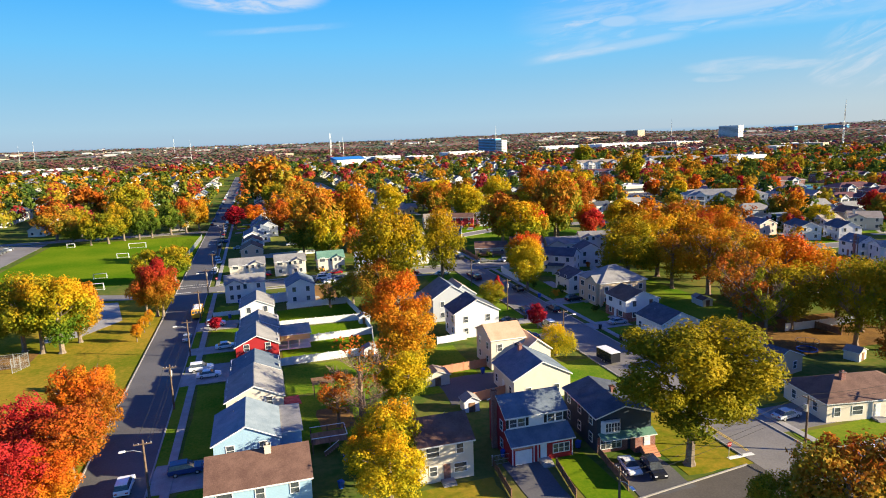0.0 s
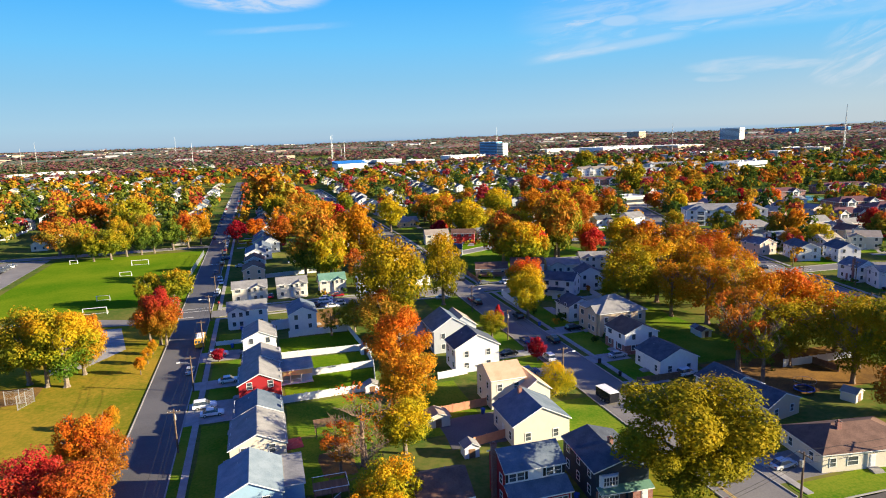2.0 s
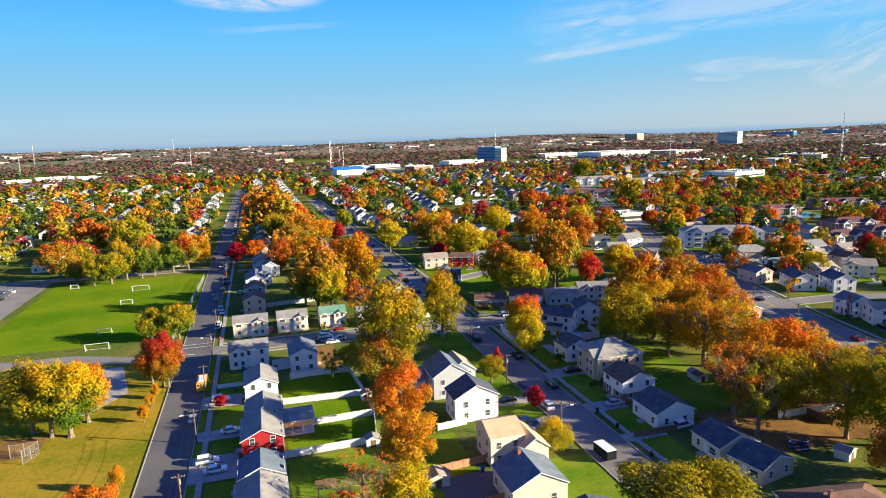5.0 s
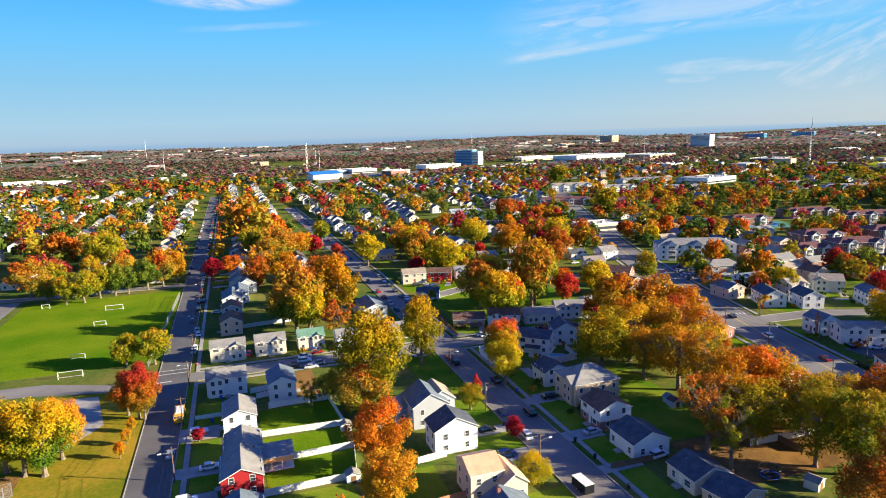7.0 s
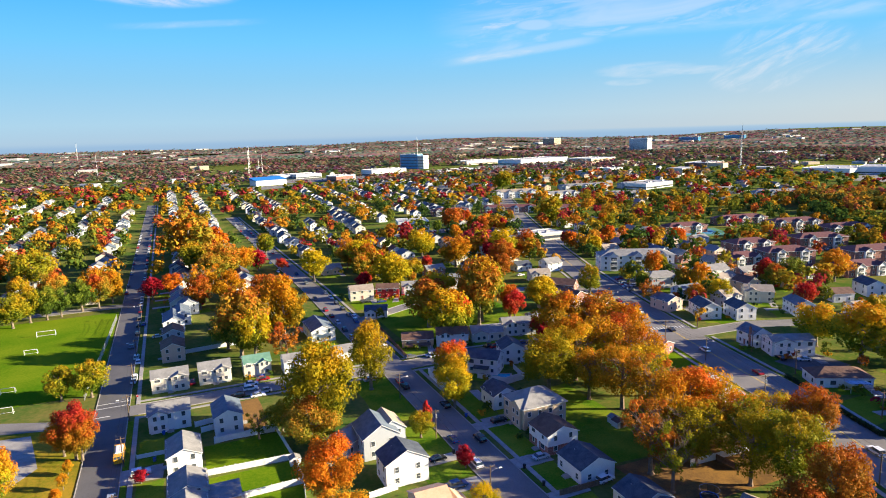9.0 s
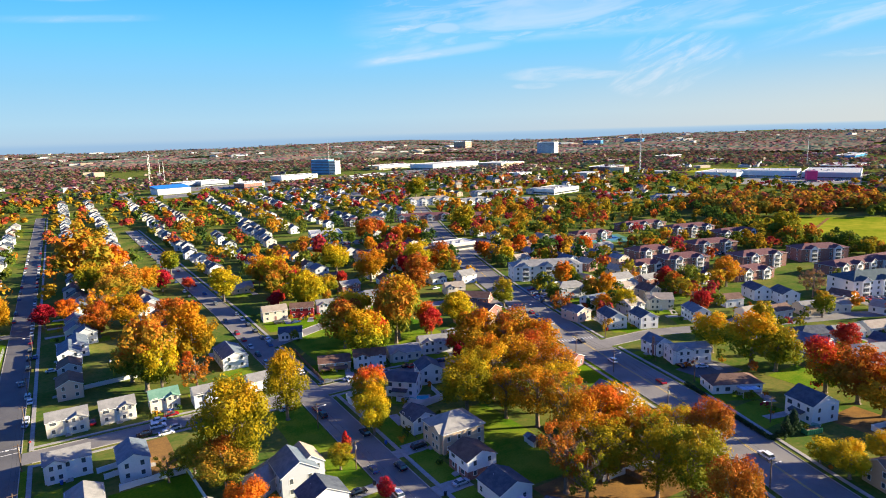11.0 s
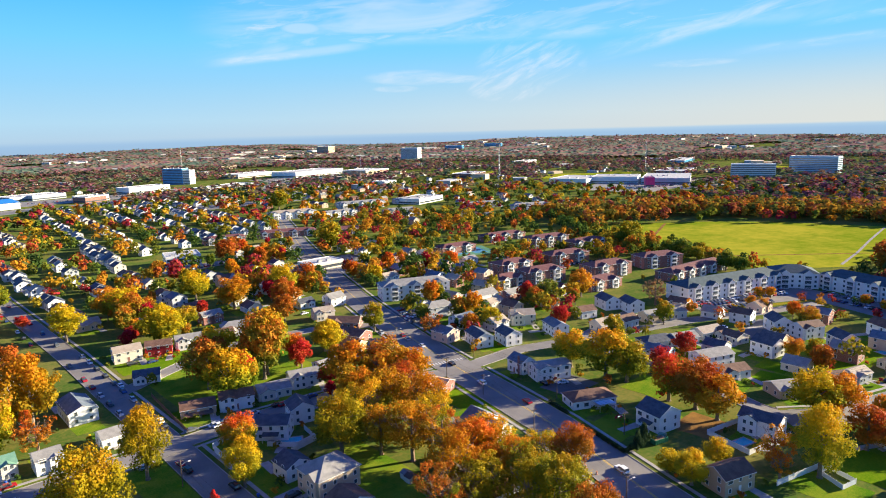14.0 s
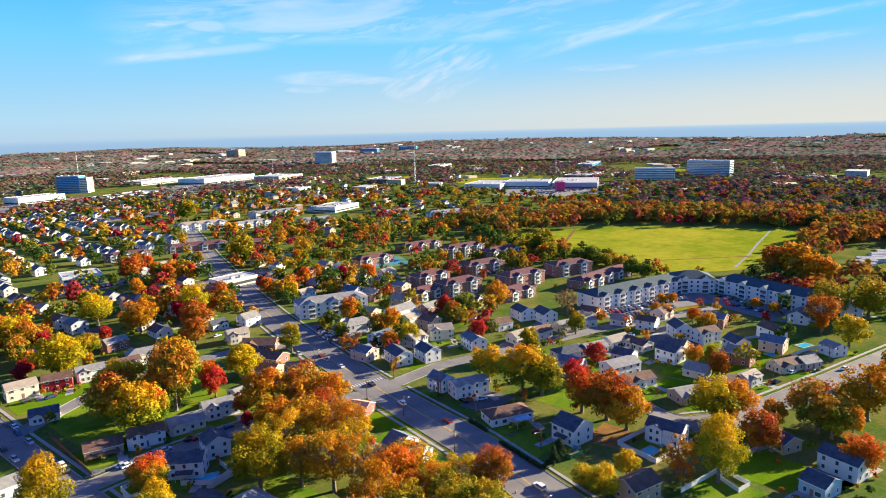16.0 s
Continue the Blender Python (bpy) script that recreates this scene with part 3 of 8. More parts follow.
WORDS = {"russet": "russet-orange", "turn": "gold and green", "flame": "scarlet, gold and green", "ember": "red and gold", "oak": "golden-olive", "green": "green", "olive": "olive-green", "yellow": "yellow", "gold": "golden", "orange": "orange", "rust": "rust-brown", "red": "red", "crimson": "dark crimson", "brown": "brown", "mixed": "green and rust", "conifer": "dark green"}
HABIT = {"round": "round-crowned", "oval": "tall oval", "spread": "broad spreading", "cone": "pointed", "weep": "weeping", "open": "open-crowned", "thin": "half-bare", "bare": "nearly bare"}
_trees = [0]


def tree(x, y, h, r, leaf, shape="round", near=1, under="grass", z=0.0, deep=0.43):
    """A tree of height h whose crown is r wide to each side."""
    i = _trees[0]
    _trees[0] += 1
    asp = {"round": 1.15, "oval": 1.55, "spread": 0.78, "cone": 1.7, "weep": 0.9, "open": 1.15, "thin": 1.25, "bare": 1.25}[shape]
    rz = min(r * asp, h * (0.40 if shape == "spread" else deep))
    mid = h - rz
    kind = "conifer" if leaf == "conifer" else "autumn tree"
    t = root("tree", x, y, z, i * 77.0, f"{HABIT[shape]} tree with {WORDS[leaf]} leaves on {under}", "tree", "street and garden trees")
    tk = part("trunk", (THIN_TRUNKS if shape in ("thin", "bare", "open") else TRUNKS if near == 0 else LIGHT_TRUNKS)[i % 2], t, at=Matrix.LocRotScale((0, 0, mid), None, (r * (0.62 if shape == "spread" else 0.85), r * (0.62 if shape == "spread" else 0.85), mid / 2.0)))
    cr = part("crown", crown(shape, near, i % 3), t, f"{WORDS[leaf]} leaves", Matrix.LocRotScale((0, 0, mid), None, (r, r, rz / asp)))
    cr.material_slots[0].link = "OBJECT"
    cr.material_slots[0].material = LEAF[leaf]
    return t


# ---------------------------------------------------------------- houses
_shared = {}


def shared(key, make):
    if key not in _shared:
        _shared[key] = make()
    return _shared[key]


def ring(w, h, b, y0, y1, y2, close):
    """A picture-frame ring of width b round a w by h opening; close fills it with a sunk face."""
    v = []
    for y in (y0, y1):
        v += [(-w / 2 - b, y, -h / 2 - b), (w / 2 + b, y, -h / 2 - b), (w / 2 + b, y, h / 2 + b), (-w / 2 - b, y, h / 2 + b)]
    v += [(-w / 2, y0, -h / 2), (w / 2, y0, -h / 2), (w / 2, y0, h / 2), (-w / 2, y0, h / 2)]
    v += [(-w / 2, y2, -h / 2), (w / 2, y2, -h / 2), (w / 2, y2, h / 2), (-w / 2, y2, h / 2)]
    f = []
    for i in range(4):
        j = (i + 1) % 4
        f += [(i, j, 4 + j, 4 + i), (i, 8 + i, 8 + j, j), (8 + i, 12 + i, 12 + j, 8 + j)]
    return v, f + ([(12, 15, 14, 13)] if close else [])


def window_meshes(w, h):
    def frame_mesh():
        s = Solid().raw(*ring(w, h, 0.1, -0.07, 0.02, 0.0, False))
        s.box(-w / 2, -0.06, -0.03, w / 2, -0.02, 0.03)
        return s.mesh("window_frame", M["trim"])
    return (shared(("wf", w, h), frame_mesh), shared(("wp", w, h), lambda: Solid().box(-w / 2, -0.03, -h / 2, w / 2, 0.02, h / 2).mesh("pane", M["glass"])))


def window_whole(w, h):
    """Frame and sunk pane in one mesh, for houses farther off."""
    def make():
        v, f = ring(w, h, 0.11, -0.07, 0.02, -0.03, True)
        me = mesh_from("window", v, f, M["trim"])
        me.materials.append(M["glass"])
        me.polygons[len(f) - 1].material_index = 1
        return me
    return shared(("ww", w, h), make)


def window(parent, at, w=0.95, h=1.35, shutters=None, detail=2):
    if detail < 2:
        return part("window", window_whole(w, h), parent, at=at)
    fr, pn = window_meshes(w, h)
    f = part("window", fr, parent, at=at)
    part("pane", pn, f)
    if shutters:
        sm = shared(("sh", h, shutters), lambda: Solid().box(-0.18, -0.05, -h / 2, 0.18, 0.01, h / 2).mesh("shutter", M[shutters]))
        for sx in (-1, 1):
            part("shutter", sm, f, at=pose(sx * (w / 2 + 0.29), 0, 0))
    return f


def door_mesh(w, h, key):
    def make():
        s = Solid().box(-w / 2, -0.06, 0, w / 2, 0.02, h)
        for k in range(3):
            s.box(-w / 2 + 0.12, -0.085, 0.15 + k * h / 3, w / 2 - 0.12, -0.05, 0.05 + (k + 1) * h / 3 - 0.1)
        return s.mesh("door", M[key])
    return shared(("door", w, h, key), make)


def walls_gable(L, W, eave, rise, key):
    s = Solid()
    s.prism([(-W / 2, 0), (W / 2, 0), (W / 2, eave), (0, eave + rise), (-W / 2, eave)], -L / 2, L / 2, "x")
    return s.mesh("wall", M[key])


def edge_trim(me):
    """White boards along the upright edges of a roof."""
    me.materials.append(M["trim"])
    for p in me.polygons:
        if abs(p.normal.z) < 0.2:
            p.material_index = 1
    return me


def roof_gable(L, W, eave, rise, key, over=0.35):
    k, th = rise / (W / 2), 0.2
    y1, z1, top = W / 2 + over, eave - over * k + 0.03, eave + rise + 0.03
    s = Solid().prism([(-y1, z1), (0, top), (y1, z1), (y1, z1 + th), (0, top + th), (-y1, z1 + th)], -L / 2 - over * 0.7, L / 2 + over * 0.7, "x")
    return edge_trim(s.mesh("roof", M[key]))


def roof_hip(L, W, eave, rise, key, over=0.4):
    a, b = L / 2 + over, W / 2 + over
    z0 = eave - over * rise / (W / 2)
    rl = max(L / 2 - W / 2, 0.15)
    v = [(-a, -b, z0), (a, -b, z0), (a, b, z0), (-a, b, z0), (-a, -b, z0 + 0.16), (a, -b, z0 + 0.16), (a, b, z0 + 0.16), (-a, b, z0 + 0.16), (-rl, 0, eave + rise + 0.16), (rl, 0, eave + rise + 0.16)]
    f = [(0, 3, 2, 1), (0, 1, 5, 4), (1, 2, 6, 5), (2, 3, 7, 6), (3, 0, 4, 7), (4, 5, 9, 8), (6, 7, 8, 9), (5, 6, 9), (7, 4, 8)]
    return edge_trim(Solid().raw(v, f).mesh("roof", M[key]))


NAMES = {"white": "white", "cream": "cream", "beige": "beige", "grey": "blue-grey", "ltblue": "pale blue", "pink": "pale pink", "red": "red", "navy": "dark navy", "tan": "tan", "yellowsid": "straw yellow", "brick": "red brick",
         "r_slate": "slate-blue", "r_teal": "dark teal", "r_maroon": "maroon", "r_pale": "pale blue-grey", "r_grey": "grey", "r_dark": "charcoal", "r_brown": "brown", "r_tan": "tan", "r_peach": "peach", "r_green": "green", "flat": "pale flat"}


HOUSE_SITES, BUILT = [], []


def side_frames(L, W):
    """Pose of each side's middle at the ground, looking outwards along local -y."""
    return {"-y": (pose(0, -W / 2, 0), L), "+y": (pose(0, W / 2, 0, 0, 0, 180), L), "-x": (pose(-L / 2, 0, 0, 0, 0, -90), W), "+x": (pose(L / 2, 0, 0, 0, 0, 90), W)}


def house(x, y, rz, L, W, eave, rise, wall, roof, kind="gable", front="-y", detail=2, chimney=None, garage=False, porch=False, shutters=None, lower=None, group="houses", z=0.0, label="", plain=(), cross=None):
    """A house with its ridge along local x, on the ground; front is the side with the door."""
    st = 2 if eave > 4.0 else 1
    HOUSE_SITES.append((x, y, rz, L, W, front))
    BUILT.append((x, y, rz, L, W))
    words = label or f"{'two-storey' if st == 2 else 'one-storey'} {NAMES[wall]} house with {NAMES[roof]} {kind} roof"
    h = root("house", x, y, z, rz, words, "house", group)
    if kind == "gable":
        part("wall", walls_gable(L, W, eave, rise, wall), h, f"{NAMES[wall]} walls")
        part("roof", roof_gable(L, W, eave, rise, roof), h, f"{NAMES[roof]} shingle roof")
    else:
        part("wall", Solid().box(-L / 2, -W / 2, 0, L / 2, W / 2, eave).mesh("wall", M[wall]), h, f"{NAMES[wall]} walls")
        part("roof", roof_hip(L, W, eave, rise, roof), h, f"{NAMES[roof]} hipped shingle roof")
    if lower:
        part("plinth", Solid().box(-L / 2 - 0.05, -W / 2 - 0.05, 0, L / 2 + 0.05, W / 2 + 0.05, 1.1 if st == 1 else 2.3).mesh("plinth", M[lower]), h, f"{NAMES[lower]} lower wall")
    off = pose(0, -0.06 if lower else 0, 0)
    for side, (m, width) in side_frames(L, W).items():
        away = Matrix.Rotation(radians(rz), 3, "Z") @ m.to_3x3() @ Vector((0, -1, 0))
        if side in plain or detail < 2 and away.dot(Vector((x, y, 0)).normalized()) > 0.25:
            continue                       # the backs of farther houses stay plain
        n = max(2, round(width / (3.6 if side[1] == "y" else 4.4)))
        if detail == 0:
            n = 2
        for k in range(st):
            for i in range(n):
                px = (i + 0.5) / n * width - width / 2
                if k == 0 and side == front and (abs(px) < 1.3 or (garage and px * garage > 0)):
                    continue
                if cross is not None and side == front and abs(px - cross * width) < width * 0.24:
                    continue
                wide = 1.7 if (side == front and detail > 0 and (i + k) % 3 == 1) else 0.95
                window(h, m @ off @ pose(px, 0, 1.65 + 2.7 * k), wide, 1.35 if k or st == 1 else 1.25, shutters if side == front else None, detail)
    m, width = side_frames(L, W)[front]
    if cross is not None:
        w, cx, kk = width * 0.21, cross * width, rise / (W / 2)
        g = Solid().prism([(cx - w, 0), (cx + w, 0), (cx + w, eave - 0.05), (cx, eave + w * kk - 0.05), (cx - w, eave - 0.05)], -0.7, 0.5, "y")
        part("front_gable", g.mesh("front_gable", M[wall]), h, f"{NAMES[wall]} projecting gable front", m)
        o = 0.35
        g = Solid().prism([(cx - w - o, eave - o * kk), (cx - w - o, eave - o * kk + 0.16), (cx, eave + w * kk + 0.16), (cx + w + o, eave - o * kk + 0.16), (cx + w + o, eave - o * kk), (cx, eave + w * kk)], -1.0, W * 0.3, "y")
        part("gable_roof", g.mesh("gable_roof", M[roof]), h, f"{NAMES[roof]} roof of the projecting gable", m)
        for k in range(st):
            for i in (-1, 1):
                window(h, m @ pose(cx + i * w * 0.42, -0.7, 1.65 + 2.7 * k), 0.95, 1.25, None, detail)
    if detail > 0 and front not in plain:
        part("door", door_mesh(0.95, 2.05, "brick" if (int(x) % 3 == 0) else "trim"), h, at=m @ off @ pose(0, 0, 0.35))
        part("front_step", shared("step", lambda: Solid().box(-0.9, -1.3, 0, 0.9, 0.0, 0.34).box(-0.9, -1.65, 0, 0.9, -1.3, 0.17).mesh("front_step", M["concrete"])), h, "concrete steps", m)
    if garage:
        part("garage_door", door_mesh(2.5, 2.1, "trim"), h, "white panelled garage door", m @ off @ pose(width * 0.3 * garage, 0, 0.03))
    if porch:
        pw = width * (0.9 if porch is True else porch)
        s = Solid().prism([(0, eave * 0.55), (-1.9, eave * 0.55 - 0.55), (-1.9, eave * 0.55 - 0.42), (0, eave * 0.55 + 0.14)], -pw / 2, pw / 2, "x")
        part("porch_roof", s.mesh("porch_roof", M[roof]), h, f"{NAMES[roof]} porch roof", m @ off)
        post = shared(("post", round(eave, 1)), lambda: Solid().box(-0.07, -0.07, 0, 0.07, 0.07, eave * 0.55 - 0.5).mesh("post", M["trim"]))
        for px in (-pw / 2 + 0.2, 0.0, pw / 2 - 0.2):
            part("post", post, h, at=m @ pose(px, -1.75, 0))
    if chimney is not None:
        cx, cy, key = chimney
        s = Solid().box(-0.38, -0.3, 0, 0.38, 0.3, eave + rise + 0.9).box(-0.45, -0.37, eave + rise + 0.75, 0.45, 0.37, eave + rise + 0.9).box(-0.15, -0.12, eave + rise + 0.9, 0.15, 0.12, eave + rise + 1.15)
        part("chimney", s.mesh("chimney", M[key]), h, "masonry chimney", pose(cx, cy, 0))
    elif detail > 1:
        part("vent_pipe", shared(("vent",), lambda: Solid().tube([(0, 0, -0.4), (0, 0, 0.5)], [0.06, 0.06], 6).mesh("vent_pipe", M["metal"])), h, at=pose(L * 0.2, W * 0.2, eave + rise * 0.6))
    return h


# ---------------------------------------------------------------- ground, roads, fields
def ground_height(x, y):
    d = math.hypot(x, y)
    k = max(0.0, min(1.0, (d - 2200) / 2400))
    hill = k * (16 + 26 * noise.noise(Vector((x / 1500, y / 1500, 3.3))) + 9 * noise.noise(Vector((x / 420, y / 420, 7.1))))
    hill += k * 22 * math.exp(-((math.degrees(math.atan2(x, y)) - 62) / 16) ** 2)
    hill += k * 34 * math.exp(-((math.degrees(math.atan2(x, y)) - 84) / 3.5) ** 2) * max(0.0, 1 - abs(d - 3900) / 900)
    return max(hill, 0.0) - (0.3 if d > 1200 else 0.0)


def build_ground():
    """One sheet to the horizon, flat under the town, rolling hills beyond it."""
    n = 100
    v, f = [], []
    for j in range(n + 1):
        for i in range(n + 1):
            u, w = i / n * 2 - 1, j / n * 2 - 1
            x, y = 4900 * u * abs(u) ** 0.6 + 0, 4900 * w * abs(w) ** 0.6
            v.append((x, y, ground_height(x, y)))
    for j in range(n):
        for i in range(n):
            a = j * (n + 1) + i
            f.append((a, a + 1, a + n + 2, a + n + 1))
    me = mesh_from("ground", v, f, M["ground"])
    for p in me.polygons:
        p.use_smooth = True
    return alone("ground", me, label="leaf-strewn autumn ground of yards and gardens", category="ground", kind="structure")


build_ground()


def strip(pts, left, right):
    """Outline of a band along a line, left and right of it by so many metres."""
    P = [Vector((x, y, 0)) for x, y in pts]
    a, b = [], []
    for i, p in enumerate(P):
        d = (P[min(i + 1, len(P) - 1)] - P[max(i - 1, 0)]).normalized()
        nrm = Vector((-d.y, d.x, 0))
        a.append(p + nrm * left)
        b.append(p - nrm * right)
    return a, b


def band(s, pts, left, right, z0, z1):
    a, b = strip(pts, left, right)
    n = len(a)
    v = [(p.x, p.y, z1) for p in a] + [(p.x, p.y, z1) for p in b] + [(p.x, p.y, z0) for p in a] + [(p.x, p.y, z0) for p in b]
    f = []
    for i in range(n - 1):
        f += [(i, n + i, n + i + 1, i + 1), (2 * n + i, 2 * n + i + 1, i + 1, i), (3 * n + i, n + i, n + i + 1, 3 * n + i + 1)[::-1]]
    f += [(0, 2 * n, 3 * n, n), (n - 1, 2 * n - 1, 4 * n - 1, 3 * n - 1)]
    s.raw(v, f)


def sheet(name, poly, z, key, label, category):
    s = Solid().prism(poly, 0.0, z)
    return alone(name, s.mesh(name, M[key]), label=label, category=category, kind="structure")


STREETS = [
    # name, line, width, material, height, pavements, centre line
    ("road_west", [(-22, -60), (-22, 900)], 9.2, "asphalt", 0.06, "R", None),
    ("road_cross", [(-17.2, 208), (25, 208), (65, 206), (100, 206), (135, 201), (172, 188)], 8.0, "asphalt_old", 0.05, "LR", None),
    ("road_middle", [(66.7, 20), (66.7, 120), (67, 200), (66, 260), (66, 330), (62, 480), (57, 700)], 10.0, "asphalt_mid", 0.055, "R", None),
    ("road_south", [(30, 57), (61, 61), (100, 60), (150, 50)], 8.5, "asphalt_warm", 0.045, "", None),
    ("road_main", [(110, -40), (150, 84), (165, 128), (178, 182), (190, 226), (202, 266), (220, 320), (250, 400), (300, 520), (380, 700)], 17.0, "asphalt_mid", 0.07, "LR", "paint_yellow"),
    ("road_side", [(186, 186), (215, 184), (245, 172), (300, 178)], 8.0, "asphalt_old", 0.05, "", None),
    ("road_bend", [(243, 172), (240, 130), (233, 104), (225, 84), (224, 72), (236, 62)], 7.5, "asphalt_old", 0.045, "", None),
    ("road_east", [(222, 74), (236, 62), (252, 55.5), (270, 49), (300, 38.5), (357, 19.5), (460, -14)], 11.5, "asphalt_old", 0.05, "L", None),
    ("road_apartments", [(245, 172), (285, 157), (310, 148), (338, 132), (360, 122), (384, 112)], 8.0, "asphalt_old", 0.04, "", None),
    ("road_north", [(62, 262), (120, 290), (170, 280), (196, 262)], 7.5, "asphalt_old", 0.04, "", None),
    ("road_school", [(-160, 352), (-26, 350)], 7.0, "asphalt_old", 0.04, "", None),
]


def near_line(x, y, pts):
    best = 1e9
    for (ax, ay), (bx, by) in zip(pts[:-1], pts[1:]):
        t = max(0.0, min(1.0, ((x - ax) * (bx - ax) + (y - ay) * (by - ay)) / ((bx - ax) ** 2 + (by - ay) ** 2)))
        best = min(best, math.hypot(x - ax - t * (bx - ax), y - ay - t * (by - ay)))
    return best


def runs(name, pts, off, step=2.5):
    """The stretches of a line's offset that cross no other street."""
    found, cur = [], []
    for (ax, ay), (bx, by) in zip(pts[:-1], pts[1:]):
        n = max(1, int(math.hypot(bx - ax, by - ay) / step))
        d = math.hypot(bx - ax, by - ay)
        for i in range(n + 1):
            x, y = ax + (bx - ax) * i / n, ay + (by - ay) * i / n
            qx, qy = x - (by - ay) / d * off, y + (bx - ax) / d * off
            if all(o[0] == name or near_line(qx, qy, o[1]) > o[2] / 2 + 0.3 for o in STREETS):
                cur.append((x, y))
            else:
                found.append(cur)
                cur = []
    return [r for r in found + [cur] if len(r) > 2]


def road(name, pts, width, key, z, walks, centre):
    s = Solid()
    band(s, pts, width / 2, width / 2, -0.1, z)
    alone(name, s.mesh(name, M[key]), label="asphalt street with concrete kerbs", category="road", kind="structure")
    h = width / 2
    for sg in (1, -1):
        k = Solid()
        for r in runs(name, pts, sg * (h + 0.1)):
            band(k, r, h + 0.22 if sg > 0 else -h, -h if sg > 0 else h + 0.22, -0.1, z + 0.13)
        alone("kerb", k.mesh("kerb", M["concrete"]), label="low concrete kerb along the street", category="kerb", kind="structure")
        if ("L" if sg > 0 else "R") in walks:
            k = Solid()
            for r in runs(name, pts, sg * (h + 2.4)):
                a, b = h + 3.1, -h - 1.9
                band(k, r, a if sg > 0 else b, b if sg > 0 else a, -0.1, z + 0.09)
            alone("pavement", k.mesh("pavement", M["concrete"]), label="pale concrete pavement beside the street", category="pavement", kind="structure")
    if centre:
        for o in ((-0.12, 0.3), (0.3, -0.12)):
            k = Solid()
            band(k, pts, o[0], o[1], 0.0, z + 0.008)
            alone("road_line", k.mesh("road_line", M[centre]), label="yellow line painted along the road", category="road marking", kind="structure")


for _row in STREETS:
    road(*_row)
# stop lines and crossings
_x = Solid().box(59.3, 67.2, 0.03, 63.4, 67.9, 0.072)
alone("stop_line", _x.mesh("stop_line", M["paint_white"]), label="worn white stop line at the street corner", category="road marking", kind="structure")
for _o in (0.0, 0.32):
    _x = Solid().box(63.05 + _o, 68.4, 0.03, 63.19 + _o, 84.0, 0.071)
    alone("road_line", _x.mesh("road_line", M["paint_yellow"]), label="yellow line painted along the road", category="road marking", kind="structure")
_x = Solid()
for y in (213.4, 216.8):
    _x.box(-27.0, y, 0.03, -17.2, y + 0.28, 0.069)
_x.box(-26.8, 206.4, 0.03, -22.3, 206.8, 0.069)
alone("crossing_lines", _x.mesh("crossing_lines", M["paint_white"]), label="two thin white crossing lines painted on the asphalt", category="road marking", kind="structure")
_x = Solid()
for i in range(12):
    _x.box(-8.0 + i * 1.35, -1.3, 0.03, -7.65 + i * 1.35, 1.3, 0.08)
alone("zebra_crossing", _x.mesh("zebra_crossing", M["paint_white"]), 181.5, 196.5, 0, -16, label="white striped crossing painted on the asphalt", category="road marking", kind="structure")

sheet("field", [(-95, 228), (-27.5, 228), (-27.5, 338), (-95, 338)], 0.03, "field", "mown green playing field", "grass field")
sheet("park_lawn", [(-110, 40), (-27, 40), (-27, 205), (-110, 205)], 0.025, "dry_lawn", "park lawn with fallen leaves and worn patches", "lawn")
def yard(x0, y0, x1, y1, key="lawn", z=0.035):
    words = {"lawn": ("mown green lawn of a house", "lawn"), "concrete": ("concrete driveway", "driveway"), "asphalt": ("dark asphalt driveway", "driveway"), "asphalt_old": ("grey asphalt parking area", "parking lot"), "dirt": ("bare ground under fallen leaves", "ground"), "dry_lawn": ("leaf-strewn lawn", "lawn"), "field": ("bright green lawn", "lawn")}[key]
    name = {"lawn": "lawn", "field": "lawn", "dry_lawn": "lawn", "dirt": "bare_ground", "asphalt_old": "parking_lot"}.get(key, "driveway")
    rg = random.Random(int(x0 * 31 + y0 * 17))
    poly = []
    for (ax, ay), (bx, by) in (((x0, y0), (x1, y0)), ((x1, y0), (x1, y1)), ((x1, y1), (x0, y1)), ((x0, y1), (x0, y0))):
        for i in range(4):
            poly.append((ax + (bx - ax) * i / 4 + rg.uniform(-0.25, 0.25), ay + (by - ay) * i / 4 + rg.uniform(-0.25, 0.25)))
    return sheet(name, poly, z, key, *words)


# front and back yards of the western row
for y0, y1 in ((60, 84), (93, 123), (135.5, 142), (148, 160), (169, 184)):
    yard(-13.6, y0, -7.4, y1)
for y0, y1 in ((84.5, 92.5), (124, 135), (142.5, 147.5), (161, 168.5)):
    yard(-17.2, y0, -7.6, y1, "concrete", 0.05)
yard(-17.1, 60, -15.7, 200, "lawn", 0.04)
for y0, y1 in ((129.6, 142.4), (143.2, 155.2), (157.2, 173.0)):
    yard(2.2, y0, 22.4, y1, "field", 0.04)
yard(2.0, 112, 20, 127.6, "lawn", 0.04)
yard(2.0, 92, 17, 111, "lawn", 0.03)
yard(6.5, 96, 12, 104, "dirt", 0.04)
yard(9, 66, 27, 74, "dry_lawn", 0.03)
yard(12, 176, 20, 200, "dirt", 0.03)
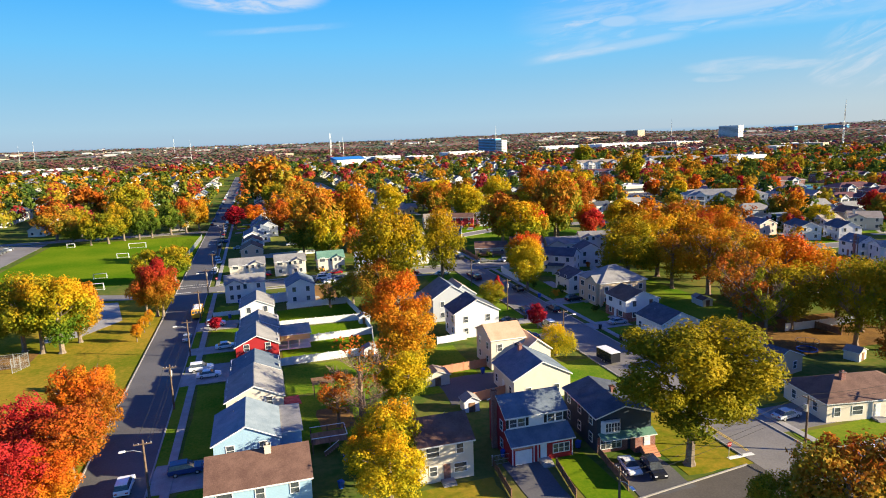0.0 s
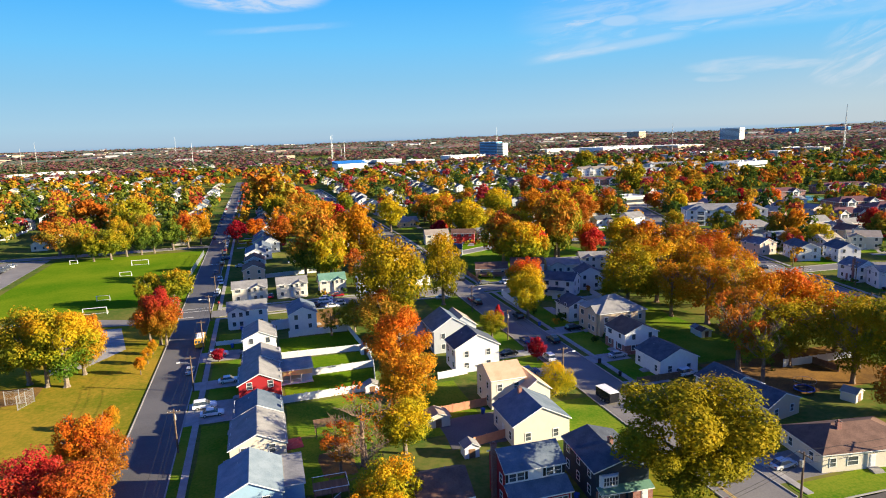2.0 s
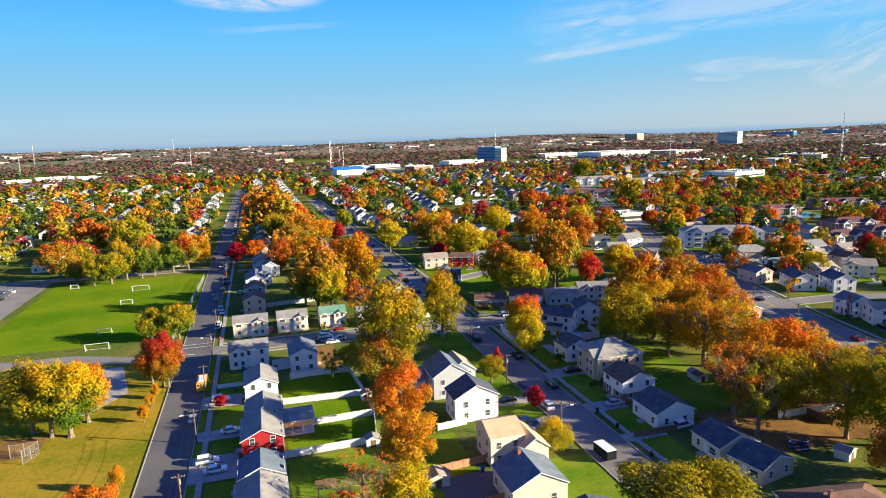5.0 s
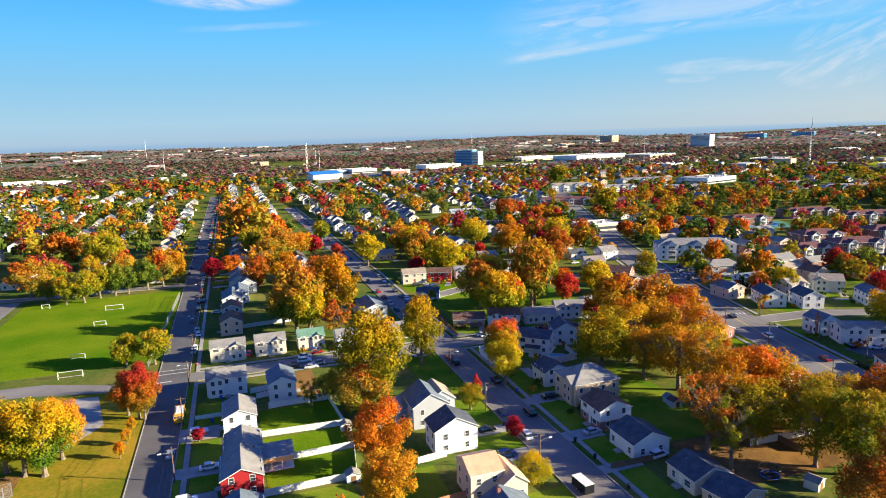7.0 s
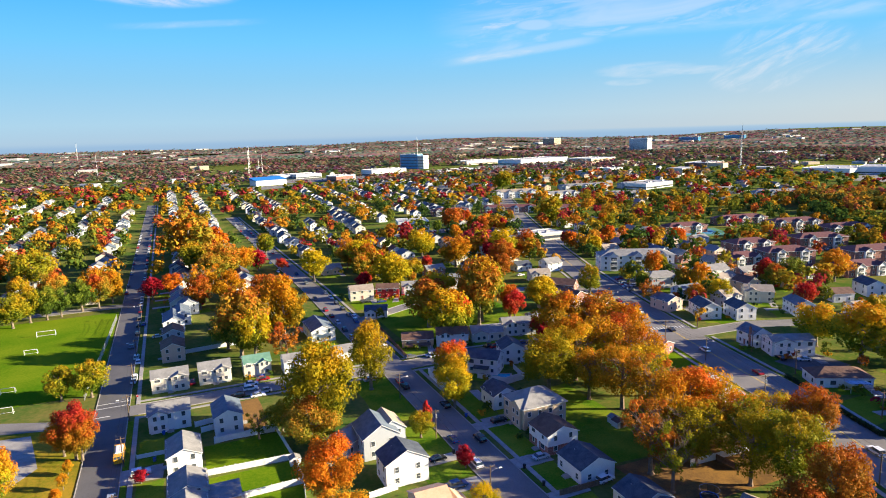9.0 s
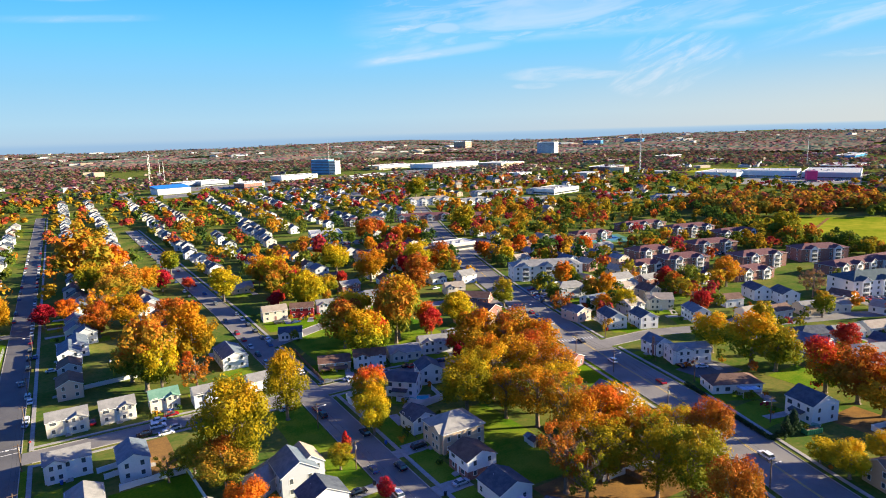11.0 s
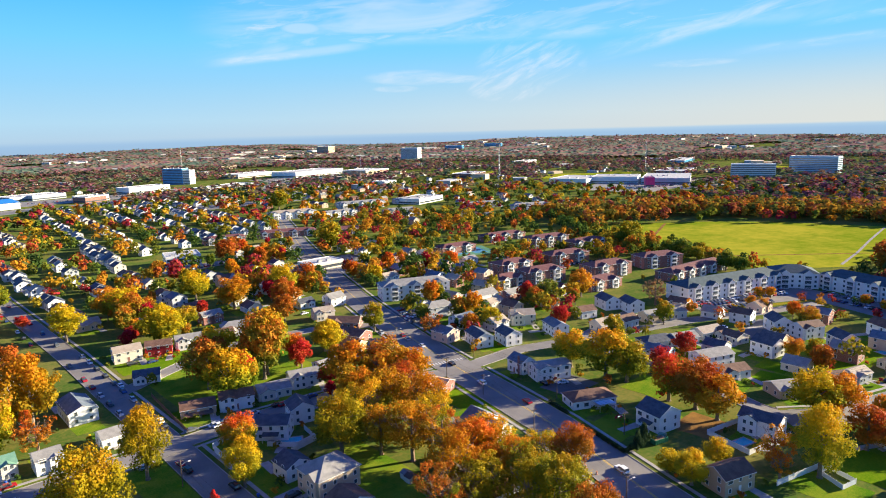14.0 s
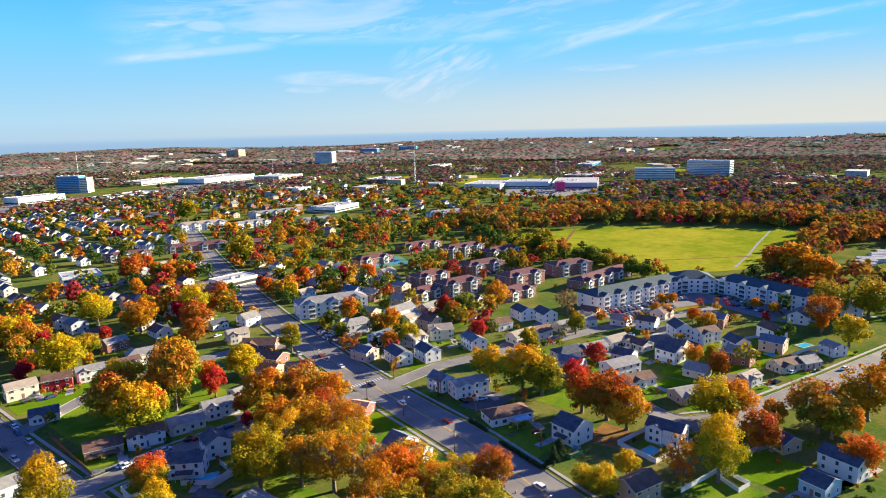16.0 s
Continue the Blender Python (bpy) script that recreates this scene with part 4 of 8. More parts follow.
# the middle street
for y0, y1 in ((92, 110), (128.8, 136.5), (141.5, 160), (164, 198)):
    yard(49.5, y0, 61.3, y1, "lawn")
for y0, y1 in ((123.5, 128.3), (137, 141)):
    yard(49.5, y0, 61.4, y1, "concrete", 0.05)
for y0, y1 in ((90, 110.5), (114.5, 126), (131.5, 148.5), (153.6, 178), (192, 200.5)):
    yard(74.9, y0, 81.5, y1, "lawn")
for y0, y1 in ((111, 114.2), (126.4, 131.2), (149, 153.2)):
    yard(72.0, y0, 82.0, y1, "concrete", 0.05)
yard(91.5, 118, 112, 166, "lawn", 0.03)
yard(93, 96, 130, 117, "dirt", 0.03)
yard(25, 104, 38, 128, "lawn", 0.03)
yard(29, 98, 41, 110, "asphalt", 0.045)
# south street
yard(29.5, 61.5, 34.6, 76.8, "asphalt", 0.05)
yard(36.4, 61.5, 41.8, 76.0, "field", 0.045)
yard(42.8, 63.0, 50.5, 71.5, "asphalt", 0.05)
yard(51.5, 65.5, 61.4, 86.0, "dry_lawn", 0.035)
yard(72, 71, 83, 79, "asphalt_old", 0.05)
yard(73, 64.5, 92, 70.5, "lawn", 0.045)
yard(72, 80, 83, 92, "dry_lawn", 0.03)
# along the main road and beyond
yard(152, 146, 167, 178, "field", 0.035)
yard(187, 136, 206, 150, "asphalt", 0.045)
yard(176, 96, 186, 118, "lawn", 0.04)
yard(205, 190, 224, 205, "field", 0.03)
yard(205, 246, 226, 282, "asphalt", 0.045)
yard(246, 74, 262, 96, "field", 0.035)
yard(252, 110, 276, 128, "lawn", 0.035)
yard(262, 66, 330, 84, "field", 0.03)
yard(232, 92, 246, 106, "lawn", 0.04)
yard(228, 106, 240, 118, "asphalt", 0.04)
yard(264, 88, 276, 100, "field", 0.04)
yard(292, 84, 304, 96, "lawn", 0.04)
yard(208, 112, 226, 128, "lawn", 0.04)
yard(166, 104, 176, 122, "lawn", 0.038)
yard(166, 122, 180, 136, "lawn", 0.042)
yard(190, 84, 206, 98, "dirt", 0.036)
yard(178, 40, 192, 58, "lawn", 0.036)
yard(196, 34, 216, 54, "field", 0.035)
yard(300, 96, 334, 124, "asphalt", 0.03)
for _x, _y, _rz, _w, _d in ((165, 1095, 14, 130, 60), (300, 1120, 22, 90, 50), (420, 1225, 16, 120, 60), (520, 1120, 25, 170, 60), (850, 1330, 16, 220, 70), (1010, 620, 20, 150, 80), (1060, 500, 25, 190, 60)):
    _m = pose(_x, _y, 0, 0, 0, _rz)
    sheet("parking_lot", [tuple((_m @ Vector((a * _w / 2, b * _d / 2, 0)))[:2]) for a, b in ((-1, -1), (1, -1), (1, 1), (-1, 1))], 0.08, "asphalt_mid", "grey asphalt parking lot in front of far shops", "parking lot")
sheet("parking_lot", [(327, 149), (334, 163), (409, 138), (415, 124), (405, 76), (386, 62), (374, 78), (391, 118), (372, 129)], 0.048, "asphalt_mid", "asphalt parking court of the apartment buildings", "parking lot")
sheet("lawn", [(325, 146), (328, 148.4), (371, 128.4), (390, 117.2), (389, 115.2), (370, 125)], 0.046, "dry_lawn", "strip of lawn beside the parking court", "lawn")
yard(230, 380, 300, 440, "asphalt_old", 0.03)
yard(165, 480, 225, 500, "asphalt_old", 0.03)
yard(75, 220, 150, 232, "field", 0.03)
yard(76, 284, 140, 298, "field", 0.03)
yard(80, 232, 140, 284, "lawn", 0.025)
for _c, _r in (((870, 1330), (190, 60)), ((560, 1240), (150, 60)), ((1030, 560), (150, 60)), ((300, 1220), (160, 50)), ((-370, 1310), (120, 40)), ((420, 900), (120, 30))):
    yard(_c[0] - _r[0], _c[1] - _r[1], _c[0] + _r[0], _c[1] + _r[1], "asphalt_old", 0.12)
sheet("school_parking", [(-170, 255), (-99, 255), (-99, 345), (-170, 345)], 0.04, "asphalt_old", "pale asphalt parking area beside the field", "parking lot")
sheet("park_path", [(-110, 214), (-62, 210), (-36, 203), (-36, 209), (-60, 219), (-110, 222)], 0.045, "asphalt_old", "curving paved path through the park", "path")
sheet("park_path", [(-60, 204), (-42, 202), (-37, 180), (-44, 168), (-52, 165), (-53, 171), (-46, 174), (-43, 181), (-47, 196), (-60, 198)], 0.05, "concrete", "curving paved path through the park", "path")
sheet("ball_court", [(-75, 160), (-50, 158), (-50, 148), (-75, 147)], 0.035, "dirt", "bare earth corner of a ball court", "court")

for _k, _w, _d, _key, _z in ((0, 21, 19, "court_green", 0.05), (-9, 6, 12, "court_blue", 0.06), (9, 6, 12, "court_blue", 0.06)):
    _m = pose(373, 374, 0, 0, 0, -24)
    sheet("tennis_court", [tuple((_m @ Vector((_k + a * _w, b * _d, 0)))[:2]) for a, b in ((-1, -1), (1, -1), (1, 1), (-1, 1))], _z, _key, "blue and green painted tennis court", "tennis court")
MEADOW = [(459, 186), (452, 168), (465, 158), (497, 128), (527, 119), (602, 122), (690, 112), (724, 122), (709, 168), (690, 230), (655, 290), (605, 335), (557, 374), (530, 330), (500, 266), (492, 222)]
sheet("meadow_path", [(503, 132), (560, 136.5), (620, 143.5), (708, 152), (708, 154), (620, 145.5), (560, 138.5), (503, 134)], 0.09, "asphalt_old", "pale gravel track across the meadow", "path")
sheet("meadow_path", [(541, 294.5), (612, 321.5), (611, 324), (540, 297)], 0.09, "dirt", "earth track across the meadow", "path")
sheet("meadow_path", [(474, 214), (560, 129), (561, 131), (475.5, 216)], 0.09, "dirt", "earth track across the meadow", "path")
for _f in ([(1040, 815), (1125, 905), (1290, 762), (1150, 682)], [(1050, 1115), (1100, 1180), (1190, 1060), (1120, 1000)], [(1700, 1130), (1760, 1210), (1990, 1060), (1930, 985)], [(1440, 560), (1500, 640), (1620, 560), (1560, 480)]):
    sheet("meadow", _f, 0.10, "meadow", "open green field in the far distance", "meadow")
sheet("meadow", MEADOW, 0.05, "meadow", "broad yellow-green open meadow", "meadow")


# ---------------------------------------------------------------- larger buildings
def block(x, y, rz, L, D, h, wall, roof, style):
    """A flat-roofed shop, office or tower with a parapet and window bands."""
    what = {"shop": "low flat-roofed commercial building", "office": "pale flat-roofed office block", "tower": "tall office tower with window bands"}[style]
    BUILT.append((x, y, rz, L + 4, D + 4))
    tone = {"curtain": "blue glass", "pinkpaint": "magenta"}.get(wall, NAMES.get(wall, "grey"))
    b = root("commercial_building", x, y, 0, rz, f"{what} with {tone} walls", "building", "commercial buildings")
    part("wall", Solid().box(-L / 2, -D / 2, 0, L / 2, D / 2, h).mesh("wall", M[wall]), b)
    s = Solid()
    for x0, y0, x1, y1 in ((-L / 2, -D / 2, L / 2, -D / 2 + 0.4), (-L / 2, D / 2 - 0.4, L / 2, D / 2), (-L / 2, -D / 2 + 0.4, -L / 2 + 0.4, D / 2 - 0.4), (L / 2 - 0.4, -D / 2 + 0.4, L / 2, D / 2 - 0.4)):
        s.box(x0, y0, h, x1, y1, h + 0.7)
    part("parapet", s.mesh("parapet", M["trim"]), b)
    if roof == "bluepaint":
        part("roof", Solid().prism([(-D / 2 - 1, h + 0.72), (D / 2, h + 5.0), (D / 2, h + 0.72)], -L / 2 - 1, L / 2 + 1, "x").mesh("roof", M[roof]), b, "bright blue sloping metal roof")
        return b
    part("roof", Solid().box(-L / 2 + 0.4, -D / 2 + 0.4, h, L / 2 - 0.4, D / 2 - 0.4, h + 0.25).mesh("roof", M[roof]), b)
    rg = random.Random(int(x * 7 + y))
    for i in range(2 + int(L / 40)):
        u, w = rg.uniform(-0.4, 0.4) * L, rg.uniform(-0.3, 0.3) * D
        part("roof_unit", shared("rooftop", lambda: Solid().box(-1.6, -1.2, 0, 1.6, 1.2, 1.5).box(-1.2, -0.8, 1.5, 1.2, 0.8, 1.8).mesh("roof_unit", M["metal"])), b, at=pose(u, w, h + 0.25))
    floors = int(h / 3.6)
    step = 1 if style != "shop" else 99
    for k in range(0, max(1, floors), step):
        z = 1.2 + k * 3.6
        for side, (m, width) in side_frames(L, D).items():
            if side == "+y":
                continue
            part("window_band", Solid().box(-width / 2 + 0.8, -0.08, z, width / 2 - 0.8, 0.05, z + (1.45 if style != "shop" else 2.0)).mesh("window_band", M["glass"]), b, "strip of dark windows", m)
    return b


def apartments(x, y, rz, L, D, eave, rise, wall, roof):
    """An apartment block: hipped or gabled roof, projecting gabled bays with balconies."""
    st = max(2, int(eave / 2.8))
    BUILT.append((x, y, rz, L + 6, D + 18))
    b = root("apartment_building", x, y, 0, rz, f"{NAMES[wall]} apartment building with {NAMES[roof]} roof and balconies", "apartment building", "apartment buildings")
    part("wall", Solid().box(-L / 2, -D / 2, 0, L / 2, D / 2, eave).mesh("wall", M[wall]), b, f"{NAMES[wall]} walls")
    part("roof", roof_hip(L, D, eave, rise, roof, 0.5), b, f"{NAMES[roof]} shingle roof")
    n = max(2, int(L / 12))
    bay_w = 5.0
    bay = shared(("bay", round(eave, 1), wall), lambda: Solid().prism([(-bay_w / 2, 0), (bay_w / 2, 0), (bay_w / 2, eave), (0, eave + 1.8), (-bay_w / 2, eave)], -1.3, 0.0, "y").mesh("bay", M["white" if wall != "cream" else "cream"]))
    cap = shared(("cap", round(eave, 1), roof), lambda: edge_trim(Solid().prism([(-bay_w / 2 - 0.4, eave - 0.25), (0, eave + 1.85), (bay_w / 2 + 0.4, eave - 0.25), (bay_w / 2 + 0.4, eave - 0.05), (0, eave + 2.05), (-bay_w / 2 - 0.4, eave - 0.05)], -1.7, 3.2, "y").mesh("bay_roof", M[roof])))
    # a flat dark glass sheet on the bay front; no recess is cut
    dark_pane = shared("dark_pane", lambda: Solid().box(-1.7, -0.05, 0, 1.7, 0.02, 1.9).mesh("balcony_opening", M["glass"]))
    def rail_mesh():
        s = Solid().box(-1.8, -1.1, -0.12, 1.8, 0.0, 0.0).box(-1.8, -1.1, 0.9, 1.8, -1.03, 1.0)
        for i in range(13):
            s.box(-1.78 + i * 0.295, -1.08, 0, -1.74 + i * 0.295, -1.04, 0.9)
        return s.mesh("balcony", M["trim"])
    rail = shared("balcony", rail_mesh)
    for i in range(n):
        px = (i + 0.5) / n * L - L / 2
        part("bay", bay, b, "white gabled bay", pose(px, -D / 2, 0))
        part("bay_roof", cap, b, at=pose(px, -D / 2, 0))
        for k in range(st):
            part("balcony_opening", dark_pane, b, "dark balcony recess", pose(px, -D / 2 - 1.3, 0.35 + 2.8 * k))
            part("balcony", rail, b, "white railed balcony", pose(px, -D / 2 - 1.3, 0.3 + 2.8 * k))
        for k in range(st):
            for dx in (-4.3, 4.3):
                if abs(px + dx) < L / 2 - 0.8:
                    part("window", window_whole(1.2, 1.4), b, at=pose(px + dx, -D / 2, 1.7 + 2.8 * k))
    for m, width in (side_frames(L, D)["-x"], side_frames(L, D)["+x"]):
        for k in range(st):
            for px in (-width * 0.25, width * 0.25):
                part("window", window_whole(1.2, 1.4), b, at=m @ pose(px, 0, 1.7 + 2.8 * k))
    return b


def mast(x, y, h):
    """A lattice mast: three legs drawn together, ringed and braced."""
    t = root("radio_mast", x, y, 0, 0, "tall thin grey steel lattice mast", "mast", "radio masts")
    w = h * 0.02
    legs = [(w * math.cos(a), w * math.sin(a)) for a in (0.5, 2.6, 4.7)]
    for a, b in legs:
        part("leg", Solid().tube([(a, b, 0), (a * 0.12, b * 0.12, h)], [h * 0.003, h * 0.002], 5).mesh("leg", M["metal"]), t)
    s = Solid()
    for k in range(12):
        u, v = k / 12, (k + 1) / 12
        for i in range(3):
            p, q = legs[i], legs[(i + 1) % 3]
            f0, f1 = 1 - 0.88 * u, 1 - 0.88 * v
            s.tube([(p[0] * f0, p[1] * f0, u * h), (q[0] * f1, q[1] * f1, v * h)], [h * 0.0012, h * 0.0012], 4)
    part("bracing", s.mesh("bracing", M["metal"]), t)
    return t


# ---------------------------------------------------------------- far woods
def toned(me, values):
    """Stores one hue value for each face."""
    me.attributes.new("tone", "FLOAT", "FACE").data.foreach_set("value", np.ascontiguousarray(values, np.float32))
    return me


def quads(name, v, material, label, tone):
    """Many loose leaf masses in one mesh, from an array of shape (n, 4, 3)."""
    n = len(v)
    me = bpy.data.meshes.new(name)
    me.vertices.add(4 * n), me.loops.add(4 * n), me.polygons.add(n)
    me.vertices.foreach_set("co", np.ascontiguousarray(v, np.float32).ravel())
    me.loops.foreach_set("vertex_index", np.arange(4 * n, dtype=np.int32))
    me.polygons.foreach_set("loop_start", np.arange(0, 4 * n, 4, dtype=np.int32))
    me.materials.append(material)
    me.update(calc_edges=True)
    me.validate()
    return alone(name, toned(me, tone), label=label, category="woods", kind="stuff")


def wood(name, spots, r, h, per, size, key, seed, label, ground=0.0, level=0.0, spread=(0.6, 1.3)):
    """A lobed crown of per leaf masses at every spot (an array of x, y), no two of one size."""
    rg = np.random.default_rng(seed)
    m = len(spots)
    k = rg.uniform(*spread, m)
    base = np.column_stack([spots, np.broadcast_to(ground, m) + h * k * 0.52])
    lobes = 7
    c = rg.normal(size=(m, lobes, 3))
    c *= (rg.uniform(0.25, 0.68, (m, lobes)) / np.linalg.norm(c, axis=2))[..., None]
    lr = rg.uniform(0.28, 0.56, (m, lobes))
    pick = rg.integers(0, lobes, (m, per))
    row_of = np.arange(m)[:, None]
    d = rg.normal(size=(m, per, 3))
    d /= np.linalg.norm(d, axis=2)[..., None]
    d[..., 2] = np.where(d[..., 2] < -0.4, -d[..., 2], d[..., 2])
    local = c[row_of, pick] + d * (lr[row_of, pick] * rg.uniform(0.8, 1.08, (m, per)))[..., None]
    pos = base[:, None, :] + local * np.array([r, r, h * 0.47]) * k[:, None, None]
    nrm = d + rg.normal(size=d.shape) * 0.35 + np.array([0, 0, level])
    nrm /= np.linalg.norm(nrm, axis=2)[..., None]
    a = np.cross(nrm, rg.normal(size=d.shape))
    a /= np.linalg.norm(a, axis=2)[..., None]
    b = np.cross(nrm, a)
    s = size * rg.uniform(0.6, 1.4, (m, per, 1)) * np.sqrt(k)[:, None, None]
    v = np.stack([pos - a * s, pos - b * s, pos + a * s, pos + b * s], axis=2).reshape(-1, 4, 3)
    drift = np.array([noise.noise(Vector((x / 90, y / 90, seed * 1.7))) for x, y in spots])
    tone = np.clip(rg.random(m) + 0.25 * drift, 0, 1)[:, None] + rg.normal(size=(m, per)) * 0.035 + local[..., 2] * 0.06
    return quads(name, v, WOODS[key], label, np.clip(tone, 0, 1).ravel())


def wedge(rg, n, d0, d1, a0=-26.0, a1=92.0):
    """Random spots between two distances and two bearings."""
    d = np.sqrt(rg.uniform(d0 ** 2, d1 ** 2, n))
    a = np.radians(rg.uniform(a0, a1, n))
    return np.column_stack([d * np.sin(a), d * np.cos(a)])


def off_sites(p, margin=0.0):
    """Keeps spots off the meadow, the field, the roads and the sites of the large buildings."""
    keep = np.ones(len(p), bool)
    x, y = p[:, 0], p[:, 1]
    inside = np.zeros(len(p), bool)
    for (ax, ay), (bx, by) in zip(MEADOW, MEADOW[1:] + MEADOW[:1]):
        hit = ((ay > y) != (by > y)) & (x < (bx - ax) * (y - ay) / (by - ay + 1e-9) + ax)
        inside ^= hit
    keep &= ~inside
    keep &= ~((x > -100) & (x < 0) & (y < 345))
    for cx, cy, rz, L, W in BUILT:
        c, s = math.cos(radians(rz)), math.sin(radians(rz))
        u, v = (x - cx) * c + (y - cy) * s, (y - cy) * c - (x - cx) * s
        keep &= ~((abs(u) < L / 2 + 2.5) & (abs(v) < W / 2 + 3.0))
    for cx, cy, w, d in SITES:
        keep &= ~((abs(x - cx) < w) & (abs(y - cy) < d))
        far = math.hypot(cx, cy)
        if far > 900:
            u, t = (x * cx + y * cy) / far - far, (x * cy - y * cx) / far
            keep &= ~((u > -130) & (u < 0) & (abs(t) < w * 0.75))
    for pts in ROADS:
        for (ax, ay), (bx, by) in zip(pts[:-1], pts[1:]):
            L2 = (bx - ax) ** 2 + (by - ay) ** 2
            t = np.clip(((x - ax) * (bx - ax) + (y - ay) * (by - ay)) / L2, 0, 1)
            keep &= np.hypot(x - ax - t * (bx - ax), y - ay - t * (by - ay)) > 11
    return p[keep]


SITES = [(189, 511, 34, 34), (255, 412, 34, 30), (161, 1154, 70, 60), (540, 1330, 130, 150), (416, 1282, 60, 50), (292, 1164, 60, 40), (870, 1400, 190, 160), (1050, 640, 150, 150),
         (605, 700, 50, 40), (254, 1306, 80, 50), (1494, 1750, 70, 70), (1285, 500, 50, 50), (1430, 436, 50, 60), (-373, 1370, 110, 60), (373, 374, 26, 26), (1150, 790, 85, 75), (1115, 1090, 60, 70), (1845, 1095, 110, 80), (1530, 560, 70, 60), (600, 42, 62, 34), (545, 28, 36, 24)]
ROADS = [[(-22, -60), (-22, 900)], [(66, 20), (67, 200), (61, 330), (60, 480), (57, 700)], [(150, 84), (178, 182), (202, 266), (250, 400), (300, 520), (380, 700)], [(222, 74), (236, 62), (270, 49), (300, 38.5), (357, 19.5), (460, -14)], [(186, 186), (245, 172), (300, 178)]]


def far_country():
    rg = np.random.default_rng(5)
    def clumped(p, scale, cut, seed):
        f = np.array([noise.noise(Vector((x / scale, y / scale, seed))) for x, y in p])
        return p[f > cut]
    # between the meadow and the shopping centre
    spine = [(520, 350), (560, 392), (640, 365), (690, 290), (725, 200), (745, 110), (700, 60)]
    belt = []
    for (ax, ay), (bx, by) in zip(spine[:-1], spine[1:]):
        n = int(math.hypot(bx - ax, by - ay) * 1.9)
        t = rg.uniform(0, 1, (n, 1))
        q = (1 - t) * np.array([ax, ay]) + t * np.array([bx, by])
        out = np.array([by - ay, ax - bx]) / math.hypot(bx - ax, by - ay)
        belt.append(q - out * -rg.uniform(2, 95, (n, 1)) * (1 if out[0] + out[1] > 0 else -1))
    belt = np.vstack(belt)
    east = rg.uniform((790, -150), (1250, 400), (1000, 2))
    front = rg.uniform((455, 190), (520, 330), (160, 2))
    end = np.vstack([rg.uniform((640, -60), (800, 112), (330, 2)), rg.uniform((545, 78), (690, 112), (60, 2)), rg.uniform((430, 20), (520, 108), (60, 2))])
    belt = np.vstack([belt, end])
    wood("woods_belt", off_sites(belt), 6.0, 15, 60, 1.35, "belt", 1, "belt of orange and rust autumn woods behind the meadow", level=0.4)
    wood("woods_edge", off_sites(front), 4.2, 8, 60, 0.9, "near", 21, "low trees along the edge of the meadow")
    # east, middle and far woods take the palette with haze in its colours
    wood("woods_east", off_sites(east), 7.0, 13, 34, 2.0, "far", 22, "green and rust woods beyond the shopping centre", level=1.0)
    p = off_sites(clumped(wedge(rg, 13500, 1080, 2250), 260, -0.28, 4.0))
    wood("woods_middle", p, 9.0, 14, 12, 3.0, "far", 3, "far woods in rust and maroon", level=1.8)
    # the wooded hills at the horizon, haze painted in their colour: one rolling canopy, with crowns along it
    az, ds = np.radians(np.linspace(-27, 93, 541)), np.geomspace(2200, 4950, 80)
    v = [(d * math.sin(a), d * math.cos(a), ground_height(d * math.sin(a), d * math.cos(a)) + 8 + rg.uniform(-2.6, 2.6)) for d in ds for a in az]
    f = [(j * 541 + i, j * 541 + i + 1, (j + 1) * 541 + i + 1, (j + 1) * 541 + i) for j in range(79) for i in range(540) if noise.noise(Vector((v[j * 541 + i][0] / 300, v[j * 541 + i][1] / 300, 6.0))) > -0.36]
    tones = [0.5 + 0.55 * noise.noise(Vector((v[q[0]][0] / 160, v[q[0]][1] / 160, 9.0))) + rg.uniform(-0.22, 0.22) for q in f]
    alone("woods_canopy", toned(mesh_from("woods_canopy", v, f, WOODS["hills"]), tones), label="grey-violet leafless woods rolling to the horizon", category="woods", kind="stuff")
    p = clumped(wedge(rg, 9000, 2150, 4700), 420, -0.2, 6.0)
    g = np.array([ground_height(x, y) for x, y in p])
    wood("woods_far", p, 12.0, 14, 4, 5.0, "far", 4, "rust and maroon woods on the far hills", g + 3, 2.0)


far_country()


def far_works():
    """Pale sheds, shops and flats scattered over the far country, too small to pick apart."""
    rg = random.Random(77)
    s, t = Solid(), Solid()
    for i in range(330):
        a = rg.uniform(-24, 90)
        d = rg.choice((rg.uniform(1100, 2000), rg.uniform(1800, 4700), rg.uniform(2600, 4700)))
        if a < 32 and i % 2:
            d = rg.uniform(2700, 3900)
        x, y = d * math.sin(radians(a)), d * math.cos(radians(a))
        if len(off_sites(np.array([[x, y]]))) == 0:
            continue
        w, q, h, z = rg.uniform(18, 70) * (0.5 + d / 5000), rg.uniform(15, 40), rg.choice((5, 6, 8, 11)), ground_height(x, y)
        k = rg.choice((s, s, t))
        m = pose(x, y, 0, 0, 0, rg.uniform(-30, 30))
        v = [tuple(m @ Vector((sx * w / 2, sy * q / 2, zz))) for zz in (z - 3, z + h + (4 if d > 2000 else 0)) for sx, sy in ((-1, -1), (1, -1), (1, 1), (-1, 1))]
        k.raw(v, BOXF)
    alone("far_works", s.mesh("far_works", M["flat"]), label="white industrial sheds and shops in the far distance", category="buildings", kind="stuff")
    alone("far_works", t.mesh("far_works", M["beige"]), label="tan industrial sheds and flats in the far distance", category="buildings", kind="stuff")


far_works()


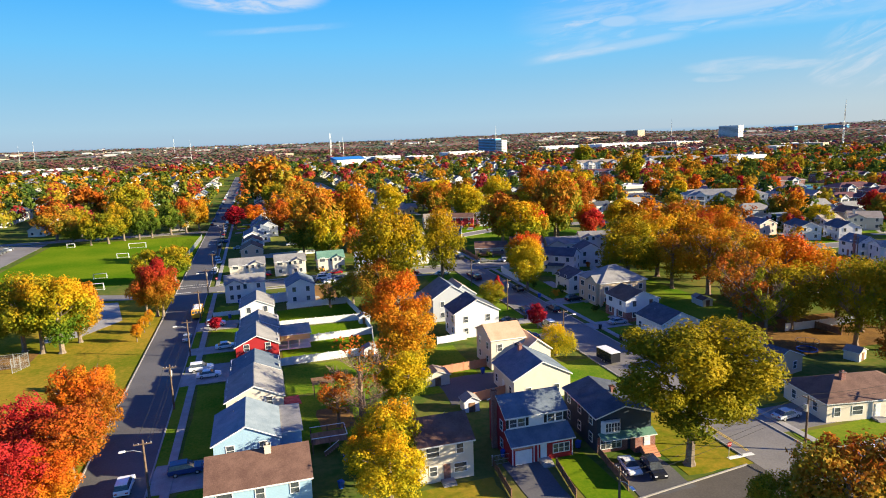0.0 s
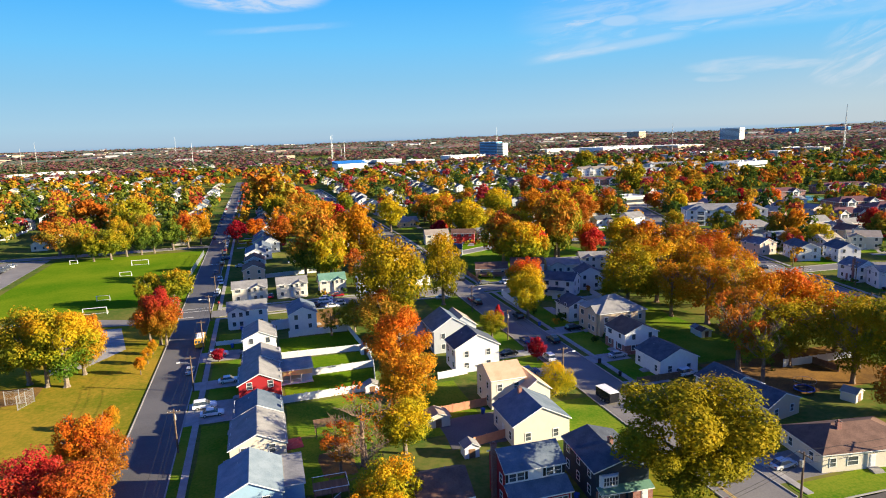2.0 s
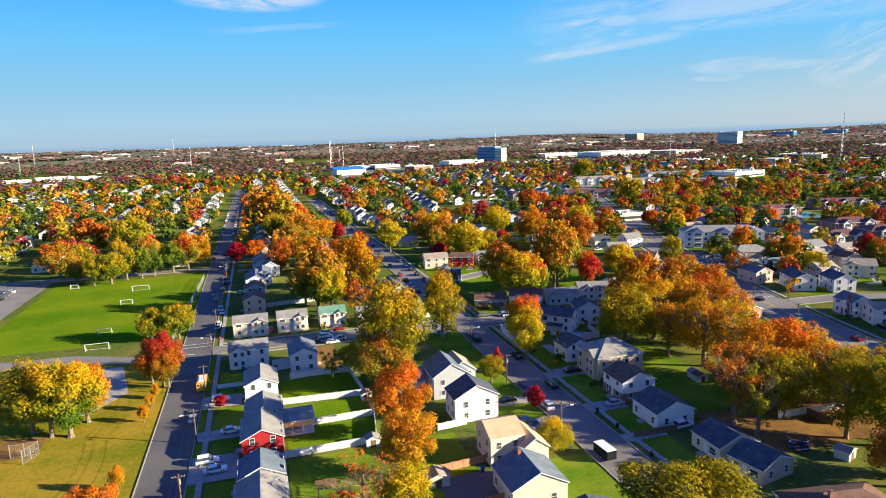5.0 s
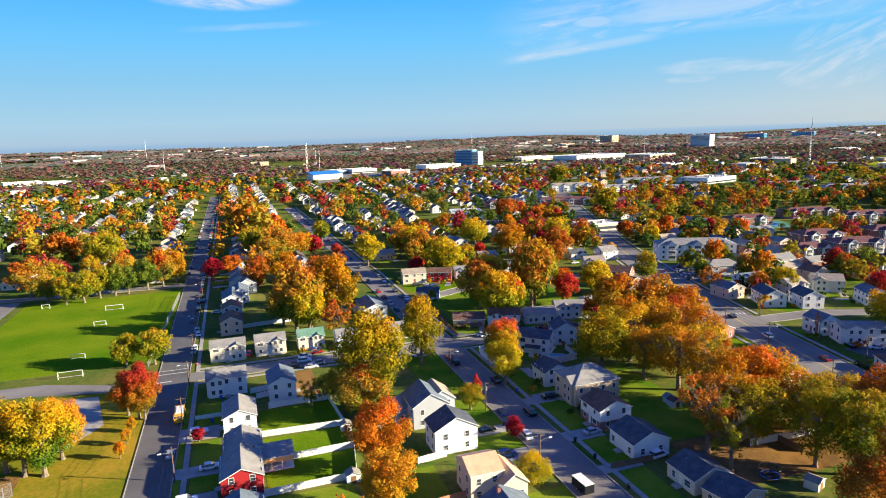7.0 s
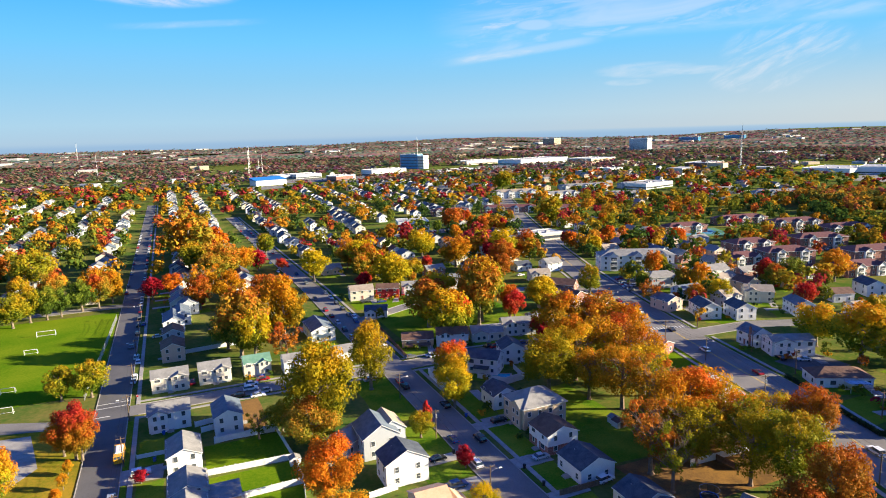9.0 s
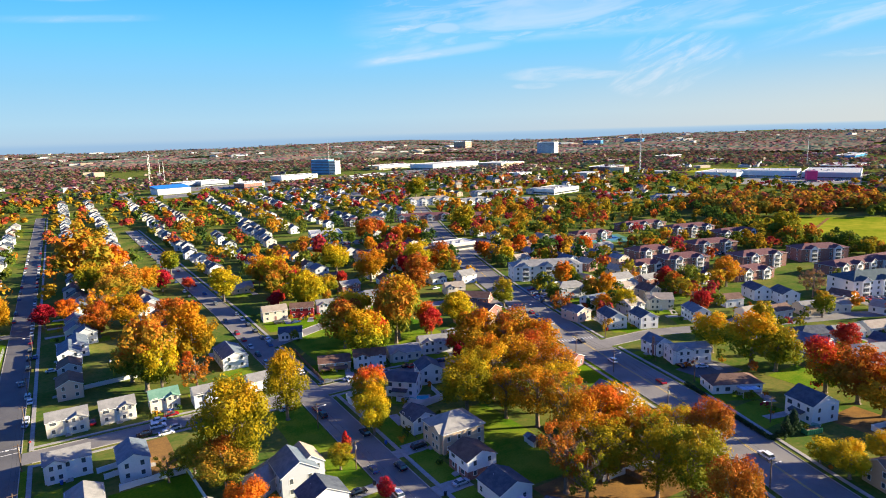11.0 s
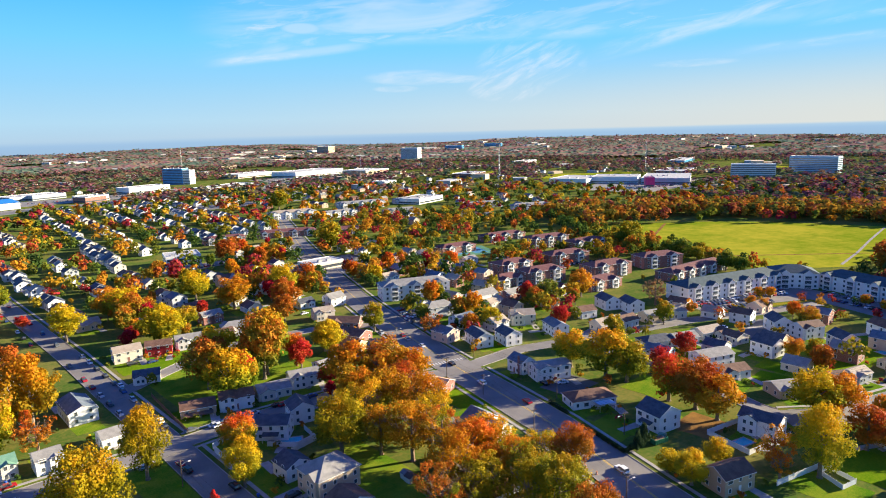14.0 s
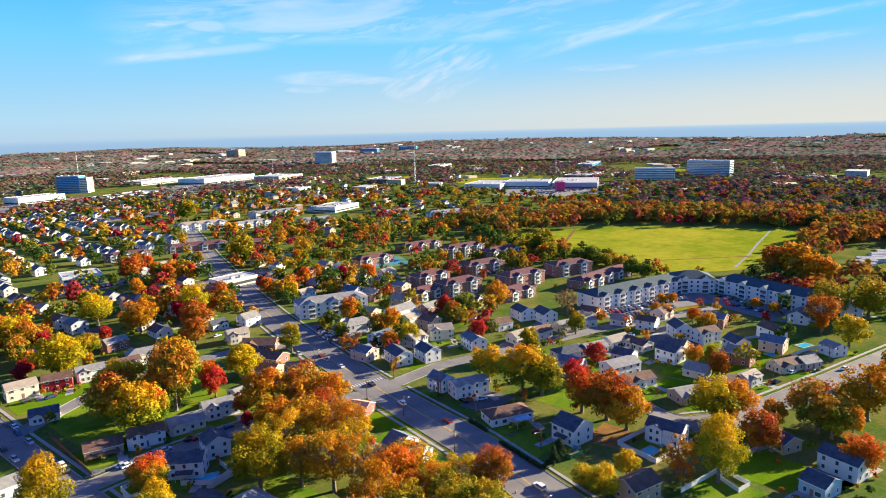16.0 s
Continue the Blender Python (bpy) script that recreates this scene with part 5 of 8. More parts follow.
# ---------------------------------------------------------------- far rows of houses
def row(pts, n, seed, walls=("white", "white", "cream", "grey"), roofs=("r_grey", "r_slate", "r_dark", "r_brown"), turn=90.0, detail=0):
    rg = random.Random(seed)
    for i in range(n):
        k = i / max(1, n - 1) * (len(pts) - 1)
        j = min(int(k), len(pts) - 2)
        x = pts[j][0] + (pts[j + 1][0] - pts[j][0]) * (k - j)
        y = pts[j][1] + (pts[j + 1][1] - pts[j][1]) * (k - j)
        y += rg.uniform(-2.0, 2.0)
        args = (x + rg.uniform(-2.2, 2.2), y, turn + rg.uniform(-2, 2), rg.uniform(8.5, 10.5), rg.uniform(8, 9.5), rg.choice((3.6, 4.6, 5.2)), rg.uniform(2.2, 2.9), rg.choice(walls), rg.choice(roofs))
        if y > 365:
            if rg.random() < (0.92 if x > -50 else 0.72) and (y < 640 or len(off_sites(np.array([[args[0], args[1]]])))):
                FAR_HOUSES.append(args)
        else:
            house(*args, front="+y", detail=detail, group="houses along the far streets")


FAR_HOUSES = []
row([(2, 322), (2, 690)], 28, 1)
row([(34, 300), (34, 700)], 28, 2)
row([(84, 385), (78, 700)], 22, 3)
row([(108, 390), (118, 620)], 16, 4)
row([(136, 385), (152, 640)], 18, 5)
row([(-44, 365), (-44, 800)], 28, 6)
row([(186, 375), (182, 440)], 5, 7)
for _i, _x in enumerate((-95, -165, -235, -305, -375)):
    row([(_x + 16, 372 + 9 * _i), (_x + 16, 1000)], 44, 31 + _i)
    row([(_x - 16, 368 + 9 * _i), (_x - 16, 1000)], 44, 41 + _i)
for _i, _x in enumerate((2, 34, 82, 114)):
    row([(_x, 705), (_x, 1060)], 24, 51 + _i)
for _i, _x in enumerate((152, 184, 222, 254, 292, 324)):
    row([(_x, 560 + 14 * _i), (_x + 40, 1040)], 32, 61 + _i)


def suburb(n, zone, seed, gap=15.0, trees_too=0, far=False):
    """Houses and trees of the farther streets, on a loose grid, clear of roads and sites."""
    rg = random.Random(seed)
    x0, y0, x1, y1 = zone
    taken = []
    for _ in range(n * 6):
        if len(taken) >= n:
            break
        y = y0 + (y1 - y0) * rg.random()
        x = x0 + round((x1 - x0) * rg.random() / 26.0) * 26.0 + rg.uniform(-2, 2)
        if any(abs(x - a) < gap - 2 and abs(y - b) < gap for a, b in taken) or any(abs(x - q[0]) < gap and abs(y - q[1]) < gap for q in HOUSE_SITES) or len(off_sites(np.array([[x, y]]))) == 0:
            continue
        taken.append((x, y))
        args = (x, y, rg.choice((0, 90, 90)) + rg.uniform(-4, 4), rg.uniform(9, 12), rg.uniform(8, 9.5), rg.choice((3.2, 4.6, 5.2)), rg.uniform(2.0, 2.8), rg.choice(("white", "white", "white", "cream", "pink", "grey", "beige", "brick")), rg.choice(("r_grey", "r_slate", "r_dark", "r_brown", "r_tan")))
        if far:
            FAR_HOUSES.append(args)
        else:
            house(*args, front="-y", detail=0, group="houses along the far streets", cross=rg.choice((None, 0.2, -0.22)))
    k = 0
    for _ in range(trees_too * 6):
        if k >= trees_too:
            break
        x, y = rg.uniform(x0, x1), rg.uniform(y0, y1)
        if any(abs(x - a) < 6 and abs(y - b) < 6 for a, b in taken) or len(off_sites(np.array([[x, y]]))) == 0:
            continue
        k += 1
        r = rg.uniform(3.2, 6.2)
        tree(x, y, r * 2 + rg.uniform(1.5, 5), r, rg.choice(("olive", "olive", "yellow", "gold", "gold", "orange", "orange", "rust", "mixed", "mixed", "red", "green", "crimson")), rg.choice(("round", "round", "oval")), 2)



def far_houses(specs):
    """Houses too far off to pick apart, in one mesh: walls, gabled roofs and dark windows."""
    keys = ["white", "cream", "pink", "grey", "beige", "brick", "r_grey", "r_slate", "r_dark", "r_brown", "r_tan", "glass"]
    v, f, mi = [], [], []
    for x, y, rz, L, W, eave, rise, wall, roof in specs:
        m = pose(x, y, 0, 0, 0, rz)
        def put(vs, fs, key):
            n = len(v)
            v.extend([tuple(m @ Vector(p)) for p in vs])
            f.extend([tuple(i + n for i in q) for q in fs])
            mi.extend([keys.index(key)] * len(fs))
        a, b = L / 2, W / 2
        put([(-a, -b, 0), (-a, b, 0), (-a, b, eave), (-a, 0, eave + rise), (-a, -b, eave), (a, -b, 0), (a, b, 0), (a, b, eave), (a, 0, eave + rise), (a, -b, eave)],
            [(0, 1, 2, 3, 4), (9, 8, 7, 6, 5), (0, 4, 9, 5), (1, 6, 7, 2)], wall)
        o, k = 0.4, rise / b
        z = eave - o * k + 0.05
        put([(-a - 0.3, -b - o, z), (a + 0.3, -b - o, z), (a + 0.3, 0, eave + rise + 0.05), (-a - 0.3, 0, eave + rise + 0.05), (-a - 0.3, b + o, z), (a + 0.3, b + o, z),
             (-a - 0.3, -b - o, z + 0.2), (a + 0.3, -b - o, z + 0.2), (a + 0.3, 0, eave + rise + 0.25), (-a - 0.3, 0, eave + rise + 0.25), (-a - 0.3, b + o, z + 0.2), (a + 0.3, b + o, z + 0.2)],
            [(6, 7, 8, 9), (9, 8, 11, 10), (0, 1, 7, 6), (4, 10, 11, 5), (0, 6, 9, 3), (3, 9, 10, 4), (1, 2, 8, 7), (2, 5, 11, 8)], roof)
        for sx in (-1, 1):
            for u in (-0.25, 0.25):
                for zz in ((1.0, 3.7) if eave > 4 else (1.0,)):
                    put([(sx * (a + 0.04), u * W - 0.5, zz), (sx * (a + 0.04), u * W + 0.5, zz), (sx * (a + 0.04), u * W + 0.5, zz + 1.3), (sx * (a + 0.04), u * W - 0.5, zz + 1.3)], [(0, 1, 2, 3)], "glass")
                    put([(u * L - 0.5, sx * (b + 0.04), zz), (u * L + 0.5, sx * (b + 0.04), zz), (u * L + 0.5, sx * (b + 0.04), zz + 1.3), (u * L - 0.5, sx * (b + 0.04), zz + 1.3)], [(0, 1, 2, 3)], "glass")
    me = mesh_from("far_houses", v, f)
    for k in keys:
        me.materials.append(M[k])
    me.polygons.foreach_set("material_index", np.array(mi, np.int32))
    return alone("far_houses", me, label="rows of small pale gabled houses far off", category="houses", kind="stuff")



# ---------------------------------------------------------------- houses, street by street
house(-2.6, 77.2, 0, 12.0, 9.0, 5.3, 2.3, "ltblue", "r_brown", front="-y", chimney=(1.2, -0.6, "cream"), detail=2)
house(-4.2, 90.1, 90, 10.3, 8.6, 5.3, 2.1, "ltblue", "r_pale", front="+y", detail=2)
house(-3.1, 106.2, 90, 11.2, 8.8, 4.9, 2.1, "cream", "r_grey", front="+y", detail=2)
house(-3.0, 118.3, 90, 7.7, 8.4, 4.3, 1.9, "grey", "r_slate", front="+y", detail=2)
house(-2.6, 135.1, 90, 11.1, 8.4, 4.6, 2.0, "red", "r_grey", front="+y", detail=2)
house(-2.1, 147.3, 90, 9.5, 8.2, 4.3, 1.9, "white", "r_grey", front="+y", detail=2)
house(-2.5, 165.6, 90, 11.0, 8.0, 4.8, 1.8, "white", "r_grey", front="+y", detail=1)
house(-5.7, 191.9, 0, 11.1, 7.5, 5.3, 1.9, "white", "r_grey", front="-y", cross=-0.25, detail=1)
house(9.4, 183.6, 90, 11.4, 7.5, 5.2, 1.8, "white", "r_slate", front="-y", detail=1)
house(-5.3, 223.0, 0, 11.4, 8.0, 4.8, 1.8, "cream", "r_grey", front="-y", cross=0.24, lower=None, detail=1)
house(8.7, 223.7, 0, 10.3, 8.0, 4.8, 1.8, "cream", "r_grey", front="-y", cross=0.24, lower=None, detail=1)
house(22.6, 223.6, 0, 9.1, 8.0, 4.8, 1.8, "cream", "r_green", front="-y", cross=0.24, lower=None, detail=1)
house(34.7, 219.7, 0, 7.5, 8.0, 4.6, 1.6, "white", "r_grey", front="-y", cross=0.2, detail=1)
house(-4.0, 254.8, 90, 11.4, 8.0, 5.0, 2.0, "pink", "r_brown", front="+y", detail=1)
house(-3.7, 275.7, 90, 10.2, 8.0, 4.6, 1.9, "grey", "r_brown", front="+y", detail=1)
house(-3.3, 297.1, 90, 16.7, 8.5, 4.6, 1.9, "white", "r_slate", front="+y", detail=1)
house(-0.2, 306.3, 90, 15.3, 8.0, 4.6, 1.9, "white", "r_slate", front="+y", detail=1)
house(45.2, 135.4, 90, 7.6, 10.5, 5.8, 2.8, "white", "r_dark", front="+x", detail=2)
house(43.7, 151.5, 90, 10.5, 9.5, 5.8, 3.0, "grey", "r_slate", front="+x", detail=1)
house(39.1, 156.6, 32, 12.9, 7.5, 3.6, 2.0, "grey", "r_grey", front="-y", detail=1)
house(44.3, 115.1, 0, 7.0, 8.6, 6.0, 1.9, "cream", "r_peach", front="+x", detail=2)
house(44.2, 99.9, 90, 9.8, 10.5, 3.9, 2.7, "cream", "r_slate", front="+y", chimney=(3.0, 0.8, "brick"), detail=2)
house(21.1, 79.3, 0, 7.5, 8.2, 5.3, 2.1, "cream", "r_brown", front="-y", detail=2)
house(90.0, 149.0, 0, 13.5, 11.5, 6.2, 3.2, "beige", "r_grey", kind="hip", front="-x", cross=0.2, detail=1)
house(86.0, 133.1, 90, 9.0, 9.0, 5.0, 2.0, "white", "r_brown", front="+y", lower="brick", detail=1)
house(85.6, 118.4, 90, 9.6, 9.5, 3.6, 2.2, "white", "r_dark", front="+y", detail=2)
house(86.0, 162.5, 90, 8.4, 8.0, 4.2, 2.0, "white", "r_dark", front="+x", detail=1)
house(94.5, 188.6, -44, 10.9, 8.0, 5.4, 2.0, "white", "r_dark", front="-y", porch=0.5, detail=1)
house(107.2, 193.7, 75, 9.1, 8.0, 5.4, 2.2, "white", "r_dark", front="+y", detail=1)
house(88.1, 101.3, 90, 8.5, 9.0, 3.2, 2.0, "cream", "r_dark", front="+y", detail=2)
house(89.0, 92.4, 102, 7.5, 9.0, 3.0, 1.8, "beige", "r_dark", front="+y", detail=2)
house(89.6, 75.1, -9, 17.0, 10.0, 3.2, 2.2, "cream", "r_brown", kind="hip", front="-y", chimney=(-3.0, -1.0, "brick"), detail=2)
house(187.9, 128.2, -28, 17.0, 9.0, 3.2, 2.0, "white", "r_brown", kind="hip", front="-y", detail=1)
house(188.3, 101.4, 77, 9.9, 10.0, 5.8, 2.8, "white", "r_dark", front="+y", porch=0.5, detail=1)
house(206.1, 74.9, -90, 12.3, 7.5, 5.6, 2.0, "white", "r_dark", front="-y", cross=-0.22, detail=1)
house(167.6, 69.3, -19, 11.1, 8.0, 5.0, 2.2, "tan", "r_brown", front="-y", detail=1)
house(254.5, 113.3, -23, 16.0, 9.0, 5.2, 1.6, "white", "r_grey", front="-y", detail=1)
house(247.9, 102.5, -27, 12.5, 8.0, 3.2, 1.8, "white", "r_brown", front="-y", cross=-0.22, detail=1)
house(272.8, 135.1, -23, 12.6, 8.0, 3.2, 2.0, "grey", "r_grey", front="-y", cross=-0.22, detail=1)
house(288.7, 130.9, -20, 12.6, 8.0, 3.4, 2.0, "cream", "r_tan", front="-y", detail=1)
house(291.1, 120.6, -107, 13.1, 8.0, 3.2, 1.8, "cream", "r_brown", front="-y", cross=-0.22, detail=1)
house(283.4, 101.7, 76, 10.4, 9.0, 5.6, 2.4, "white", "r_dark", front="+y", detail=1)
house(262.0, 141.7, -26, 17.0, 9.0, 3.2, 2.0, "white", "r_dark", kind="hip", front="-y", detail=1)
house(244.7, 80.9, -32, 12.3, 9.0, 3.2, 1.8, "beige", "r_grey", front="-y", cross=-0.22, detail=1)
house(265.6, 72.9, -35, 11.3, 8.0, 3.0, 1.8, "pink", "r_brown", front="-y", cross=-0.22, detail=1)
house(275.8, 66.5, -16, 10.2, 7.0, 3.2, 1.8, "grey", "r_tan", front="-y", cross=-0.22, detail=1)
house(301.2, 57.7, -29, 13.4, 8.0, 3.1, 1.9, "cream", "r_brown", front="-y", cross=-0.22, detail=1)
house(309.9, 51.0, -32, 9.4, 8.0, 3.1, 1.9, "grey", "r_grey", front="-y", detail=1)
house(334.2, 44.3, 54, 8.5, 8.0, 4.2, 1.8, "white", "r_grey", front="+y", detail=0)
house(320.3, 110.6, 45, 11.1, 8.5, 5.6, 2.6, "white", "r_dark", front="+y", detail=0)
house(320.1, 97.6, -28, 12.2, 8.0, 5.4, 2.0, "white", "r_brown", front="-y", cross=-0.22, detail=0)
house(312.6, 81.0, 52, 9.8, 8.0, 5.6, 2.4, "cream", "r_dark", front="+y", detail=1)
house(343.0, 72.2, 56, 11.3, 8.5, 5.6, 2.4, "white", "r_brown", front="+y", detail=0)
house(217.6, 24.6, -109, 11.8, 7.5, 5.6, 2.0, "white", "r_dark", front="+y", detail=1)
house(201.6, 28.2, 71, 7.5, 9.0, 4.0, 2.0, "ltblue", "r_dark", front="+y", detail=1)
house(223.8, 42.4, 60, 7.5, 8.0, 3.6, 1.9, "tan", "r_dark", front="+y", detail=1)
house(208.4, 202.9, 69, 13.4, 8.5, 5.0, 2.0, "white", "r_dark", front="+x", detail=1)
house(219.2, 194.2, 71, 11.1, 8.5, 5.0, 2.2, "white", "r_dark", front="+x", detail=1)
house(247.6, 209.8, -37, 12.5, 9.0, 5.2, 2.2, "cream", "r_tan", front="-y", chimney=(-4.0, -2.0, "cream"), cross=-0.22, detail=1)
house(245.4, 186.4, 62, 13.1, 8.0, 5.0, 2.0, "white", "r_slate", front="+y", detail=1)
house(195.3, 166.3, 80, 8.8, 7.5, 5.0, 2.2, "white", "r_slate", front="+y", chimney=(-3.0, 3.9, "brick"), detail=1)
house(198.4, 154.2, -25, 15.0, 8.0, 5.4, 1.4, "white", "r_grey", front="-y", cross=-0.22, detail=1)
house(167.5, 225.1, 130, 10.0, 9.5, 4.6, 2.8, "brick", "r_dark", front="+x", detail=1)
house(181.4, 273.8, -49, 17.0, 10.0, 3.2, 2.2, "brick", "r_brown", front="-y", cross=-0.22, detail=1)
house(172.2, 253.9, -74, 16.7, 10.0, 3.2, 2.2, "brick", "r_brown", front="-y", cross=-0.22, detail=1)
house(160.0, 242.3, -65, 17.0, 10.0, 3.2, 2.2, "tan", "r_brown", front="-y", cross=-0.22, detail=1)
house(158.3, 175.8, -73, 7.9, 9.0, 3.2, 1.8, "brick", "r_peach", front="-y", cross=-0.22, detail=1)
house(146.9, 144.3, 87, 7.7, 10.0, 3.2, 2.8, "white", "r_slate", front="+x", detail=1)
house(145.4, 135.6, 94, 7.5, 8.0, 3.0, 2.6, "white", "r_grey", front="+x", detail=1)
house(83.9, 226.0, -18, 12.1, 8.5, 3.0, 1.8, "tan", "r_brown", front="-y", porch=0.8, detail=1)
house(96.4, 220.8, -21, 12.3, 8.5, 4.6, 1.8, "white", "r_brown", front="-y", cross=-0.22, detail=1)
house(110.6, 219.9, -13, 12.6, 8.5, 3.4, 2.0, "cream", "r_grey", front="-y", cross=-0.22, detail=1)
house(125.5, 220.6, -17, 13.3, 8.5, 4.6, 1.8, "white", "r_grey", front="-y", cross=-0.22, detail=1)
house(138.5, 224.0, 2, 10.0, 8.0, 4.6, 1.6, "white", "r_grey", front="-y", detail=1)
house(84.0, 305.0, -7, 11.8, 8.0, 5.0, 2.0, "cream", "r_tan", front="-y", detail=1)
house(97.5, 302.8, -23, 11.5, 8.0, 4.8, 1.8, "red", "r_brown", front="-y", detail=1)
house(111.0, 302.4, -14, 12.0, 8.0, 4.6, 1.8, "white", "r_grey", front="-y", cross=-0.22, detail=1)
house(124.4, 298.8, -9, 13.7, 8.0, 4.6, 1.8, "pink", "r_brown", front="-y", cross=-0.22, detail=1)
house(136.0, 302.6, -18, 15.8, 8.0, 5.4, 2.0, "white", "r_grey", kind="hip", front="-y", detail=0)
house(81.5, 271.8, -20, 10.1, 8.0, 3.2, 1.8, "white", "r_dark", front="-y", cross=-0.22, detail=1)
house(51.4, 254.2, 90, 17.0, 9.5, 4.6, 2.0, "white", "r_slate", front="+x", detail=1)
house(53.7, 222.8, 0, 7.5, 8.0, 3.6, 1.8, "white", "r_grey", front="-y", detail=1)
house(181.0, 293.8, -16, 11.0, 8.0, 4.8, 2.0, "cream", "r_tan", front="-y", cross=-0.22, detail=0)
house(267.5, 172.4, -13, 14.1, 8.0, 3.8, 2.2, "cream", "r_tan", front="-y", detail=1)
house(278.4, 167.6, -11, 9.9, 8.0, 3.8, 2.2, "cream", "r_brown", front="-y", detail=1)
house(295.6, 162.2, -21, 12.9, 8.0, 4.0, 2.0, "beige", "r_grey", front="-y", detail=0)
house(308.4, 157.7, -31, 10.6, 8.0, 4.0, 2.0, "cream", "r_tan", front="-y", cross=-0.22, detail=0)
house(301.8, 193.3, 63, 12.4, 9.0, 5.2, 2.3, "white", "r_dark", front="+y", detail=0)
house(305.0, 180.4, 62, 11.9, 9.0, 5.2, 2.3, "white", "r_dark", front="+y", detail=0)
house(223.8, 229.2, -2, 11.9, 9.0, 4.6, 1.8, "white", "r_slate", front="-y", cross=-0.22, detail=1)
house(278.7, 192.1, -21, 9.4, 8.0, 4.0, 2.0, "white", "r_brown", front="-y", detail=0)
house(261.9, 251.8, -6, 17.0, 9.5, 5.6, 2.4, "white", "r_grey", front="-y", detail=0)
house(227.9, 252.5, -13, 17.0, 9.0, 5.8, 2.4, "grey", "r_grey", kind="hip", front="-y", detail=0)

# ---------------------------------------------------------------- trees, from the park to the far streets
tree(-49.2, 157.3, 19.0, 7.6, "olive", "round", 0)
tree(-44.9, 155.6, 19.5, 8.0, "turn", "round", 0)
tree(-42.9, 163.0, 17.0, 6.4, "gold", "oval", 0)
tree(-53.7, 160.4, 18.0, 7.6, "olive", "round", 0)
tree(-28.4, 180.8, 16.5, 5.6, "ember", "oval", 0)
tree(-26.8, 179.4, 16.0, 5.2, "ember", "oval", 0)
tree(-31.5, 184.3, 12.0, 4.6, "gold", "round", 0)
tree(-28.8, 225.6, 13.0, 6.2, "olive", "round", 1)
tree(-37.5, 226.5, 12.0, 5.5, "olive", "round", 1)
tree(-29.3, 172.9, 4.2, 1.4, "gold", "oval", 1)
tree(-29.4, 165.4, 4.4, 1.5, "gold", "oval", 1)
tree(-29.9, 158.1, 4.6, 1.6, "gold", "oval", 1)
tree(-33.4, 96.2, 11.6, 5.9, "red", "round", 0)
tree(-27.7, 84.5, 8.6, 4.2, "orange", "round", 0)
tree(-29.3, 106.6, 13.6, 5.3, "orange", "oval", 0)
tree(-27.6, 92.4, 11.4, 5.8, "rust", "round", 0)
tree(-26.1, 103.6, 10.7, 4.1, "rust", "round", 0)
tree(-31.8, 84.2, 10.4, 5.3, "red", "round", 0)
tree(-29.7, 126.1, 5.7, 1.7, "gold", "oval", 1)
tree(32.2, 164.1, 28.6, 10.5, "oak", "oval", 0)
tree(28.4, 158.3, 14.9, 7.8, "mixed", "round", 0)
tree(54.2, 190.2, 23.5, 7.8, "oak", "oval", 0)
tree(27.0, 130.5, 18.0, 7.3, "orange", "oval", 0)
tree(25.0, 112.8, 15.5, 6.8, "gold", "oval", 0)
tree(20.8, 99.5, 10.5, 5.6, "yellow", "round", 0)
tree(13.5, 97.9, 15.0, 7.3, "rust", "bare", 0)
tree(12.9, 90.5, 10.7, 5.2, "brown", "bare", 0)
tree(-12.5, 160.4, 3.4, 2.3, "crimson", "round", 1)
tree(9.4, 96.6, 9.1, 4.4, "rust", "thin", 0)
tree(14.3, 78.4, 12.3, 4.8, "turn", "oval", 0)
tree(12.8, 71.4, 9.5, 5.2, "yellow", "round", 0)
tree(11.6, 76.8, 9.0, 4.6, "turn", "round", 0)
tree(53.4, 68.1, 20.0, 11.9, "oak", "spread", 0)
tree(56.0, 113.9, 6.7, 4.4, "yellow", "weep", 0)
tree(60.6, 132.6, 6.2, 2.5, "crimson", "oval", 1)
tree(56.5, 152.3, 7.8, 4.1, "olive", "round", 0)
tree(60.9, 159.1, 7.6, 2.3, "red", "cone", 1)
tree(72.5, 165.6, 16.2, 6.2, "yellow", "oval", 0)
tree(79.3, 183.0, 16.5, 6.4, "flame", "oval", 0)
tree(108.1, 79.4, 12.8, 6.7, "rust", "round", 0)
tree(16.5, 171.3, 9.0, 4.3, "olive", "thin", 1)
tree(23.0, 172.3, 9.5, 5.0, "olive", "round", 0)
tree(-97.7, 355.3, 19.8, 10.1, "mixed", "round", 1)
tree(-98.8, 430.6, 23.7, 12.1, "rust", "round", 2)
tree(-74.3, 411.9, 25.5, 13.0, "olive", "round", 1)
tree(-12.7, 355.8, 12.4, 6.5, "crimson", "round", 1)
tree(-2.9, 361.8, 12.6, 6.6, "orange", "round", 1)
tree(11.3, 339.0, 22.7, 10.6, "gold", "thin", 1)
tree(9.2, 403.6, 21.3, 11.1, "olive", "round", 1)
tree(23.4, 387.7, 23.7, 12.1, "mixed", "round", 1)
tree(25.6, 476.5, 21.4, 11.3, "orange", "round", 2)
tree(19.5, 242.2, 29.2, 10.4, "mixed", "oval", 1)
tree(23.9, 237.5, 20.0, 7.6, "yellow", "oval", 1)
tree(15.8, 255.1, 15.5, 8.1, "green", "round", 1)
tree(37.6, 254.6, 29.0, 10.5, "russet", "oval", 1)
tree(37.4, 307.0, 18.5, 9.7, "rust", "round", 1)
tree(34.1, 229.2, 15.6, 7.4, "rust", "thin", 1)
tree(71.1, 355.3, 19.4, 10.0, "yellow", "round", 1)
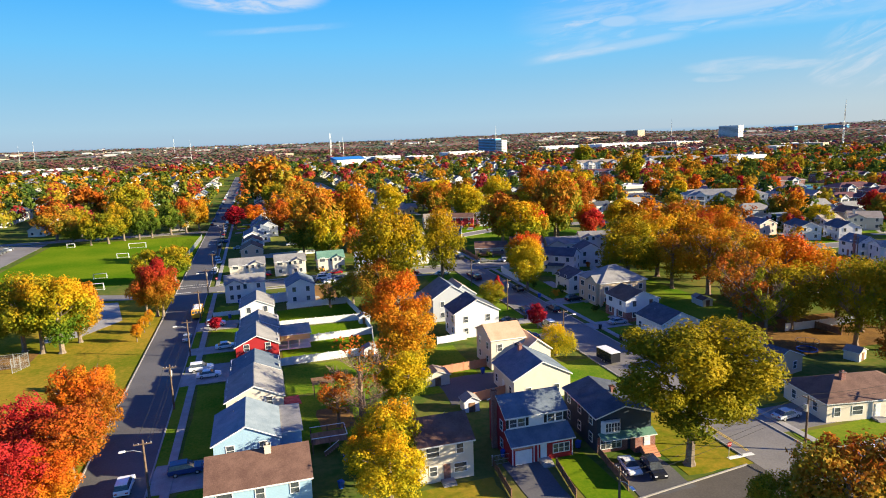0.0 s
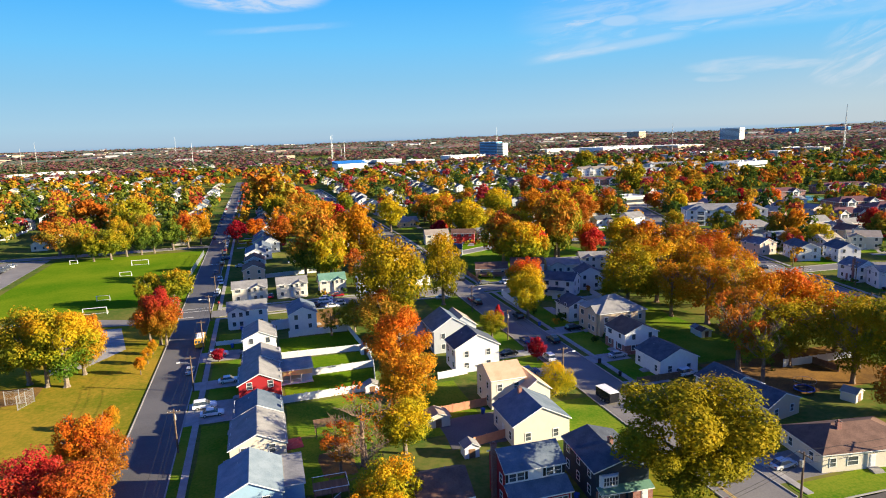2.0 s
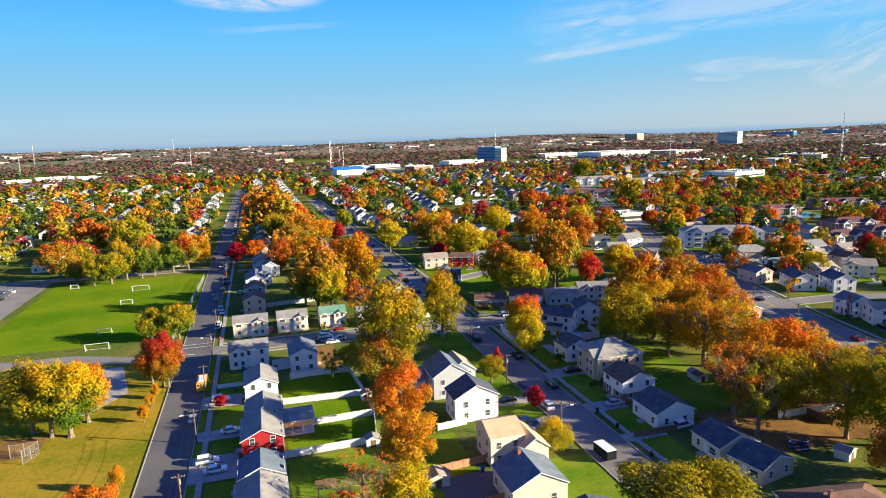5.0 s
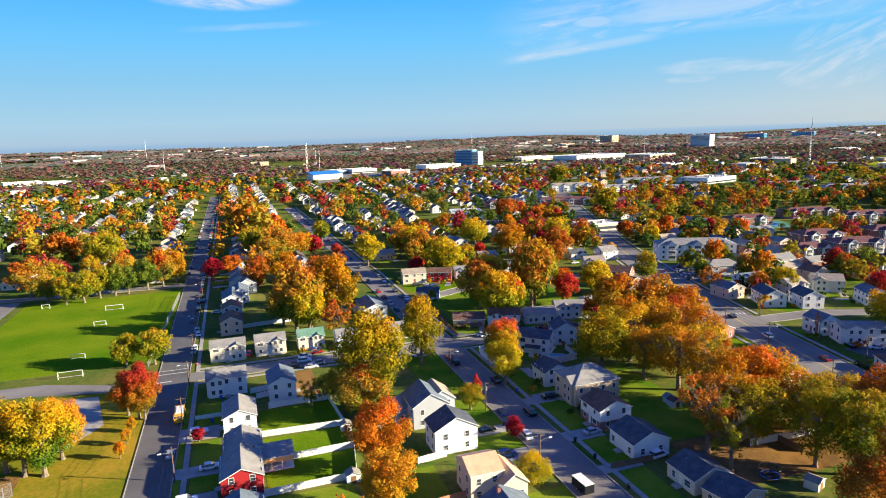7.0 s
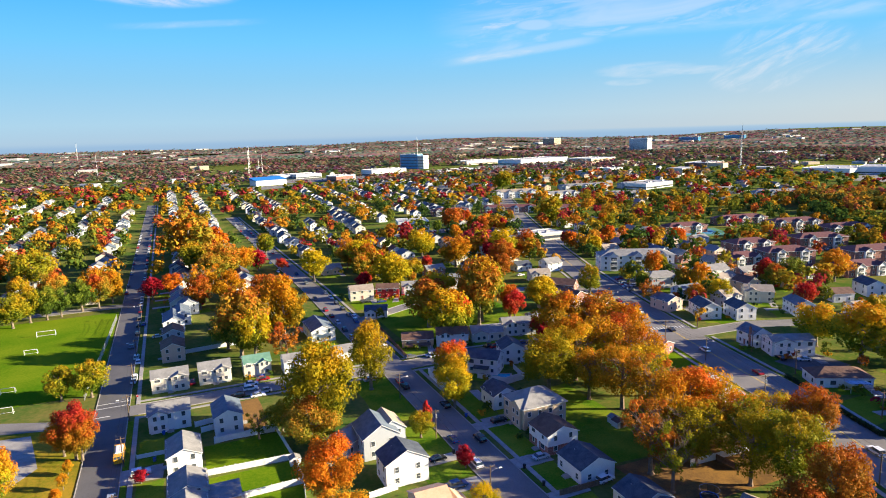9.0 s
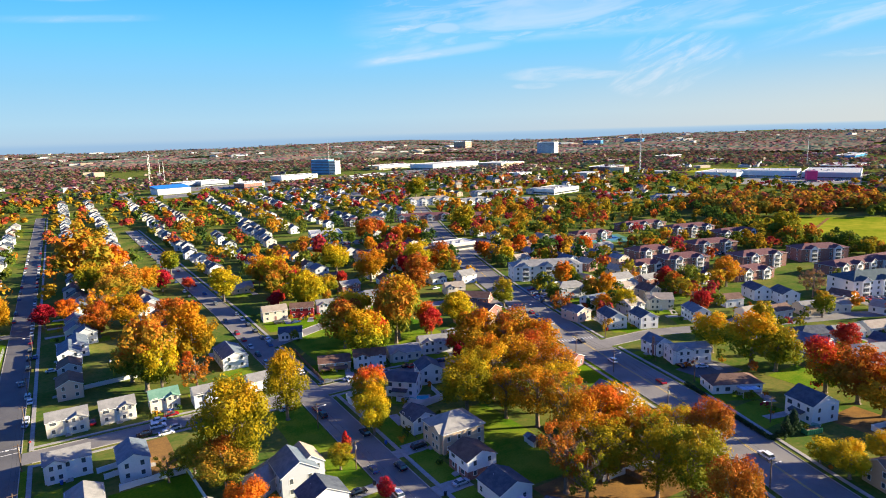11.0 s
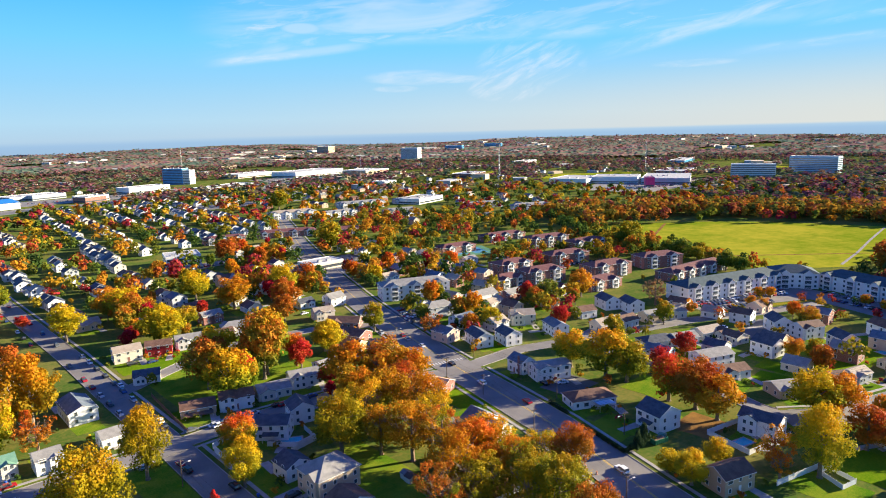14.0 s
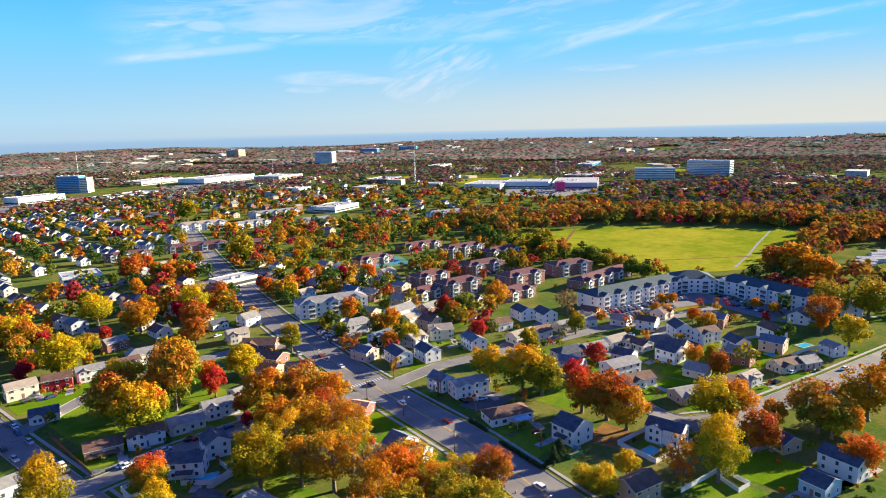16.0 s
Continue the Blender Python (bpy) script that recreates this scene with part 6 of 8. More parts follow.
tree(99.9, 388.6, 18.5, 9.5, "gold", "round", 1)
tree(103.4, 362.0, 18.7, 9.6, "mixed", "round", 1)
tree(102.6, 316.5, 20.4, 10.4, "yellow", "round", 1)
tree(94.1, 330.8, 8.3, 4.4, "red", "round", 1)
tree(59.8, 397.7, 8.2, 4.4, "red", "round", 1)
tree(96.2, 244.0, 21.9, 11.2, "mixed", "round", 1)
tree(104.0, 230.0, 17.2, 6.6, "flame", "oval", 1)
tree(116.4, 237.2, 30.0, 10.7, "mixed", "oval", 1)
tree(172.8, 319.3, 20.3, 10.6, "rust", "round", 1)
tree(157.0, 350.2, 20.4, 10.5, "russet", "round", 1)
tree(132.1, 234.2, 14.3, 5.5, "red", "oval", 1)
tree(152.8, 245.4, 15.4, 8.0, "yellow", "round", 1)
tree(130.9, 212.1, 8.7, 4.7, "red", "round", 1)
tree(212.6, 153.9, 17.8, 9.5, "turn", "round", 1)
tree(210.9, 135.9, 21.6, 11.2, "turn", "round", 1)
tree(214.3, 128.7, 18.1, 9.5, "olive", "round", 1)
tree(233.2, 123.4, 11.4, 5.9, "red", "round", 1)
tree(209.1, 108.4, 17.3, 9.0, "flame", "round", 1)
tree(209.0, 98.2, 20.2, 10.5, "rust", "round", 1)
tree(205.5, 89.0, 16.7, 8.7, "gold", "round", 1)
tree(257.5, 126.2, 11.0, 5.9, "red", "round", 1)
tree(229.0, 66.2, 18.2, 9.6, "yellow", "round", 1)
tree(238.3, 62.0, 16.2, 8.6, "gold", "round", 1)
tree(189.6, 53.0, 22.2, 8.5, "yellow", "oval", 0)
tree(216.4, 48.2, 15.0, 7.8, "rust", "round", 1)
tree(242.4, 35.6, 20.3, 10.6, "mixed", "round", 1)
tree(240.4, 30.9, 14.4, 7.6, "olive", "round", 1)
tree(220.6, 20.5, 13.3, 7.1, "orange", "round", 1)
tree(263.7, 23.2, 22.2, 11.4, "russet", "round", 1)
tree(186.7, 64.4, 14.1, 6.8, "gold", "thin", 0)
tree(179.0, 60.0, 12.9, 6.2, "orange", "thin", 0)
tree(161.3, 76.6, 10.6, 5.6, "yellow", "round", 0)
tree(175.5, 75.9, 9.1, 4.9, "yellow", "round", 0)
tree(162.6, 84.5, 7.6, 4.1, "yellow", "round", 1)
tree(174.0, 98.5, 7.6, 2.9, "conifer", "cone", 1)
tree(168.0, 97.2, 7.6, 2.5, "conifer", "cone", 1)
tree(285.0, 91.2, 9.6, 5.1, "gold", "round", 1)
tree(340.0, 103.3, 10.0, 5.4, "gold", "round", 1)
tree(226.7, 60.5, 8.5, 4.5, "gold", "round", 1)
tree(369.0, 54.3, 21.0, 9.5, "rust", "open", 1)
tree(398.9, 55.6, 22.5, 11.4, "olive", "round", 1)
tree(347.3, 39.5, 16.9, 8.8, "yellow", "round", 1)
tree(409.3, 38.4, 23.0, 11.6, "olive", "round", 1)
tree(483.7, 102.3, 24.4, 12.3, "rust", "round", 2)
tree(481.8, 88.1, 28.0, 13.8, "gold", "round", 2)
tree(472.2, 72.9, 23.5, 11.9, "gold", "round", 2)
tree(250.4, 187.6, 13.4, 5.3, "red", "oval", 1)
tree(218.9, 218.6, 9.9, 5.3, "gold", "round", 1)
tree(228.8, 214.3, 12.0, 6.4, "yellow", "round", 1)
tree(200.3, 227.0, 13.8, 6.7, "rust", "thin", 1)
tree(186.4, 254.8, 16.3, 6.4, "olive", "oval", 1)
tree(299.0, 464.9, 27.3, 13.6, "olive", "round", 2)
tree(210.6, 359.8, 18.5, 9.7, "rust", "round", 1)
tree(164.1, 305.4, 15.2, 7.6, "rust", "round", 1)
tree(191.4, 352.5, 21.8, 11.3, "yellow", "round", 1)
tree(119.6, 241.0, 30.9, 11.4, "olive", "oval", 1)
tree(103.2, 252.4, 22.4, 11.6, "yellow", "round", 1)
tree(97.4, 228.6, 20.7, 10.7, "turn", "round", 1)
tree(133.6, 240.8, 15.7, 6.1, "orange", "oval", 1)
tree(151.7, 243.6, 15.8, 8.3, "yellow", "round", 1)
tree(106.4, 313.4, 18.2, 9.5, "yellow", "round", 1)
tree(121.1, 332.8, 13.3, 7.1, "olive", "round", 1)
tree(89.9, 320.7, 9.5, 5.1, "crimson", "round", 1)
tree(103.1, 367.8, 20.9, 10.8, "yellow", "round", 1)
tree(149.2, 386.8, 20.1, 10.3, "yellow", "round", 1)
tree(214.1, 484.7, 20.2, 10.5, "rust", "round", 2)
tree(424.9, 781.1, 29.9, 14.5, "olive", "round", 2)
tree(473.1, 281.5, 23.6, 11.8, "olive", "round", 2)
tree(310.6, 216.9, 17.1, 8.9, "gold", "round", 1)
tree(323.5, 176.2, 16.6, 8.0, "brown", "thin", 1)
tree(287.1, 224.7, 14.9, 7.9, "green", "round", 1)
tree(351.5, 135.1, 7.1, 3.8, "gold", "round", 1)
tree(351.7, 128.6, 7.1, 3.8, "gold", "round", 1)
tree(-86.4, 337.9, 15.0, 7.0, "mixed", "round", 1)
tree(-77.0, 330.3, 14.0, 6.0, "olive", "round", 1)
tree(-69.7, 331.3, 16.0, 7.5, "olive", "round", 1)
tree(-64.1, 338.0, 17.0, 7.0, "olive", "round", 1)
tree(-57.7, 339.8, 16.0, 6.5, "green", "round", 1)
tree(-52.2, 342.1, 15.0, 6.0, "green", "round", 1)
tree(-44.1, 348.6, 17.0, 7.5, "green", "round", 1)
tree(-36.9, 350.5, 18.0, 7.5, "mixed", "round", 1)
tree(-31.5, 359.2, 18.0, 7.0, "russet", "round", 1)
tree(-89.0, 365.8, 16.0, 6.5, "olive", "round", 1)
tree(-72.4, 367.4, 17.0, 7.0, "olive", "round", 1)
tree(-59.8, 372.7, 18.0, 7.0, "mixed", "round", 1)
tree(-41.9, 376.1, 18.0, 7.0, "russet", "round", 1)
tree(132.6, 199.3, 20.9, 10.8, "russet", "round", 1, deep=0.42)
tree(147.0, 193.6, 20.9, 11.0, "mixed", "round", 1, deep=0.42)
tree(146.9, 180.7, 20.9, 9.4, "russet", "open", 1, deep=0.42)
tree(102.4, 160.6, 20.9, 10.0, "oak", "round", 0, deep=0.42)
tree(116.6, 167.0, 20.9, 9.4, "turn", "open", 0, deep=0.42)
tree(127.9, 169.1, 20.9, 8.9, "russet", "open", 1, deep=0.42)
tree(133.6, 155.8, 20.4, 8.1, "russet", "open", 0, deep=0.42)
tree(115.8, 142.4, 20.9, 9.7, "russet", "open", 0, deep=0.42)
tree(119.4, 132.9, 20.9, 9.5, "mixed", "thin", 0, deep=0.42)
tree(110.6, 120.1, 20.7, 7.8, "russet", "open", 0, deep=0.42)
tree(128.6, 123.5, 17.7, 9.4, "turn", "open", 0, deep=0.42)
tree(111.1, 109.6, 17.6, 9.3, "oak", "open", 0, deep=0.42)
tree(98.6, 110.7, 20.9, 8.2, "rust", "thin", 0)
tree(135.8, 109.0, 15.3, 8.3, "turn", "open", 0, deep=0.42)
tree(138.1, 99.7, 19.2, 6.5, "rust", "round", 0, deep=0.42)
tree(115.3, 97.1, 17.5, 6.9, "oak", "open", 0, deep=0.42)
tree(120.6, 91.2, 20.9, 7.9, "olive", "round", 0, deep=0.42)
tree(97.7, 102.5, 17.9, 6.3, "olive", "thin", 0)
tree(126.8, 112.0, 15.2, 7.3, "gold", "open", 0, deep=0.42)
tree(118.4, 79.4, 18.8, 6.8, "rust", "round", 0)
tree(127.5, 147.0, 20.0, 8.6, "turn", "open", 0, deep=0.42)
tree(137.5, 172.5, 19.0, 8.4, "rust", "open", 0, deep=0.42)
tree(120.5, 121.5, 20.5, 8.8, "orange", "oval", 0, deep=0.42)
tree(124.0, 103.5, 19.0, 8.2, "olive", "open", 0, deep=0.42)
tree(138.0, 184.0, 20.0, 8.2, "russet", "open", 1, deep=0.42)
tree(122.0, 180.0, 20.0, 8.4, "russet", "round", 1, deep=0.42)
tree(111.5, 152.5, 18.5, 7.4, "russet", "open", 0, deep=0.42)
tree(118.4, 190.8, 11.9, 2.5, "crimson", "round", 1)
tree(22.3, 464.2, 19.1, 10.1, "gold", "round", 2)
tree(8.6, 439.0, 38.7, 18.6, "mixed", "round", 2)
tree(17.9, 376.2, 18.8, 10.0, "mixed", "round", 1)
tree(37.2, 401.4, 17.1, 8.6, "gold", "round", 1)
tree(22.4, 331.4, 17.4, 9.3, "russet", "round", 1)
tree(8.9, 323.8, 17.1, 7.4, "rust", "round", 1)
tree(27.0, 281.7, 17.1, 7.7, "mixed", "round", 1)
tree(25.8, 246.8, 15.6, 5.8, "gold", "round", 1)
tree(42.8, 273.9, 15.9, 6.0, "olive", "round", 1)
tree(34.0, 244.2, 11.7, 2.4, "rust", "round", 1)
tree(58.0, 451.6, 17.1, 7.2, "olive", "round", 2)
tree(11.4, 417.1, 17.1, 8.3, "gold", "round", 1)
tree(55.5, 46.0, 15.0, 6.5, "mixed", "round", 0)
tree(50.0, 50.5, 9.0, 3.6, "olive", "round", 0)
tree(62.0, 44.0, 15.0, 6.0, "rust", "round", 0)
tree(467.5, 285.0, 14.4, 7.5, "green", "round", 2)
tree(451.7, 262.6, 16.8, 8.6, "olive", "round", 2)
tree(472.4, 261.6, 13.2, 6.9, "mixed", "round", 2)
tree(456.6, 238.4, 13.6, 7.1, "green", "round", 2)
tree(455.8, 226.4, 16.3, 8.4, "green", "round", 2)
tree(451.6, 213.0, 12.2, 6.4, "olive", "round", 2)
tree(446.0, 199.7, 12.8, 6.7, "mixed", "round", 2)
tree(433.0, 183.9, 15.0, 7.8, "green", "round", 2)
tree(433.1, 174.1, 11.4, 6.0, "green", "round", 2)
tree(376.2, 140.4, 6.9, 3.7, "gold", "round", 2)
tree(380.1, 135.4, 7.0, 3.7, "gold", "round", 2)
tree(394.4, 92.2, 7.0, 3.7, "gold", "round", 2)
tree(389.9, 81.5, 6.9, 3.7, "gold", "round", 2)

# ---------------------------------------------------------------- shops, offices, apartment blocks and masts farther off
block(189, 511, -14, 26, 24, 8, "white", "flat", "office")
block(255, 412, -0, 29, 18, 5, "cream", "flat", "shop")
block(161, 1154, 14, 55, 30, 9, "white", "bluepaint", "shop")
block(537, 1439, -54, 48, 24, 34, "curtain", "flat", "tower")
block(556, 1413, -54, 17, 22, 30, "white", "flat", "tower")
block(531, 1186, 25, 131, 40, 8, "grey", "flat", "shop")
block(416, 1282, 16, 86, 40, 11, "white", "flat", "shop")
block(292, 1164, 22, 38, 30, 9, "brick", "flat", "shop")
block(254, 1306, 18, 58, 40, 8, "grey", "flat", "shop")
block(861, 1419, 16, 175, 80, 12, "white", "flat", "shop")
block(749, 1518, 19, 132, 60, 9, "cream", "flat", "shop")
block(928, 1267, 17, 94, 70, 14, "beige", "flat", "shop")
block(758, 978, 18, 40, 30, 9, "white", "flat", "shop")
block(605, 699, 16, 64, 40, 7, "white", "flat", "shop")
block(1835, 2841, -66, 70, 60, 40, "beige", "flat", "tower")
block(1480, 1745, -60, 62, 44, 46, "white", "flat", "tower")
block(2180, 2243, -62, 84, 40, 34, "curtain", "flat", "tower")
block(2529, 2310, -62, 90, 40, 34, "curtain", "flat", "tower")
block(1002, 707, 15, 94, 70, 9, "white", "flat", "shop")
block(1046, 649, 25, 68, 80, 11, "white", "flat", "shop")
block(985, 549, -51, 14, 18, 16, "pinkpaint", "pinkpaint", "shop")
block(1097, 576, 25, 129, 80, 10, "grey", "flat", "shop")
block(1017, 1005, 22, 84, 50, 8, "brick", "flat", "shop")
block(1485, 1232, 21, 106, 40, 9, "grey", "flat", "shop")
block(1679, 839, 18, 181, 40, 10, "curtain", "flat", "shop")
block(1290, 500, -68.5, 78, 24, 23, "white", "flat", "tower")
block(1438, 436, -92, 90, 26, 32, "ltblue", "flat", "tower")
block(1281, 653, 14, 119, 60, 9, "brick", "flat", "shop")
block(-373, 1397, 20, 63, 40, 7, "white", "flat", "shop")
block(-307, 1362, 23, 39, 40, 7, "white", "flat", "shop")
block(-415, 1327, 16, 46, 40, 7, "cream", "flat", "shop")
block(238, 1322, 18, 95, 50, 7, "grey", "flat", "shop")
block(298, 1181, 25, 37, 40, 9, "cream", "flat", "shop")
block(-214, 1269, 17, 14, 20, 9, "white", "flat", "shop")
apartments(247, 295, -24, 42, 14, 8.6, 2.6, "white", "r_grey")
apartments(333, 291, -9, 28, 15, 8.4, 2.2, "brick", "r_maroon")
apartments(328, 261, -15, 30, 15, 8.4, 2.2, "brick", "r_maroon")
apartments(385, 283, -16, 34, 15, 8.4, 2.2, "brick", "r_maroon")
apartments(371, 239, -13, 34, 15, 8.4, 2.2, "brick", "r_maroon")
apartments(420, 228, -24, 33, 15, 8.4, 2.2, "brick", "r_maroon")
apartments(338, 223, -9, 28, 14, 5.6, 2.2, "brick", "r_maroon")
apartments(411, 197, -7, 63, 14, 5.6, 2.2, "brick", "r_maroon")
apartments(301, 235, 1, 23, 14, 5.6, 2.2, "brick", "r_maroon")
apartments(304, 271, -4, 24, 14, 5.6, 2.2, "brick", "r_maroon")
apartments(364, 379, -8, 34, 14, 5.6, 2.2, "brick", "r_maroon")
apartments(434, 389, -11, 44, 14, 5.6, 2.2, "brick", "r_maroon")
apartments(433, 339, -13, 41, 15, 8.4, 2.2, "brick", "r_maroon")
apartments(439, 303, -11, 36, 15, 8.4, 2.2, "brick", "r_maroon")
apartments(392, 691, -14, 57, 14, 8.2, 2.5, "white", "r_tan")
apartments(507, 707, -12, 67, 14, 8.2, 2.5, "grey", "r_grey")
apartments(435, 657, -4, 48, 14, 6.0, 2.5, "white", "r_grey")
apartments(497, 611, -18, 45, 14, 6.0, 2.5, "cream", "r_grey")
apartments(606, 577, -22, 55, 14, 6.0, 2.5, "white", "r_grey")
apartments(629, 515, -18, 56, 14, 6.0, 2.5, "white", "r_grey")
apartments(596, 707, -8, 57, 14, 6.0, 2.5, "grey", "r_grey")
apartments(256, 581, -14, 38, 14, 5.6, 2.2, "brick", "r_maroon")
apartments(316, 570, -23, 57, 14, 5.6, 2.2, "brick", "r_maroon")
apartments(362, 537, -21, 35, 14, 5.6, 2.2, "brick", "r_maroon")
apartments(376, 159.2, -19.2, 77, 17, 8.8, 3.2, "white", "r_teal")
apartments(419.5, 137.5, -58, 25, 18, 9.4, 3.6, "white", "r_teal")
apartments(418.4, 88.5, -110, 70, 17, 8.8, 3.2, "white", "r_teal")
mast(-695, 2411, 73)
mast(-309, 2806, 83)
mast(197, 1725, 62)
mast(215, 1690, 42)
mast(771, 2007, 72)
mast(791, 1098, 62)
mast(967, 868, 83)
mast(-142, 1609, 54)
mast(-522, 1702, 55)
mast(151, 1340, 59)
mast(174, 1314, 49)
mast(1097, 986, 69)
mast(1302, 735, 68)


def mobile_home(x, y, rz, L, wall):
    """A long low home with a shallow pale roof, end windows and a door."""
    h = root("mobile_home", x, y, 0, rz, f"long low {NAMES[wall]} mobile home with a pale roof", "mobile home", "mobile homes")
    BUILT.append((x, y, rz, L, 5))
    part("wall", walls_gable(L, 4.4, 2.9, 0.5, wall), h)
    part("roof", roof_gable(L, 4.4, 2.9, 0.5, "flat", 0.25), h, "pale metal roof")
    m = side_frames(L, 4.4)["-y"][0]
    for px in (-0.36, -0.12, 0.32):
        window(h, m @ pose(px * L, 0, 1.7), 1.2, 1.0, None, 0)
    part("door", door_mesh(0.95, 2.05, "trim"), h, at=m @ pose(0.1 * L, 0, 0.3))


for _i in range(11):
    mobile_home(556 + 9.5 * _i + 2 * (_i % 3), 58 - 2.2 * _i + 3 * (_i % 2), -62 + 5 * (_i % 3), 17 + 2 * (_i % 4), ("white", "cream", "grey")[_i % 3])
for _i in range(7):
    mobile_home(524 + 9.0 * _i, 34 - 2.0 * _i, -60 + 6 * (_i % 2), 16 + 2 * (_i % 3), ("white", "beige")[_i % 2])


# ---------------------------------------------------------------- houses with features of their own
def red_house():
    """Red colonial: white upper front, lower storey set forward under a lean-to roof, garage at one end."""
    L, W = 9.2, 6.6
    h = house(35.2, 81.2, 0, L, W, 6.1, 1.9, "red", "r_slate", front="-y", chimney=(-4.95, 0.4, "brick"), plain=("-y",), label="two-storey red house with white upper front and slate-blue roof")
    part("upper_front", Solid().box(-L / 2, -W / 2 - 0.05, 4.3, L / 2, -W / 2, 6.0).mesh("upper_front", M["white"]), h, "white upper wall")
    for px in (-2.9, 2.9):
        for dx in (-0.62, 0.62):
            f = window(h, pose(px + dx, -W / 2 - 0.05, 5.15), 1.0, 1.15)
        for sx in (-1.5, 1.5):
            part("shutter", shared("black_shutter", lambda: Solid().box(-0.2, -0.05, -0.6, 0.2, 0.01, 0.6).mesh("shutter", M["black"])), h, "black shutter", pose(px + sx, -W / 2 - 0.06, 5.15))
    y0 = -W / 2 - 2.2
    part("front_room", Solid().box(-L / 2, y0, 0, L / 2, -W / 2 - 0.002, 2.75).mesh("front_room", M["red"]), h, "red lower front")
    part("lean_to_roof", edge_trim(Solid().prism([(-W / 2 - 0.05, 4.1), (y0 - 0.4, 2.72), (y0 - 0.4, 2.92), (-W / 2 - 0.05, 4.3)], -L / 2 - 0.3, L / 2 + 0.3, "x").mesh("lean_to_roof", M["r_slate"])), h, "slate-blue lean-to roof")
    part("garage_door", door_mesh(2.5, 2.1, "trim"), h, "white panelled garage door", pose(-2.9, y0, 0.03))
    part("garage_hood", Solid().box(-4.3, y0 - 0.06, 2.25, -1.5, y0, 2.7).mesh("garage_hood", M["terracotta"]), h, "orange-red board over the garage")
    part("door", door_mesh(0.95, 2.05, "trim"), h, "white front door", pose(0.1, y0, 0.5))
    part("front_step", Solid().box(-0.7, y0 - 1.2, 0, 0.9, y0, 0.5).box(-0.7, y0 - 1.6, 0, 0.9, y0 - 1.2, 0.33).box(-0.7, y0 - 2.0, 0, 0.9, y0 - 1.6, 0.17).mesh("front_step", M["concrete"]), h, "pale masonry steps")
    for dx in (-0.85, 0.0, 0.85):
        window(h, pose(2.8 + dx, y0 - 0.02, 1.55), 0.7, 1.25)
    for px in (-L / 2 + 0.07, -1.35, -0.75, L / 2 - 0.07):
        part("corner_board", shared("corner_board", lambda: Solid().box(-0.07, -0.05, 0, 0.07, 0.02, 2.7).mesh("corner_board", M["trim"])), h, at=pose(px, y0 - 0.01, 0))


def navy_house():
    """Dark house, gable to the street, with a white bow window and a brick entrance under a green roof."""
    L, W = 11.6, 8.4
    h = house(47.8, 80.5, 86, L, W, 5.2, 1.3, "navy", "r_dark", front="-x", chimney=(-0.4, -0.8, "brick"), plain=("-x",), label="two-storey dark navy house with charcoal roof and white bow window")
    m, width = side_frames(L, W)["-x"]
    part("bow_window", Solid().prism([(-3.6, 0.0), (-3.2, -0.6), (-1.0, -0.6), (-0.6, 0.0)], 3.0, 4.8).mesh("bow_window", M["trim"]), h, "white bow window", m)
    for i in range(5):
        window(h, m @ pose(-2.98 + i * 0.44, -0.62, 3.95), 0.34, 1.25)
    part("lower_window_wall", Solid().box(-4.1, -0.12, 0, 0.5, -0.01, 2.3).mesh("lower_window_wall", M["brick"]), h, "brick lower wall", m)
    for i in range(4):
        window(h, m @ pose(-3.3 + i * 0.8, -0.13, 1.35), 0.7, 1.5)
    part("canopy", edge_trim(Solid().prism([(0.0, 2.85), (-1.5, 2.35), (-1.5, 2.5), (0.0, 3.0)], -4.0, 4.4, "x").mesh("canopy", M["r_green"])), h, "dark green lean-to canopy", m)
    part("entrance_room", Solid().box(1.0, -1.4, 0, 4.1, -0.005, 2.3).mesh("entrance_room", M["brick"]), h, "brick entrance", m)
    part("door", door_mesh(0.95, 2.0, "trim"), h, "white front door", m @ pose(2.8, -1.41, 0.25))
    s = Solid()
    for i in range(5):
        s.box(1.8, -1.9 - i * 0.35, 0, 3.9, -1.4 - i * 0.35, 1.0 - i * 0.18)
    part("front_step", s.mesh("front_step", M["terracotta"]), h, "brick and stone steps", m)
    part("skylight", Solid().box(-0.5, -0.4, 0, 0.5, 0.4, 0.12).mesh("skylight", M["trim"]), h, "white roof skylight", pose(1.0, 0.9, 6.32, -17, 0, 0))


